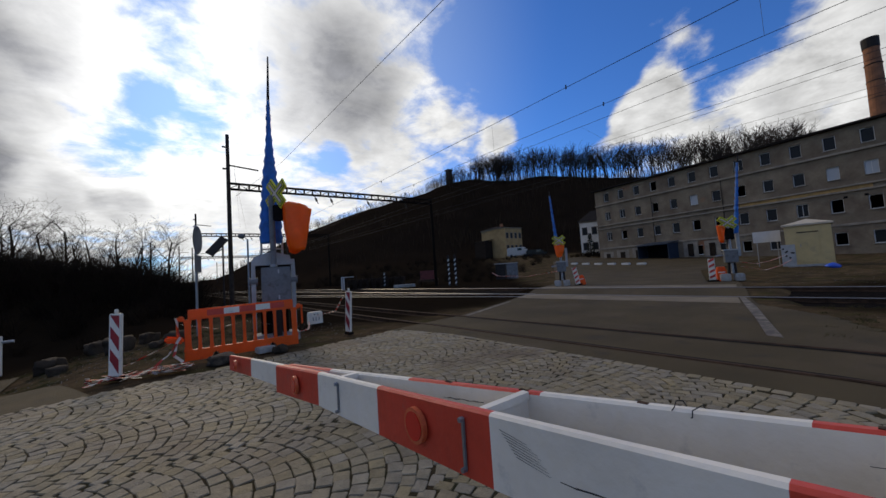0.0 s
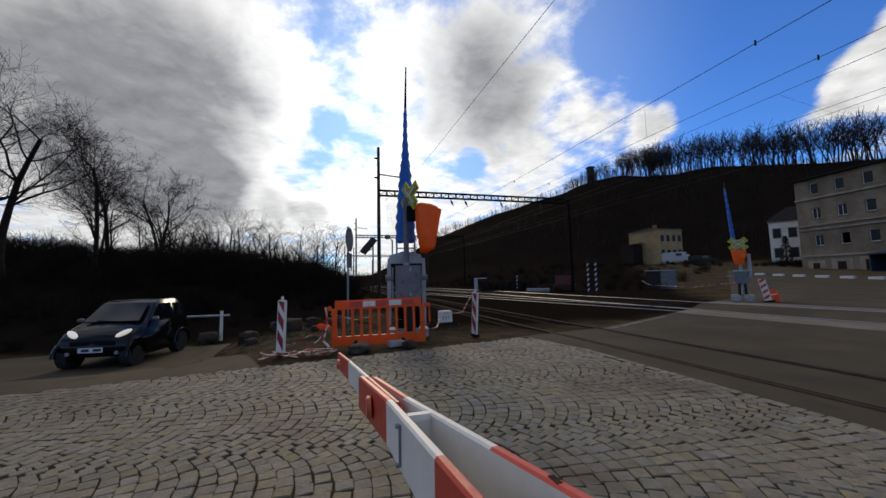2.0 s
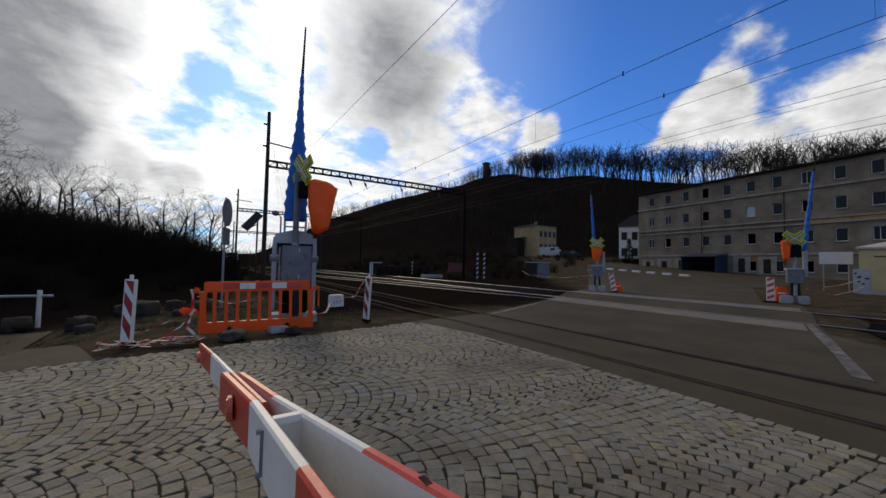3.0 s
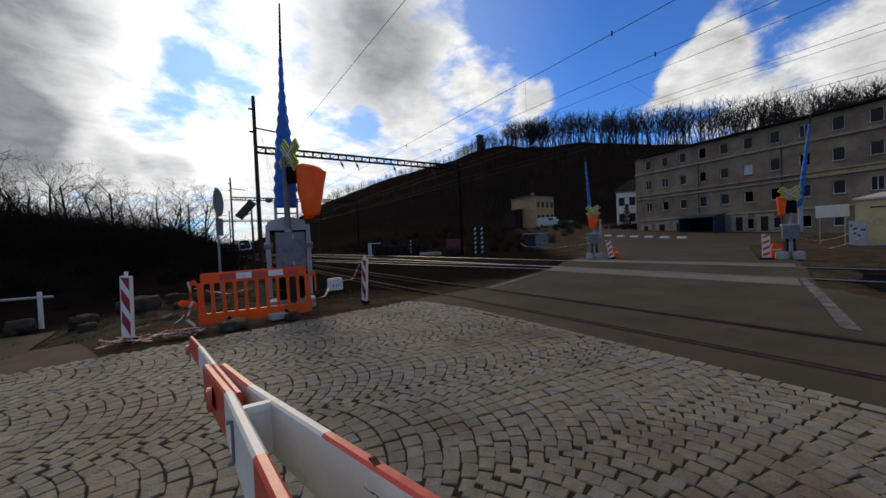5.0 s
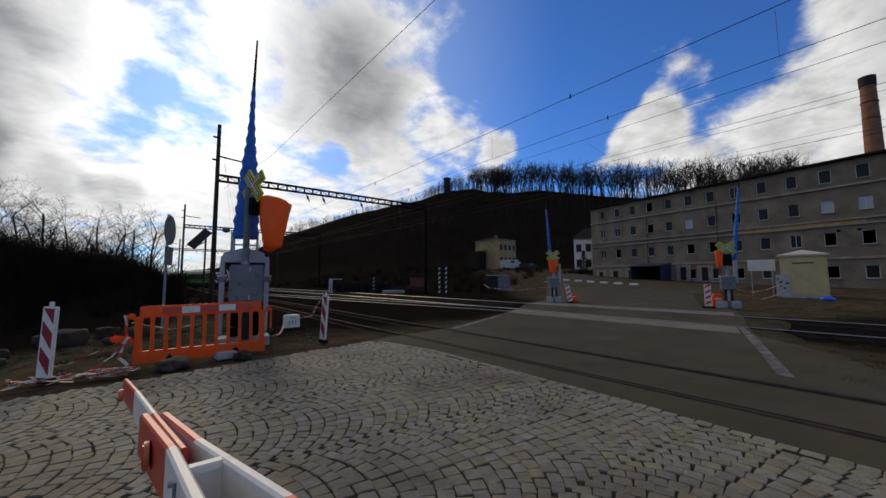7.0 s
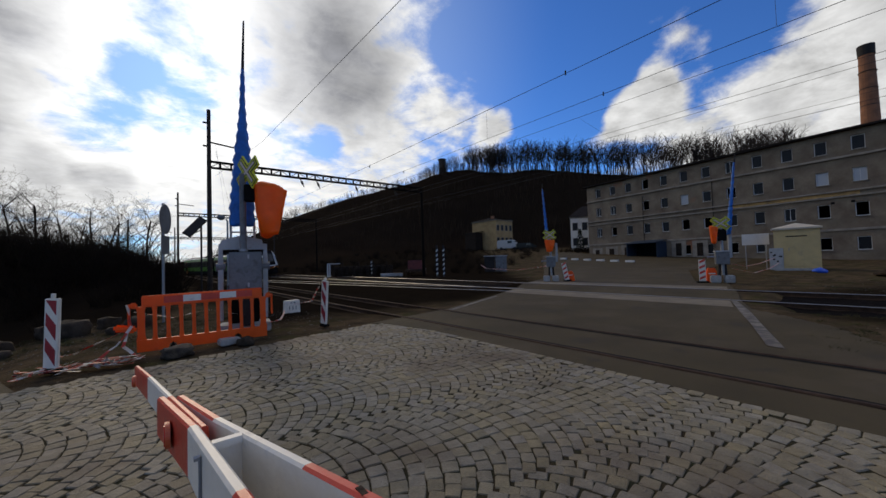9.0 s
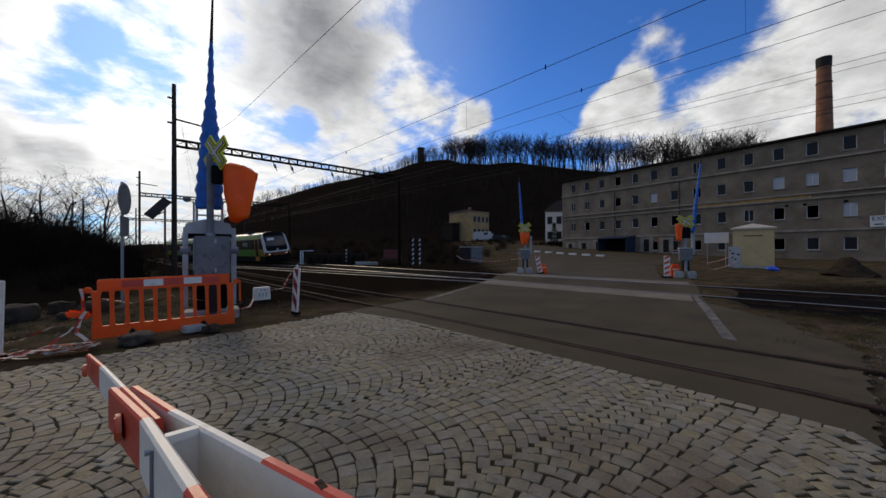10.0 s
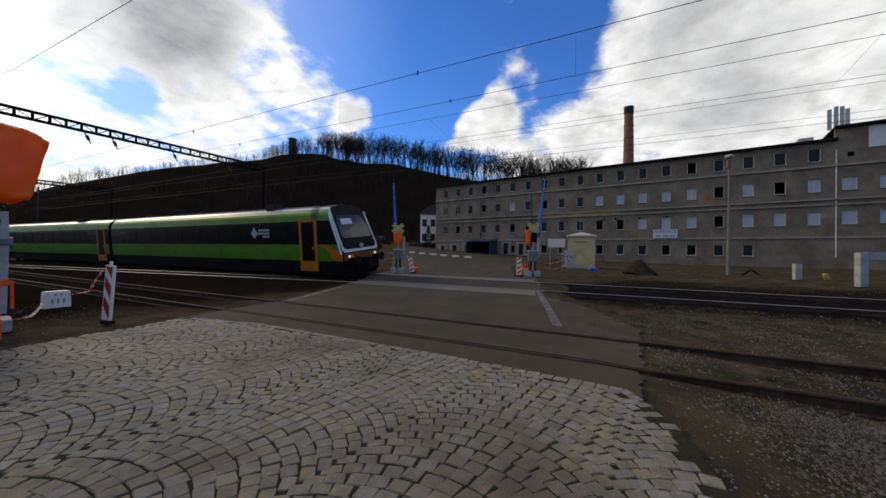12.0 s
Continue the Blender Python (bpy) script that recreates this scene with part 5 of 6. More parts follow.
tagged(ob, "", "cable")
base = box_part("edge_stone", (0, 0, 0.1), (1.0, 0.3, 0.24), SIGNWHITE, None, "white-painted kerb stone along the yard", 0.03)
tagged(base, "", "kerb stone", "white kerb stones")
base.matrix_basis = pose(41.6, 17.0, gz(41.6, 17.0), 0, 0, 80)
for k in range(1, 6):
    x, y = 41.6 + 0.32 * k, 17.0 + 1.85 * k
    copy_thing(base, pose(x, y, gz(x, y), 0, 0, 80))


# ---- catenary ----
def lattice(parent, a, b, depth, name="beam"):
    bm = bmesh.new()
    a, b = Vector(a), Vector(b)
    n = int((b - a).length / 0.55)
    for s in (0, 1):
        o = Vector((0, 0, -depth * s))
        bm_rod(bm, a + o, b + o, 0.075, 0.075, 4)
    for k in range(n + 1):
        p = a.lerp(b, k / n)
        bm_rod(bm, p, p - Vector((0, 0, depth)), 0.06, 0.06, 4)
        if k < n:
            q = a.lerp(b, (k + 1) / n)
            bm_rod(bm, p if k % 2 else p - Vector((0, 0, depth)), q - Vector((0, 0, depth)) if k % 2 else q, 0.02, 0.02, 4)
    return part(name, bm, BEAM, parent)


def gantry(y, x0, x1, zbeam, ztop, label):
    g = thing("catenary_gantry", pose(x0, y, 0), label, "catenary gantry", "catenary gantries")
    z0 = gz(x0, y) - 0.1
    rod_part("mast", (0, 0, z0), (0, 0, ztop), 0.14, MAST, g, 0.1, 8, "dark steel mast")
    rod_part("mast", (x1 - x0, 0, gz(x1, y) - 0.1), (x1 - x0, 0, zbeam + 0.1), 0.12, BEAM, g, 0.1, 8)
    lattice(g, (0, 0, zbeam), (x1 - x0, 0, zbeam), 0.36)
    rod_part("bracket", (0, 0, zbeam + 1.15), (1.7, 0, zbeam + 1.0), 0.05, DARK, g, seg=6)
    for z in (ztop - 0.8, zbeam + 0.9):
        rod_part("insulator", (-0.3, 0, z), (0.0, 0, z), 0.06, DARK, g, seg=6)
    for x in (5.2, 6.3, 9.2, 12.6):
        if x0 + x < x1:
            bm = bmesh.new()
            bm_rod(bm, (x, 0, zbeam - 0.36), (x + 0.28, 0, zbeam - 0.95), 0.03, 0.03, 5)
            bm_rod(bm, (x + 0.1, 0, zbeam - 0.55), (x + 0.2, 0, zbeam - 0.78), 0.075, 0.075, 8)
            part("insulator", bm, DARK, g)
    return g


gantry(24, 3.27, 18.6, 7.72, 10.8, "dark steel catenary mast with a lattice beam across the tracks")
gantry(55, 3.1, 20.5, 8.5, 11.1, "farther catenary mast with a lattice beam across the tracks")
gantry(95, 2.0, 20, 8.3, 10.8, "distant catenary mast with a lattice beam across the tracks")
for x, y, h in ((20.2, 79, 10.5), (3.5, 75, 8.5), (-1.5, 125, 9), (12, 130, 9)):
    p = thing("catenary_mast", pose(x, y, 0), "thin dark catenary mast far along the line", "catenary mast", "far catenary masts")
    rod_part("mast", (0, 0, gz(x, y) - 0.1), (0, 0, h), 0.13, DARK, p, 0.1, 6)
    rod_part("bracket", (0, 0, h - 1.2), (2.2, 0, h - 1.0), 0.04, DARK, p, seg=5)


def wire(pts, r=0.014, name="overhead_wire", label="black overhead wire above the tracks"):
    cu = bpy.data.curves.new(name, "CURVE")
    cu.dimensions, cu.bevel_depth, cu.bevel_resolution = "3D", r * 0.72, 1
    sp = cu.splines.new("POLY")
    sp.points.add(len(pts) - 1)
    for q, p in zip(sp.points, pts):
        q.co = (*p, 1)
    cu.materials.append(WIRE)
    return tagged(new(name, cu), label, "wire", "overhead wires")


def span(x0, z, x1=None, sag=0.35, r=0.014):
    """A wire along the line, sagging between gantries 55 m apart."""
    x1 = x0 if x1 is None else x1
    pts = []
    for y in np.arange(-92, 96, 4):
        f = ((y - 24) / 58) % 1
        xx = x0 if y < 24 else x0 + (x1 - x0) * min(1, (y - 24) / 31)
        pts.append((xx, y, z - sag * 4 * f * (1 - f)))
    return wire(pts, r)


wire([(4.62, -8, 6.45), (4.5, 3, 6.5), (4.2, 15.0, 6.55), (3.6, 24, 6.9)], 0.009)
wire([(3.6, 24, 8.4), (9.0, 55, 8.8)], 0.008)
wire([(3.6, 24, 8.9), (8.2, 55, 9.2)], 0.008)
span(9.55, 6.62, 8.5, 0.15, 0.0110)
span(11.65, 6.62, 11.0, 0.15, 0.0099)
span(12.75, 6.62, 12.6, 0.15, 0.0088)
span(15.2, 6.62, 14.6, 0.2, 0.0088)
span(15.2, 6.28, 14.6, 0.05, 0.0077)
span(19.6, 6.9, 18.5, 0.2, 0.0077)
span(19.6, 6.5, 18.5, 0.05, 0.0066)
span(22.5, 7.4, 21.5, 0.2, 0.0066)
for y in (-30, -18, -6, 6, 15):
    wire([(12.75, y, 6.5), (15.2, y, 6.2)], 0.004)
    wire([(15.2, y + 3, 6.55), (15.2, y + 3, 6.27)], 0.004)
for y in (-13, 0.5, 9.5):
    wire([(11.65, y, 7.6), (11.65, y, 6.5)], 0.006, label="thin dropper wire hanging over the tracks")
for y in (-22, -9, 4.5, 16):
    for dx, z in ((9.55, 6.56), (11.65, 6.55)):
        bm = bmesh.new()
        bm_rod(bm, (dx, y, z), (dx, y, z - 0.12), 0.022, 0.022, 6)
        ob = part("wire_clamp", bm, DARK, None, "small dark clamp hanging on the wires")
        tagged(ob, "", "wire clamp", "wire clamps")


# ---- lineside things on the left of the tracks ----
def round_sign():
    s = thing("road_sign", pose(0.93, 11.9, gz(0.93, 11.9), 0, 0, 71), "round and square road signs seen from behind on a pole", "road sign")
    rod_part("pole", (0, 0, -0.1), (0, 0, 3.3), 0.035, GALV, s, seg=10)
    bm = bmesh.new()
    bm_rod(bm, (0, -0.06, 2.85), (0, -0.045, 2.85), 0.42, 0.42, 28)
    part("round_plate", bm, GREY, s, "grey back of a round sign")
    box_part("square_plate", (0, -0.05, 2.12), (0.55, 0.02, 0.52), GREY, s)
    for z in (2.0, 2.25, 2.7, 3.0):
        box_part("clamp", (0, -0.02, z), (0.3, 0.04, 0.03), GALV, s)


round_sign()


def solar():
    s = thing("solar_panel", pose(2.5, 23.2, gz(2.5, 23.2)), "tilted solar panel on a pole beside the catenary mast", "solar panel")
    rod_part("pole", (0.3, 0.1, 0), (0.3, 0.1, 3.9), 0.05, DARK, s)
    box_part("panel", (0, 0, 3.75), (1.25, 0.62, 0.06), DARK, s, "dark solar panel", m=pose(0, 0, 0, 42, -50, 0))
    rod_part("arm", (0.3, 0.1, 3.6), (-0.1, 0, 3.35), 0.03, DARK, s)


solar()
s = thing("mirror_post", pose(3.9, 22, 0), "small round lamp on a thin pole beside the line", "lamp")
rod_part("pole", (0, 0, -0.1), (0, 0, 4.0), 0.05, GALV, s)
bm = bmesh.new()
bm_sphere(bm, (-0.3, 0, 4.2), (0.2, 0.2, 0.16), 12)
part("lamp_head", bm, GREY, s, smooth=True)
rod_part("arm", (0, 0, 4.0), (-0.3, 0, 4.25), 0.02, GALV, s)


def hazard_post(x, y, h, label):
    p = thing("hazard_post", pose(x, y, gz(x, y), 0, 0, -40), label, "post", "hazard posts")
    box_part("post", (0, 0, h / 2), (0.16, 0.12, h), DARK, p)
    for k in range(int(h / 0.36)):
        bm = bmesh.new()
        z = 0.15 + k * 0.36
        bm_prism(bm, [(-0.07, z), (0.07, z + 0.12), (0.07, z + 0.26), (-0.07, z + 0.14)], 0.008, pose(0, -0.07, 0))
        part("stripe", bm, SIGNWHITE, p)


hazard_post(18.05, 21.4, 2.5, "black post with white slanting bands beside the tracks")
hazard_post(18.4, 21.0, 2.5, "black post with white slanting bands beside the tracks")
hazard_post(17.9, 32, 1.5, "low black and white banded post beside the tracks")


def yard_stack():
    s = thing("sleeper_stack", pose(17.5, 33.5, gz(17.5, 33.5), 0, 0, -38), "stack of dark old sleepers under a white rail", "timber stack")
    rnd2 = random.Random(5)
    for k in range(9):
        for j in range(4):
            box_part("sleeper", (-2.6 + k * 0.7 + rnd2.uniform(-0.05, 0.05), rnd2.uniform(-0.1, 0.1), 0.12 + j * 0.26), (0.3, 2.3, 0.22), TIMBER, s)
    box_part("white_rail", (-2.5, -1.25, 1.3), (1.3, 0.08, 0.07), SIGNWHITE, s)
    for x in (-3.1, -2.9):
        box_part("upright", (x, -1.25, 0.65), (0.12, 0.08, 1.3), SIGNWHITE, s)
    for x in (-1.6, 0.0, 1.5, 2.8):
        box_part("stake", (x, -1.28, 0.7), (0.1, 0.08, 1.4), TIMBER, s)


yard_stack()
c = thing("white_slab", pose(14.0, 30.5, gz(20, 30.5) - 0.15, 0, 0, -40), "long pale concrete slab lying beside the track", "concrete slab")
c.location = (17.6, 27.6, gz(17.6, 27.6))
box_part("slab", (0, 0, 0.14), (2.0, 0.4, 0.28), CONCRETE, c, bevel=0.02)


def scrap_wagon(x, y, rz, label):
    s = thing("track_trolley", pose(x, y, gz(x, y), 0, 0, rz), label, "track trolley")
    box_part("frame", (0, 0, 0.5), (3.6, 1.6, 0.2), RUST, s)
    box_part("engine_box", (-0.6, 0, 1.0), (1.3, 1.3, 0.8), mat("dull_red", (0.16, 0.03, 0.025), 0.7, var=0.4), s, bevel=0.04)
    box_part("crate", (1.0, 0, 0.85), (1.2, 1.2, 0.5), TIMBER, s)
    for wx in (-1.2, 1.2):
        for wy in (-0.75, 0.75):
            rod_part("wheel", (wx, wy - 0.05, 0.25), (wx, wy + 0.05, 0.25), 0.25, RUST, s, seg=14)


scrap_wagon(19.6, 26.5, 50, "rusty track trolley with a dull red box and timber")
c = thing("relay_cabinet", pose(25.2, 21.8, gz(25.2, 21.8), 0, 0, -50), "pair of dark grey relay cabinets under a flat lid", "cabinet")
box_part("body", (-0.55, 0, 0.72), (0.9, 0.7, 1.4), DARK, c, bevel=0.02)
box_part("body", (0.5, 0, 0.72), (1.0, 0.7, 1.4), GREY, c, bevel=0.02)
box_part("lid", (0, 0, 1.46), (2.15, 0.85, 0.06), LIGHTGREY, c)


def van(x, y, rz, m, label, size=(2.0, 5.0, 2.2)):
    v = thing("van" if size[2] > 2 else "parked_car", pose(x, y, gz(x, y), 0, 0, rz), label, "vehicle")
    w, l, h = size
    bm = bmesh.new()
    bm_prism(bm, [(-l / 2, 0.35), (l / 2, 0.35), (l / 2, h * 0.55), (l * 0.36, h * 0.62), (l * 0.22, h), (-l * 0.46, h), (-l / 2, h * 0.85)], w, pose(0, 0, 0, 0, 0, 90) @ pose(0, -w / 2, 0))
    bmesh.ops.bevel(bm, geom=bm.edges[:], offset=0.08, segments=2, affect="EDGES")
    body = part("body", bm, m, v)
    box_part("windscreen", (0, l * 0.3, h * 0.78), (w * 0.84, 0.04, h * 0.3), WINDSHIELD, v, m=pose(0, 0, 0, -40, 0, 0))
    for sx in (-1, 1):
        box_part("side_window", (sx * (w / 2 + 0.002), l * 0.1, h * 0.78), (0.02, l * 0.2, h * 0.24), WINDSHIELD, v)
        for sy in (-0.3, 0.32):
            rod_part("wheel", (sx * (w / 2 - 0.2), l * sy, 0.32), (sx * (w / 2 + 0.01), l * sy, 0.32), 0.32, TYRE, v, seg=14)


van(62.2, 51.8, 200, LIGHTGREY, "white van parked at the yellow house")
van(61.5, 46.5, 215, CARPAINT, "dark car parked behind the far machine", (1.75, 4.2, 1.45))
# low wooden gate at the side road
c = thing("field_gate", pose(-4.9, 13.0, gz(-4.9, 13.0), 0, 0, -1), "low rail gate between short posts at the bank", "gate")
for x, r in ((-1.75, 0.11), (1.75, 0.05)):
    rod_part("post", (x, 0, -0.2), (x, 0, 0.95), r, CONCRETE if x < 0 else WHITE, c)
rod_part("rail", (-1.7, 0, 0.82), (2.0, 0, 0.8), 0.035, LIGHTGREY, c)
rod_part("brace", (-1.55, 0, 0.1), (-1.55, 0, 0.82), 0.035, LIGHTGREY, c)


# ---- trees and scrub ----
def branches(rnd, height, depth, spread=0.55, lean=0.0, clear=0.35, forks=2):
    """Segments (a, b, ra, rb, level) of a bare tree: a bent trunk, limbs from `clear` of its height up, each branching in turn."""
    segs = []

    def grow(p, d, length, r, level):
        n = (6, 5, 4, 3, 2, 2)[level]
        for k in range(n):
            bend = 0.13 + 0.09 * level
            d = (d + Vector((rnd.uniform(-1, 1), rnd.uniform(-1, 1), rnd.uniform(-0.7, 0.9))) * bend).normalized()
            q = p + d * length / n
            r2 = max(r * (1 - 0.72 / n), 0.0008)
            segs.append((p, q, r, r2, level))
            if level < depth and (k + 1) / n > (clear if level == 0 else 0.2):
                for _ in range(forks if level == 0 else rnd.choice((1, 1, 2))):
                    side = Vector((rnd.uniform(-1, 1), rnd.uniform(-1, 1), rnd.uniform(-0.35, 0.35)))
                    side = (side - d * side.dot(d)).normalized()
                    nd = (d * (1 - spread) + side * spread + Vector((0, 0, 0.14))).normalized()
                    grow(q, nd, length * rnd.uniform(0.42, 0.66) * (1 - 0.35 * (k + 1) / n if level == 0 else 1), r2 * rnd.uniform(0.42, 0.64), level + 1)
            p, r = q, r2

    grow(Vector((0, 0, -0.2)), Vector((lean, 0, 1)).normalized(), height * 0.8, height * 0.02, 0)
    return segs


def rods_mesh(segs, sides=4, min_r=0.0):
    vs, fs = [], []
    for a, b, ra, rb, *_ in segs:
        d = (b - a).normalized()
        s = d.orthogonal().normalized()
        t = d.cross(s)
        base = len(vs)
        for p, r in ((a, max(ra, min_r)), (b, max(rb, min_r))):
            for i in range(sides):
                ang = 2 * math.pi * i / sides
                vs.append(tuple(p + (s * math.cos(ang) + t * math.sin(ang)) * r))
        for i in range(sides):
            j = (i + 1) % sides
            fs.append((base + i, base + j, base + sides + j, base + sides + i))
    return vs, fs


def bare_tree(x, y, height, seed, label, depth=4, lean=0.0, clear=0.3):
    rnd = random.Random(seed)
    segs = branches(rnd, height, depth, 0.58, lean, clear)
    top = max(s[1].z for s in segs)
    k = height / top
    segs = [(a * k, b * k, ra * k, rb * k, lv) for a, b, ra, rb, lv in segs]
    t = thing("tree", pose(x, y, gz(x, y) - 0.05, 0, 0, seed * 47), label, "tree", "bare trees")
    for name, test, sides, mn, mm in (("trunk", lambda lv: lv == 0, 7, 0.03, BARK), ("crown", lambda lv: lv > 0, 3, 0.0055, BARK)):
        vs, fs = rods_mesh([s for s in segs if test(s[4])], sides, mn)
        ob = raw_mesh(name, vs, fs, mm)
        ob.parent = t
    return t


for i, (x, y, h, d, ln, cl) in enumerate(((-11.9, 22.6, 8.6, 5, -0.1, 0.2), (-14.2, 20.6, 11.5, 4, 0.24, 0.3), (-16.2, 21.2, 11.5, 4, 0.1, 0.25), (-13.0, 25.8, 9.0, 4, 0.1, 0.3), (-9.6, 24.2, 6.6, 4, 0.05, 0.2), (-18.5, 21.0, 11.0, 4, 0.0, 0.3), (-10.8, 27.0, 7.0, 4, 0.0, 0.25))):
    bare_tree(x, y, h, 3 + i, "bare dark tree with crooked spreading limbs on the bank", d, ln, cl)
r4 = random.Random(15)
for i in range(26):
    x = -19 + 18.8 * i / 25 + r4.uniform(-0.3, 0.3)
    bare_tree(x, r4.uniform(36, 43), r4.uniform(5.0, 7.0) * (1 if x < -3 else 1.15), 21 + i, "slender bare tree in the row behind the scrub", 3, r4.uniform(-0.1, 0.1), 0.12)


def stuff(name, items, sides, mn, material, label, category):
    """Many plants as one mesh; items: (segments, place, turn, scale)."""
    vs, fs = [], []
    for segs, p, turn, k in items:
        v, f = segs
        n = len(vs)
        c, s = math.cos(turn) * k, math.sin(turn) * k
        vs += [(p[0] + a * c - b * s, p[1] + a * s + b * c, p[2] + z * k) for a, b, z in v]
        fs += [tuple(i + n for i in q) for q in f]
    ob = raw_mesh(name, vs, fs, material)
    return tagged(ob, label, category, kind="stuff")


def bush_geo(seed, twigs, h=1.0):
    rnd = random.Random(seed)
    segs = []
    for _ in range(twigs):
        a = rnd.uniform(0, 6.28)
        lean = rnd.uniform(0.05, 0.8)
        p = Vector((rnd.uniform(-0.3, 0.3), rnd.uniform(-0.3, 0.3), 0))
        d = Vector((math.cos(a) * lean, math.sin(a) * lean, 1)).normalized()
        r = 0.012
        ln = h * rnd.uniform(0.3, 0.55)
        for k in range(3):
            d = (d + Vector((rnd.uniform(-0.3, 0.3), rnd.uniform(-0.3, 0.3), rnd.uniform(-0.25, 0.15)))).normalized()
            q = p + d * ln * 0.6
            segs.append((p, q, r, r * 0.7))
            if k:
                e = (d + Vector((rnd.uniform(-1, 1), rnd.uniform(-1, 1), rnd.uniform(-0.4, 0.6)))).normalized()
                segs.append((q, q + e * ln * 0.5, r * 0.6, r * 0.4))
            p, r = q, r * 0.7
    return rods_mesh(segs, 3, 0.003)


rnd = random.Random(12)
bushes = [bush_geo(k, 42) for k in range(6)]
items = []
for _ in range(470):
    x, y = rnd.uniform(-22, 1.6), rnd.uniform(13.2, 40)
    if x > -6 and y < 14 or x > -0.8 and y < 15.5:
        continue
    f = sstep(13, 22, y)
    items.append((bushes[rnd.randrange(6)], (x, y, gz(x, y) - 0.05), rnd.uniform(0, 6.28), (0.6 + (0.7 if x < -9 else 1.5) * f) * rnd.uniform(0.6, 1.2)))
stuff("scrub", items, 3, 0.003, TWIG, "tangled leafless scrub covering the bank", "scrub")
items = []
for _ in range(300):
    x, y = rnd.uniform(17.8, 60), rnd.uniform(12, 75)
    if y < 14 + (x - 18) * 0.62 + 2 or x < 18.2 or math.hypot(x - 64, y - 62) < 8 or math.hypot(x - 18, y - 24) < 5:
        continue
    items.append((bushes[rnd.randrange(6)], (x, y, gz(x, y) - 0.05), rnd.uniform(0, 6.28), rnd.uniform(0.4, 1.3)))
for _ in range(60):
    x, y = rnd.uniform(56, 63), rnd.uniform(30, 36)
    items.append((bushes[rnd.randrange(6)], (x, y, gz(x, y) - 0.05), rnd.uniform(0, 6.28), rnd.uniform(0.5, 1.0)))
stuff("yard_scrub", items, 3, 0.003, TWIG, "low dark leafless scrub beyond the tracks", "scrub")

# dark conifer beside the villa
c = thing("conifer", pose(59.2, 33.0, gz(59, 33)), "narrow dark green conifer at the villa's corner", "tree")
rod_part("trunk", (0, 0, -0.2), (0, 0, 3.6), 0.09, BARK, c, 0.03)
vs, fs = [], []
for k in range(700):
    z = rnd.uniform(0.3, 3.9)
    r = 0.85 * (1 - z / 4.2) ** 0.7 * rnd.uniform(0.5, 1)
    a = rnd.uniform(0, 6.28)
    o, s = Vector((math.cos(a) * r, math.sin(a) * r, z)), 0.16
    n = len(vs)
    for _ in range(3):
        vs.append(tuple(o + Vector((rnd.uniform(-s, s), rnd.uniform(-s, s), rnd.uniform(-s, s)))))
    fs.append((n, n + 1, n + 2))
ob = raw_mesh("crown", vs, fs, mat("conifer_green", (0.012, 0.022, 0.01), 0.9, var=0.4))
ob.parent = c

# woods on the hill
crest_tree, slope_tree = [], []
for k in range(8):
    segs = branches(random.Random(60 + k), 1.0, 2, 0.46, 0.0, 0.42, 2)
    top = max(q[1].z for q in segs)
    crest_tree.append(rods_mesh([(a / top, b / top, ra / top * 0.8, rb / top * 0.8) for a, b, ra, rb, lv in segs], 3, 0.003))
for k in range(6):
    segs = branches(random.Random(160 + k), 1.0, 1, 0.45, 0.0, 0.45, 1)
    top = max(q[1].z for q in segs)
    slope_tree.append(rods_mesh([(a / top, b / top, ra / top, rb / top) for a, b, ra, rb, lv in segs], 3, 0.006))
rnd = random.Random(77)
items = []
for k in range(360):
    h = rnd.uniform(44, 84) if k < 285 else rnd.uniform(36, 50)
    d = rnd.uniform(150, 168)
    x, y = d * math.sin(radians(h)), d * math.cos(radians(h))
    items.append((crest_tree[rnd.randrange(8)], (x, y, gz(x, y) - 0.3), rnd.uniform(0, 6.28), rnd.uniform(10, 14.5) * (0.4 + 0.6 * sstep(37, 50, h) + 0.12 * sstep(60, 66, h))))
for k in range(14):
    x, y = 165 * math.sin(radians(15.5 + 0.3 * k)), 165 * math.cos(radians(15.5 + 0.3 * k))
    items.append((crest_tree[k % 8], (x, y, gz(x, y) - 0.3), k, rnd.uniform(3.5, 6.0)))
stuff("crest_woods", items, 3, 0.004, WINTERWOOD, "tall bare winter trees along the crest of the hill", "woods")
items = []
for k in range(2600):
    h, d = rnd.uniform(3, 82), rnd.uniform(92, 172)
    x, y = d * math.sin(radians(h)), d * math.cos(radians(h))
    items.append((slope_tree[rnd.randrange(6)], (x, y, gz(x, y) - 0.3), rnd.uniform(0, 6.28), rnd.uniform(2.4, 4.8) * (0.45 + 0.55 * sstep(14, 44, h))))
for k in range(420):
    h, d = rnd.uniform(6, 46), rnd.uniform(156, 168)
    x, y = d * math.sin(radians(h)), d * math.cos(radians(h))
    items.append((slope_tree[rnd.randrange(6)], (x, y, gz(x, y) - 0.3), rnd.uniform(0, 6.28), rnd.uniform(1.4, 4.2)))
stuff("hill_woods", items, 3, 0.004, HILLWOOD, "dense bare winter woods covering the dark slope", "woods")
# lookout tower on the crest
hx, hy = 168 * math.sin(radians(39.6)), 168 * math.cos(radians(39.6))
c = thing("lookout_tower", pose(hx, hy, gz(hx, hy) - 1), "small dark tower on the crest of the hill", "tower")
box_part("shaft", (0, 0, 4.2), (2.2, 2.2, 8.4), DARK, c)
box_part("platform", (0, 0, 8.5), (2.9, 2.9, 0.5), DARK, c)

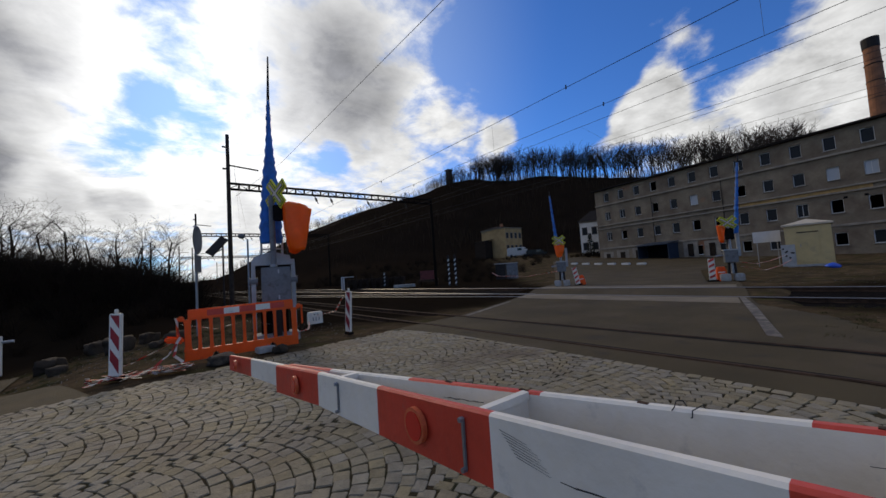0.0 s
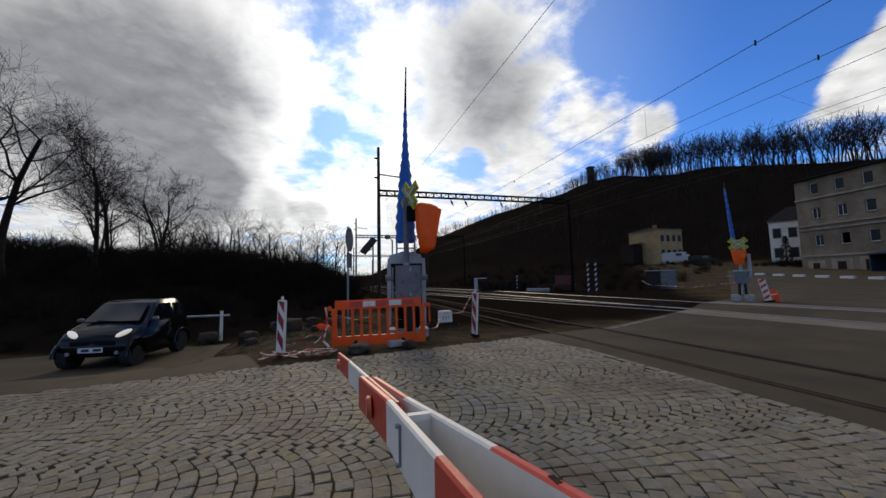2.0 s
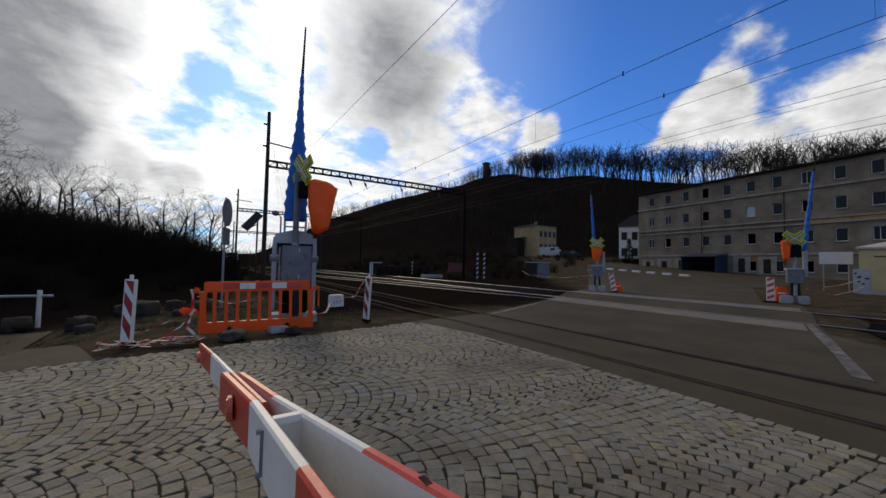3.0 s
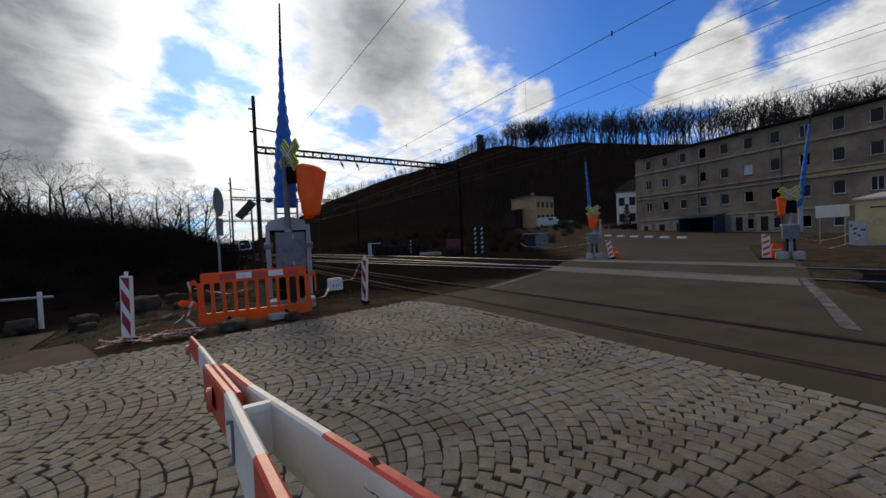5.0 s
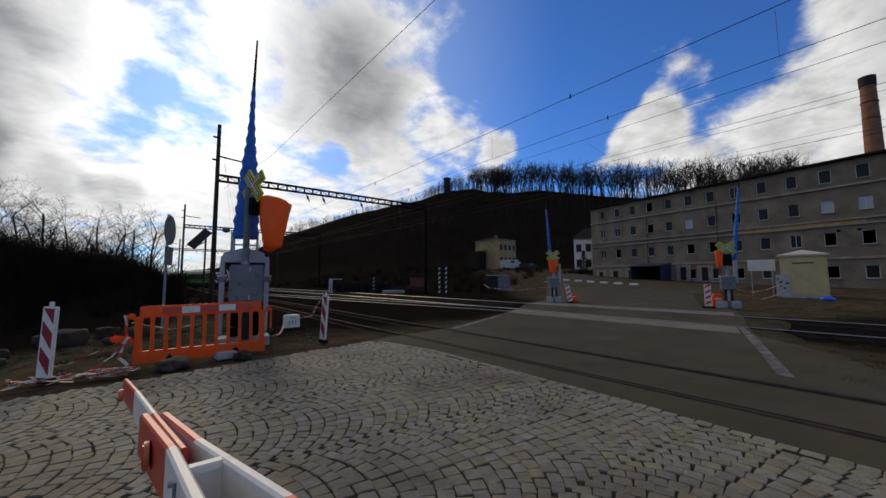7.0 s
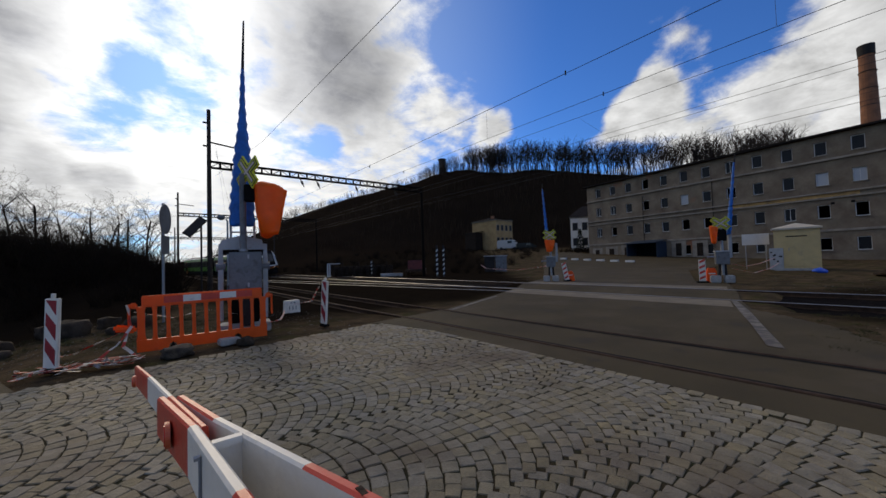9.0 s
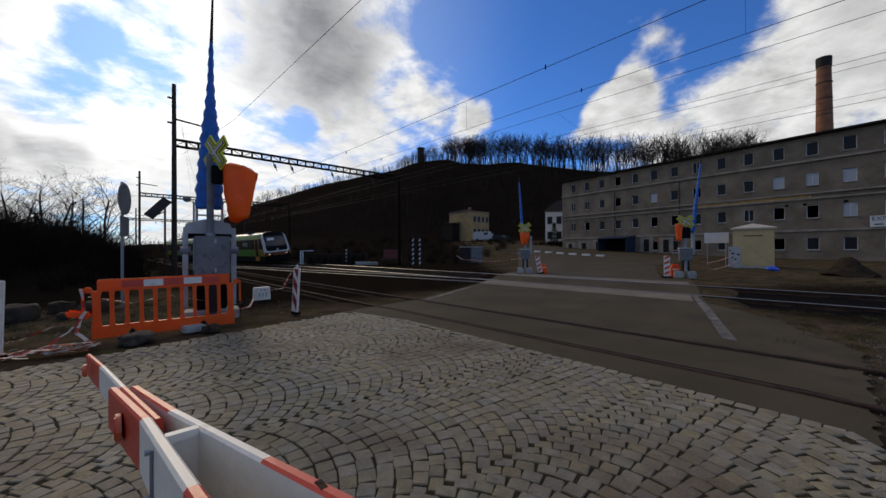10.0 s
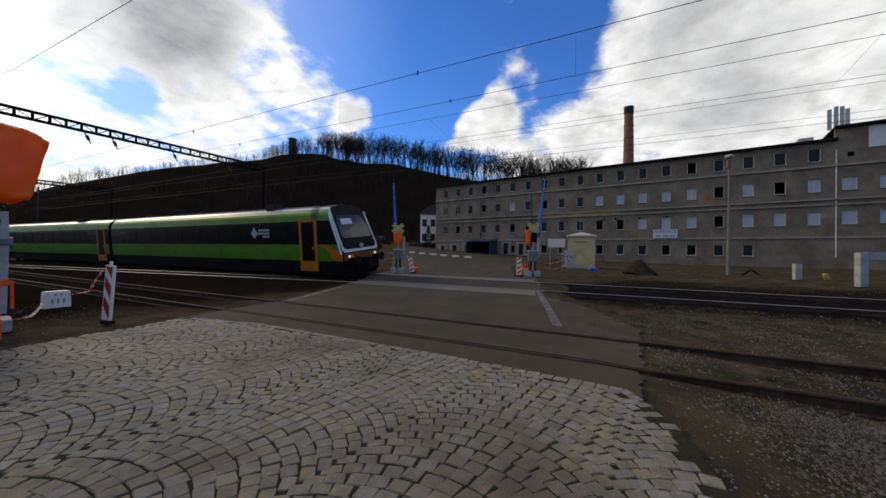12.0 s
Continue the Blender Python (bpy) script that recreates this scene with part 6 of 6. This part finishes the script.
def inside(poly, x, y):
    hit = False
    for (xa, ya), (xb, yb) in zip(poly, poly[1:] + poly[:1]):
        if (ya > y) != (yb > y) and x < (xb - xa) * (y - ya) / (yb - ya) + xa:
            hit = not hit
    return hit


# grass tufts and litter
items = []
tuft = []
for k in range(4):
    r2 = random.Random(90 + k)
    segs = []
    for _ in range(26):
        p = Vector((r2.uniform(-0.12, 0.12), r2.uniform(-0.12, 0.12), 0))
        q = p + Vector((r2.uniform(-0.08, 0.08), r2.uniform(-0.08, 0.08), r2.uniform(0.02, 0.09)))
        segs.append((p, q, 0.004, 0.001))
    tuft.append(rods_mesh(segs, 3, 0.0008))
rnd = random.Random(31)
for _ in range(900):
    zone = rnd.random()
    if zone < 0.4:
        x, y = rnd.uniform(8.2, 13), rnd.uniform(-14, 0.2)
    elif zone < 0.55:
        x, y = rnd.uniform(4.7, 7.8), rnd.uniform(-9, -1.4)
    elif zone < 0.8:
        x, y = rnd.uniform(-3, 3), rnd.uniform(8.2, 13)
    else:
        x, y = rnd.uniform(17, 24), rnd.uniform(-14, 1.5)
    if 13 < x < 17:
        continue
    items.append((tuft[rnd.randrange(4)], (x, y, gz(x, y) - 0.03), rnd.uniform(0, 6.28), rnd.uniform(0.3, 1.1)))
stuff("grass", items, 3, 0.001, DRYGRASS, "thin tufts of dry grass on the bare soil", "grass")
vs, fs = [], []
for _ in range(9000):
    zone = rnd.random()
    if zone < 0.45:
        x, y = rnd.uniform(7.8, 13.2), rnd.uniform(-13, -1.2)
    elif zone < 0.65:
        x, y = rnd.uniform(3.2, 8.0) if zone < 0.55 else rnd.gauss(5.0, 0.75), rnd.uniform(-8, -1.2) if zone < 0.55 else rnd.gauss(-3.1, 0.5)
    elif zone < 0.8:
        x, y = rnd.uniform(-3, 4.5), rnd.uniform(7.2, 12.5)
    else:
        x, y = rnd.uniform(16.6, 24), rnd.uniform(-12, 16)
    s = rnd.uniform(0.004, 0.013) * (1.8 if rnd.random() < 0.05 else 1)
    o = Vector((x, y, gz(x, y) - 0.03 + s * 0.3))
    n = len(vs)
    for px, py, pz in ((-1, -1, -0.5), (1, -0.9, -0.5), (0.9, 1, -0.5), (-0.9, 1, -0.5), (-0.6, -0.5, 0.6), (0.6, -0.6, 0.5), (0.5, 0.6, 0.6), (-0.6, 0.5, 0.5)):
        vs.append(tuple(o + Vector((px * s * rnd.uniform(0.7, 1.2), py * s * rnd.uniform(0.7, 1.2), pz * s))))
    fs += [tuple(n + i for i in q) for q in ((0, 1, 5, 4), (1, 2, 6, 5), (2, 3, 7, 6), (3, 0, 4, 7), (4, 5, 6, 7))]
def grit(x, y, s):
    o = Vector((x, y, gz(x, y) + s * 0.2))
    n = len(vs)
    for px, py, pz in ((-1, -0.8, -0.5), (1, -0.9, -0.5), (0.2, 1, -0.5), (-0.1, 0.1, 0.7)):
        vs.append(tuple(o + Vector((px * s * rnd.uniform(0.6, 1.2), py * s * rnd.uniform(0.6, 1.2), pz * s))))
    fs.extend(tuple(n + i for i in q) for q in ((0, 1, 3), (1, 2, 3), (2, 0, 3)))


for _ in range(9000):
    x, y = rnd.gauss(4.35, 0.55), rnd.gauss(-2.75, 0.42)
    if inside(COBBLES, x, y) and rnd.random() < 0.9:
        continue
    grit(x, y, rnd.uniform(0.006, 0.013))
for _ in range(9000):
    x, y = rnd.uniform(3.4, 9.5), rnd.uniform(-6, -1.1)
    if inside(COBBLES, x, y) or noise.noise((x * 1.1, y * 1.1, 3)) < -0.05:
        continue
    grit(x, y, rnd.uniform(0.005, 0.016))
ob = raw_mesh("gravel", vs, fs, mat("gravel_stone", (0.13, 0.115, 0.098), 0.9, var=0.3, scale=3, islands=0.6))
tagged(ob, "scattered pale gravel on the dark soil", "gravel", kind="stuff")


# ---- parked car ----
def car():
    c = thing("car", pose(-4.6, 10.65, gz(-4.6, 10.65) + 0.005, 0, 0, 172), "small black two-seat car with lit headlights standing on the side road", "car")
    # local +y forward
    prof = [(1.22, 0.28), (1.27, 0.42), (1.25, 0.6), (1.12, 0.76), (0.86, 0.9), (0.68, 0.97), (0.12, 1.42), (-0.15, 1.51), (-0.75, 1.5), (-1.02, 1.4), (-1.16, 1.0), (-1.2, 0.6), (-1.16, 0.3)]
    bm = bmesh.new()
    rows = []
    for x, inset, drop in ((-0.755, 0.0, 0.0), (-0.72, 0.03, 0.0), (-0.56, 0.1, 0.01), (0, 0.0, 0.02), (0.56, 0.1, 0.01), (0.72, 0.03, 0.0), (0.755, 0.0, 0.0)):
        r = []
        for y, z in prof:
            narrow = 1 - 0.2 * sstep(0.92, 1.5, z) if abs(x) > 0.5 else 1
            bow = 0.09 * (x / 0.755) ** 2 * (1 if y > 0.6 else 0.4 if y < -0.9 else 0)
            r.append(bm.verts.new((x * narrow, y - bow if y > 0 else y + bow, z + (0.02 if x == 0 and z > 0.7 else 0))))
        rows.append(r)
    for a, b in zip(rows, rows[1:]):
        for i in range(len(prof) - 1):
            bm.faces.new((a[i], a[i + 1], b[i + 1], b[i]))
    for r, flip in ((rows[0], 1), (rows[-1], 0)):
        bm.faces.new(r if flip else r[::-1])
    bm.faces.new([r[0] for r in rows] + [r[-1] for r in rows[::-1]])
    bmesh.ops.triangulate(bm, faces=[f for f in bm.faces if len(f.verts) > 4])
    body = part("body", bm, CARPAINT, c, "glossy black body", True)

    def pane(name, pts, off):
        b2 = bmesh.new()
        f = b2.faces.new([b2.verts.new(p) for p in pts])
        b2.normal_update()
        f.normal_update()
        r = bmesh.ops.extrude_face_region(b2, geom=[f])
        bmesh.ops.translate(b2, vec=Vector(off), verts=[v for v in r["geom"] if isinstance(v, bmesh.types.BMVert)])
        return part(name, b2, CARGLASS, c)

    pane("windscreen", [(-0.6, 0.66, 1.0), (0.6, 0.66, 1.0), (0.5, 0.16, 1.41), (-0.5, 0.16, 1.41)], (0, 0.025, 0.03))
    for s in (-1, 1):
        pane("side_window", [(s * 0.735, 0.42, 1.0), (s * 0.735, -0.5, 1.0), (s * 0.64, -0.45, 1.4), (s * 0.65, 0.1, 1.4)], (s * 0.02, 0, 0.006))
        pane("rear_quarter", [(s * 0.735, -0.58, 1.02), (s * 0.735, -0.95, 1.04), (s * 0.64, -0.85, 1.38), (s * 0.64, -0.53, 1.39)], (s * 0.02, 0, 0.006))
        for y in (0.93, -0.9):
            bm = bmesh.new()
            bm_rod(bm, (s * 0.54, y, 0.28), (s * 0.755, y, 0.28), 0.285, 0.285, 24)
            tyre = part("wheel", bm, TYRE, c)
            rod_part("rim", (s * 0.752, y, 0.28), (s * 0.765, y, 0.28), 0.18, DARK, tyre, 0.16, 18)
            bm = bmesh.new()
            for k in range(10):
                a0, a1 = math.pi * k / 10, math.pi * (k + 1) / 10
                bm_rod(bm, (s * 0.745, y + 0.35 * math.cos(a0), 0.28 + 0.35 * math.sin(a0)), (s * 0.745, y + 0.35 * math.cos(a1), 0.28 + 0.35 * math.sin(a1)), 0.045, 0.045, 6)
            part("wheel_arch", bm, CARPAINT, c)
        bm = bmesh.new()
        bm_sphere(bm, (s * 0.53, 1.07, 0.78), (0.17, 0.07, 0.045), 14, pose(0, 0, 0, -40, s * -26, s * -24))
        part("headlight", bm, LAMP, c, "lit headlight", True)
        bm = bmesh.new()
        bm_sphere(bm, (s * 0.84, 0.45, 1.05), (0.085, 0.05, 0.055), 12)
        part("mirror", bm, GREY, c, "grey door mirror", True)
        rod_part("fog_lamp", (s * 0.5, 1.2, 0.36), (s * 0.5, 1.235, 0.36), 0.045, GALV, c, seg=12)
    box_part("grille", (0, 1.235, 0.58), (0.9, 0.03, 0.1), UNDER, c, bevel=0.01)
    plate = box_part("number_plate", (0, 1.275, 0.44), (0.5, 0.015, 0.11), SIGNWHITE, c, "white number plate")
    for x in (-0.14, 0.1):
        box_part("plate_bar", (x, 1.285, 0.44), (0.16, 0.006, 0.06), SIGNBLACK, plate)
    rod_part("wiper", (-0.3, 0.72, 1.01), (0.3, 0.7, 1.05), 0.012, UNDER, c)
    rod_part("aerial", (0.3, -0.7, 1.5), (0.3, -0.85, 1.75), 0.008, UNDER, c)
    box_part("sill", (0, 0, 0.25), (1.35, 1.3, 0.14), UNDER, c)


car()


# ---- railcar ----
CAR_LEN = 22.9
SKIN = [(1.32, 0.26), (1.41, 0.93), (1.43, 1.25), (1.43, 1.72), (1.42, 1.74), (1.4, 2.4), (1.36, 2.86), (1.355, 2.88), (1.3, 3.14), (1.24, 3.26), (1.12, 3.4), (0.95, 3.5), (0.5, 3.6), (0, 3.63)]


def nose_y(z):
    return 0.0 if z < 1.25 else 0.95 * ((z - 1.25) / 2.38) ** 1.15


def railcar(name, label, nose):
    t = thing(name, pose(0, 0, 0), label, "railcar", "railcar set")
    ring = [(-x, z) for x, z in SKIN] + [(x, z) for x, z in SKIN[::-1][1:]]
    bm = bmesh.new()
    stations = [0.0, 0.02, 1.2, 1.5, 2.75, 6.0, 11, 16, 20, 21.7, 22.7, CAR_LEN] if nose else [0.0, 0.25, 0.6, 1.8, 6, 12, 18, 22.0, 22.6, CAR_LEN]
    rows = []
    for k, y in enumerate(stations):
        r = []
        for x, z in ring:
            yy = y
            if nose and k < 3:
                yy = nose_y(z) + (0.0, 0.06, 1.2)[k]
            sx = x
            if nose and k == 0:
                sx = x * (0.95 if z < 1.3 else 0.94)
            r.append(bm.verts.new((sx, yy, z)))
        rows.append(r)
    mats = [GREEN, BLACK, TRAINWHITE, TRAINROOF, UNDER, TRAINORANGE]
    n = len(ring)
    for k, (a, b) in enumerate(zip(rows, rows[1:])):
        for i in range(n - 1):
            f = bm.faces.new((a[i], a[i + 1], b[i + 1], b[i]))
            z = (ring[i][1] + ring[i + 1][1]) / 2
            # the white strip below the roof paints in the highlight along its edge
            f.material_index = 4 if z < 0.93 else 0 if z < 1.73 else 1 if z < 2.87 else 0 if z < 3.4 else 2 if z < 3.47 else 3
            if nose and k == 0:
                f.material_index = 4 if z < 0.93 else 5 if z < 1.3 else 2 if z < 3.4 else 3
    front = bm.faces.new(rows[0])
    front.material_index = 1 if nose else 4
    bm.faces.new(rows[-1][::-1]).material_index = 4
    bm.faces.new([r[0] for r in rows] + [r[-1] for r in rows[::-1]]).material_index = 4
    body = part("body", bm, mats, t, "green body with a black window band", False)
    # windows of the side, a little glossier than the band
    for s in (-1, 1):
        ys = np.arange(4.3, 21.5, 1.95)
        for y in ys:
            bm = bmesh.new()
            bm_box(bm, (s * 1.408, y, 2.3), (0.02, 1.7, 0.8), pose(0, 0, 0, 0, s * -2.5, 0), 0.008)
            part("window", bm, TRAINGLASS, t)
        d0 = 2.1 if nose else 1.1
        for y in ((d0,) if nose else (d0, 20.6)):
            bm = bmesh.new()
            bm_box(bm, (s * 1.41, y, 1.68), (0.06, 1.2, 2.5), pose(0, 0, 0, 0, s * -1.2, 0), 0.012)
            door = part("door", bm, TRAINORANGE, t, "orange passenger door")
            bm = bmesh.new()
            bm_box(bm, (s * 1.425, y, 1.87), (0.05, 0.86, 1.9), pose(0, 0, 0, 0, s * -1.2, 0), 0.01)
            inner = part("door_glass", bm, BLACK, door, "dark door glass")
            box_part("door_button", (s * 1.47, y - 0.36, 1.55), (0.02, 0.1, 0.16), TRAINORANGE, door)
        # pale emblem and illegible writing on the window band
        if nose:
            bm = bmesh.new()
            bm_prism(bm, [(-0.28, 0), (0, -0.28), (0.26, 0), (0, 0.34)], 0.006, pose(s * 1.43, 6.1, 2.3, 0, 0, 90 * s))
            part("emblem", bm, LIGHTGREY, t)
            for k, w in enumerate((0.85, 1.0, 0.55)):
                box_part("lettering_bar", (s * 1.43, 5.2 - (1.0 - w) / 2 + 0.2, 2.47 - 0.17 * k), (0.008, w, 0.1), LIGHTGREY, t)
    # roof gear
    for y, w, l, h in ((5.2, 0.55, 0.7, 0.42), (8.0, 0.8, 1.8, 0.16), (14, 0.9, 2.4, 0.18), (19, 0.7, 1.2, 0.2)):
        box_part("roof_unit", (-0.75 if l < 1 else 0, y, 3.62), (w, l, h), DARK, t, bevel=0.03)
    for x in (-0.5, 0.4):
        rod_part("horn", (x, 1.9, 3.55), (x, 1.9, 3.85), 0.02, DARK, t)
    # running gear
    for y in (3.6, 18.6):
        bm = bmesh.new()
        bm_box(bm, (0, y, 0.55), (2.0, 3.1, 0.35), None, 0.04)
        bg = part("bogie", bm, UNDER, t, "black bogie")
        for dy in (-0.95, 0.95):
            for s in (-1, 1):
                rod_part("wheel", (s * 0.69, y + dy, 0.42), (s * 0.82, y + dy, 0.42), 0.42, RUST, bg, seg=20)
    box_part("underframe", (0, 11, 0.55), (2.4, 10, 0.5), UNDER, t)
    if nose:
        for nm, quad, off, mm in (("windscreen_frame", ((1.3, 1.32), (1.24, 3.28)), -0.012, TRAINWHITE), ("windscreen_mask", ((1.17, 1.46), (1.12, 3.36)), -0.035, BLACK), ("windscreen", ((1.08, 1.98), (1.0, 3.08)), -0.055, WINDSHIELD)):
            bm = bmesh.new()
            (w0, z0), (w1, z1) = quad
            vs = []
            for x, z in ((-w0 + 0.12, z0), (w0 - 0.12, z0), (w0, z0 + 0.14), (w1, z1 - 0.1), (w1 - 0.1, z1), (-w1 + 0.1, z1), (-w1, z1 - 0.1), (-w0, z0 + 0.14)):
                vs.append((x, nose_y(z) + off, z))
            a = [bm.verts.new(v) for v in vs]
            b = [bm.verts.new((v[0], v[1] + 0.04, v[2])) for v in vs]
            bm.faces.new(a)
            bm.faces.new(b[::-1])
            for i in range(8):
                j = (i + 1) % 8
                bm.faces.new((a[j], a[i], b[i], b[j]))
            part(nm, bm, mm, t, "white frame round the windscreen" if nm == "windscreen_frame" else "")
        for s in (-1, 1):
            bm = bmesh.new()
            arc = [(0.04, 0.98), (0.04, 1.3), (0.35, 1.5), (0.8, 1.67), (1.35, 1.73), (1.35, 1.68), (0.95, 1.52), (0.7, 1.3), (0.55, 0.98)]
            bm_prism(bm, [(y, z) for y, z in arc], 0.012, pose(s * 1.438, 0, 0, 0, 0, 90))
            part("swoosh", bm, TRAINORANGE, t, "orange sweep on the green side")
        box_part("bumper_band", (0, -0.015, 1.1), (2.56, 0.06, 0.34), BUMPER, t, "orange band under the windscreen", 0.02)
        box_part("destination_panel", (-0.45, nose_y(2.75) - 0.075, 2.78), (0.75, 0.02, 0.3), SIGNWHITE, t, "pale destination panel", m=pose(0, 0, 0, -23, 0, 0))
        rod_part("wiper", (0.1, nose_y(1.7) - 0.08, 1.7), (0.75, nose_y(1.85) - 0.08, 1.85), 0.02, UNDER, t)
        for s in (-1, 1):
            for dx, mm in ((0.95, LAMP), (0.74, AMBER)):
                bm = bmesh.new()
                bm_rod(bm, (s * dx, -0.02, 1.12), (s * dx, -0.075, 1.12), 0.075, 0.065, 16)
                part("headlight", bm, mm, t)
            bm = bmesh.new()
            bm_rod(bm, (s * 0.88, 0.05, 0.95), (s * 0.88, -0.5, 0.95), 0.09, 0.09, 12)
            bm_rod(bm, (s * 0.88, -0.5, 0.95), (s * 0.88, -0.55, 0.95), 0.21, 0.21, 18)
            part("buffer", bm, UNDER, t)
        bm = bmesh.new()
        bm_rod(bm, (0, nose_y(1.5) - 0.1, 1.58), (0, nose_y(1.5) - 0.02, 1.58), 0.12, 0.12, 18)
        part("emblem", bm, LIGHTGREY, t, "round pale emblem under the windscreen")
        box_part("coupling", (0, -0.3, 0.9), (0.2, 0.6, 0.2), UNDER, t)
        box_part("plough", (0, 0.15, 0.38), (2.4, 0.12, 0.55), UNDER, t)
        for x in (-0.4, 0.35):
            rod_part("hose", (x, -0.02, 0.8), (x, -0.15, 0.45), 0.03, UNDER, t)
    else:
        box_part("gangway", (0, -0.3, 1.9), (1.3, 0.62, 2.2), UNDER, t)
    return t


lead = railcar("railcar", "green railcar with black window band and orange doors", True)
trail = railcar("railcar", "green trailing railcar coupled behind the leading one", False)


# ---- cobbles ----
def stone_shape(rnd2, w, l, h):
    """Rounded block: corner-cut rim, sunk edge, slightly domed top. Unit-size footprint w x l."""
    vs, fs = [], []
    cut = 0.13
    ringp = []
    for sx, sy in ((-1, -1), (1, -1), (1, 1), (-1, 1)):
        jx, jy = rnd2.uniform(0.94, 1.03), rnd2.uniform(0.94, 1.03)
        if sx * sy > 0:
            ringp += [(sx * jx, sy * jy * (1 - cut)), (sx * jx * (1 - cut), sy * jy)]
        else:
            ringp += [(sx * jx * (1 - cut), sy * jy), (sx * jx, sy * jy * (1 - cut))]
    for k, (sc, z) in enumerate(((1.0, -0.04), (1.0, h - 0.009), (0.91, h - 0.001))):
        for x, y in ringp:
            vs.append((x * w / 2 * sc, y * l / 2 * sc, z + (rnd2.uniform(-0.003, 0.003) if k else 0)))
    vs.append((0, 0, h + rnd2.uniform(-0.001, 0.003)))
    for k in range(2):
        for i in range(8):
            j = (i + 1) % 8
            fs.append((k * 8 + i, k * 8 + j, k * 8 + 8 + j, k * 8 + 8 + i))
    for i in range(8):
        fs.append((16 + i, 16 + (i + 1) % 8, 24))
    return vs, fs


def edge_x(y):
    """Where the cobbles end against the asphalt."""
    return float(np.interp(y, [-0.9, 1.2, 5.0, 6.85], [4.98, 5.12, 5.2, 4.85]))


def cobbles():
    """Segment arcs: slanting strips, each filled with bows that bulge towards the tracks."""
    rnd2 = random.Random(8)
    shapes = [stone_shape(rnd2, 1.0, 1.0, 0.0155) for _ in range(10)]
    W, PHI, ROW, SLANT = 1.5, radians(47), 0.127, radians(-7)
    R = W / (2 * math.sin(PHI))
    ca, sa = math.cos(SLANT), math.sin(SLANT)
    parent = new("cobble_paving")
    tagged(parent, "grey granite cobbles laid in bows with dark joints", "paving", kind="structure")
    meshes = []
    for i, (v, f) in enumerate(shapes):
        me = bpy.data.meshes.new("cobble")
        me.from_pydata(v, [], f)
        me.materials.append(STONE)
        meshes.append(me)
    vs, fs, singles = [], [], 0
    for k in range(-9, 9):
        vc = 3.285 + k * W
        for j in range(-98, 88):
            u0 = j * ROW
            n = 13
            shift = rnd2.uniform(-0.3, 0.3)
            for i in range(n):
                a0 = -PHI + 2 * PHI * (i + 0.5 + shift * 0.3) / n
                wob = 0.009
                u = u0 + R * (math.cos(a0) - math.cos(PHI)) + rnd2.uniform(-wob, wob)
                v = vc + R * math.sin(a0) + rnd2.uniform(-wob, wob)
                x, y = u * ca - v * sa, u * sa + v * ca
                if x < -7.5 or y < -4.4 or not inside(COBBLES, x, y):
                    continue
                if x > 4.3 and y > -0.9 and x > edge_x(y) - 0.13:
                    continue
                if y < 0.2 and x > 2.6 and not inside(COBBLES, x + 0.14, y - 0.1) and rnd2.random() < 0.45:
                    continue
                wx = ROW * math.cos(a0) * rnd2.uniform(0.93, 1.02)
                wy = 2 * PHI * R / n * rnd2.uniform(0.9, 1.03)
                z = 0.004 + rnd2.uniform(-0.003, 0.003) + 0.005 * noise.noise((x * 0.8, y * 0.8, 5)) - 0.009 * sstep(-0.2, -1.5, y) * sstep(2.4, 4.0, x) * (0.35 + noise.noise((x * 2.2, y * 2.2, 9)))
                ang = a0 + SLANT + rnd2.uniform(-0.07, 0.07)
                s = rnd2.randrange(10)
                if 1.6 < x < 4.0 and -0.35 < y < 1.9 and singles < 300:
                    ob = new("cobble", meshes[s])
                    ob.parent = parent
                    ob.matrix_basis = pose(x, y, z, rnd2.uniform(-1.2, 1.2), rnd2.uniform(-1.2, 1.2), math.degrees(ang)) @ Matrix.Diagonal((wx, wy, 1, 1))
                    singles += 1
                    continue
                c, sn = math.cos(ang), math.sin(ang)
                b = len(vs)
                vs += [(x + px * wx * c - py * wy * sn, y + px * wx * sn + py * wy * c, z + pz) for px, py, pz in shapes[s][0]]
                fs += [tuple(q + b for q in f) for f in shapes[s][1]]
    # edging row along the asphalt
    y = -0.9
    while y < 6.6:
        wy = rnd2.uniform(0.12, 0.17)
        x, z = edge_x(y) - 0.06, rnd2.uniform(-0.002, 0.004)
        b = len(vs)
        shape = shapes[rnd2.randrange(10)]
        vs += [(x + px * 0.125, y + wy / 2 + py * wy * 0.95, z + pz) for px, py, pz in shape[0]]
        fs += [tuple(q + b for q in f) for f in shape[1]]
        y += wy
    rest = raw_mesh("cobble_field", vs, fs, STONE)
    rest.parent = parent
    tagged(rest, "", kind="stuff")


cobbles()


# ---- motion of the train ----
def motions():
    # seconds and where the nose is along the line
    line = [(t, 10.9 + 16 * (12 - t) - 0.45 * (12 - t) ** 2) for t in (0, 1.5, 3, 4.5, 6, 7.5, 8.5, 9.5, 10, 10.5, 11, 11.5, 12)]

    def at(y):
        a = math.degrees(math.atan2(main_x(y + 20) - main_x(y + 2), 18))
        return pose(main_x(y + 3) + 3 * math.tan(radians(a)) * -1, y, 0.1, 0, -6.4, -a)

    walk(lead, [(t, at(y)) for t, y in line])
    walk(trail, [(t, at(y + CAR_LEN + 0.6)) for t, y in line])


motions()
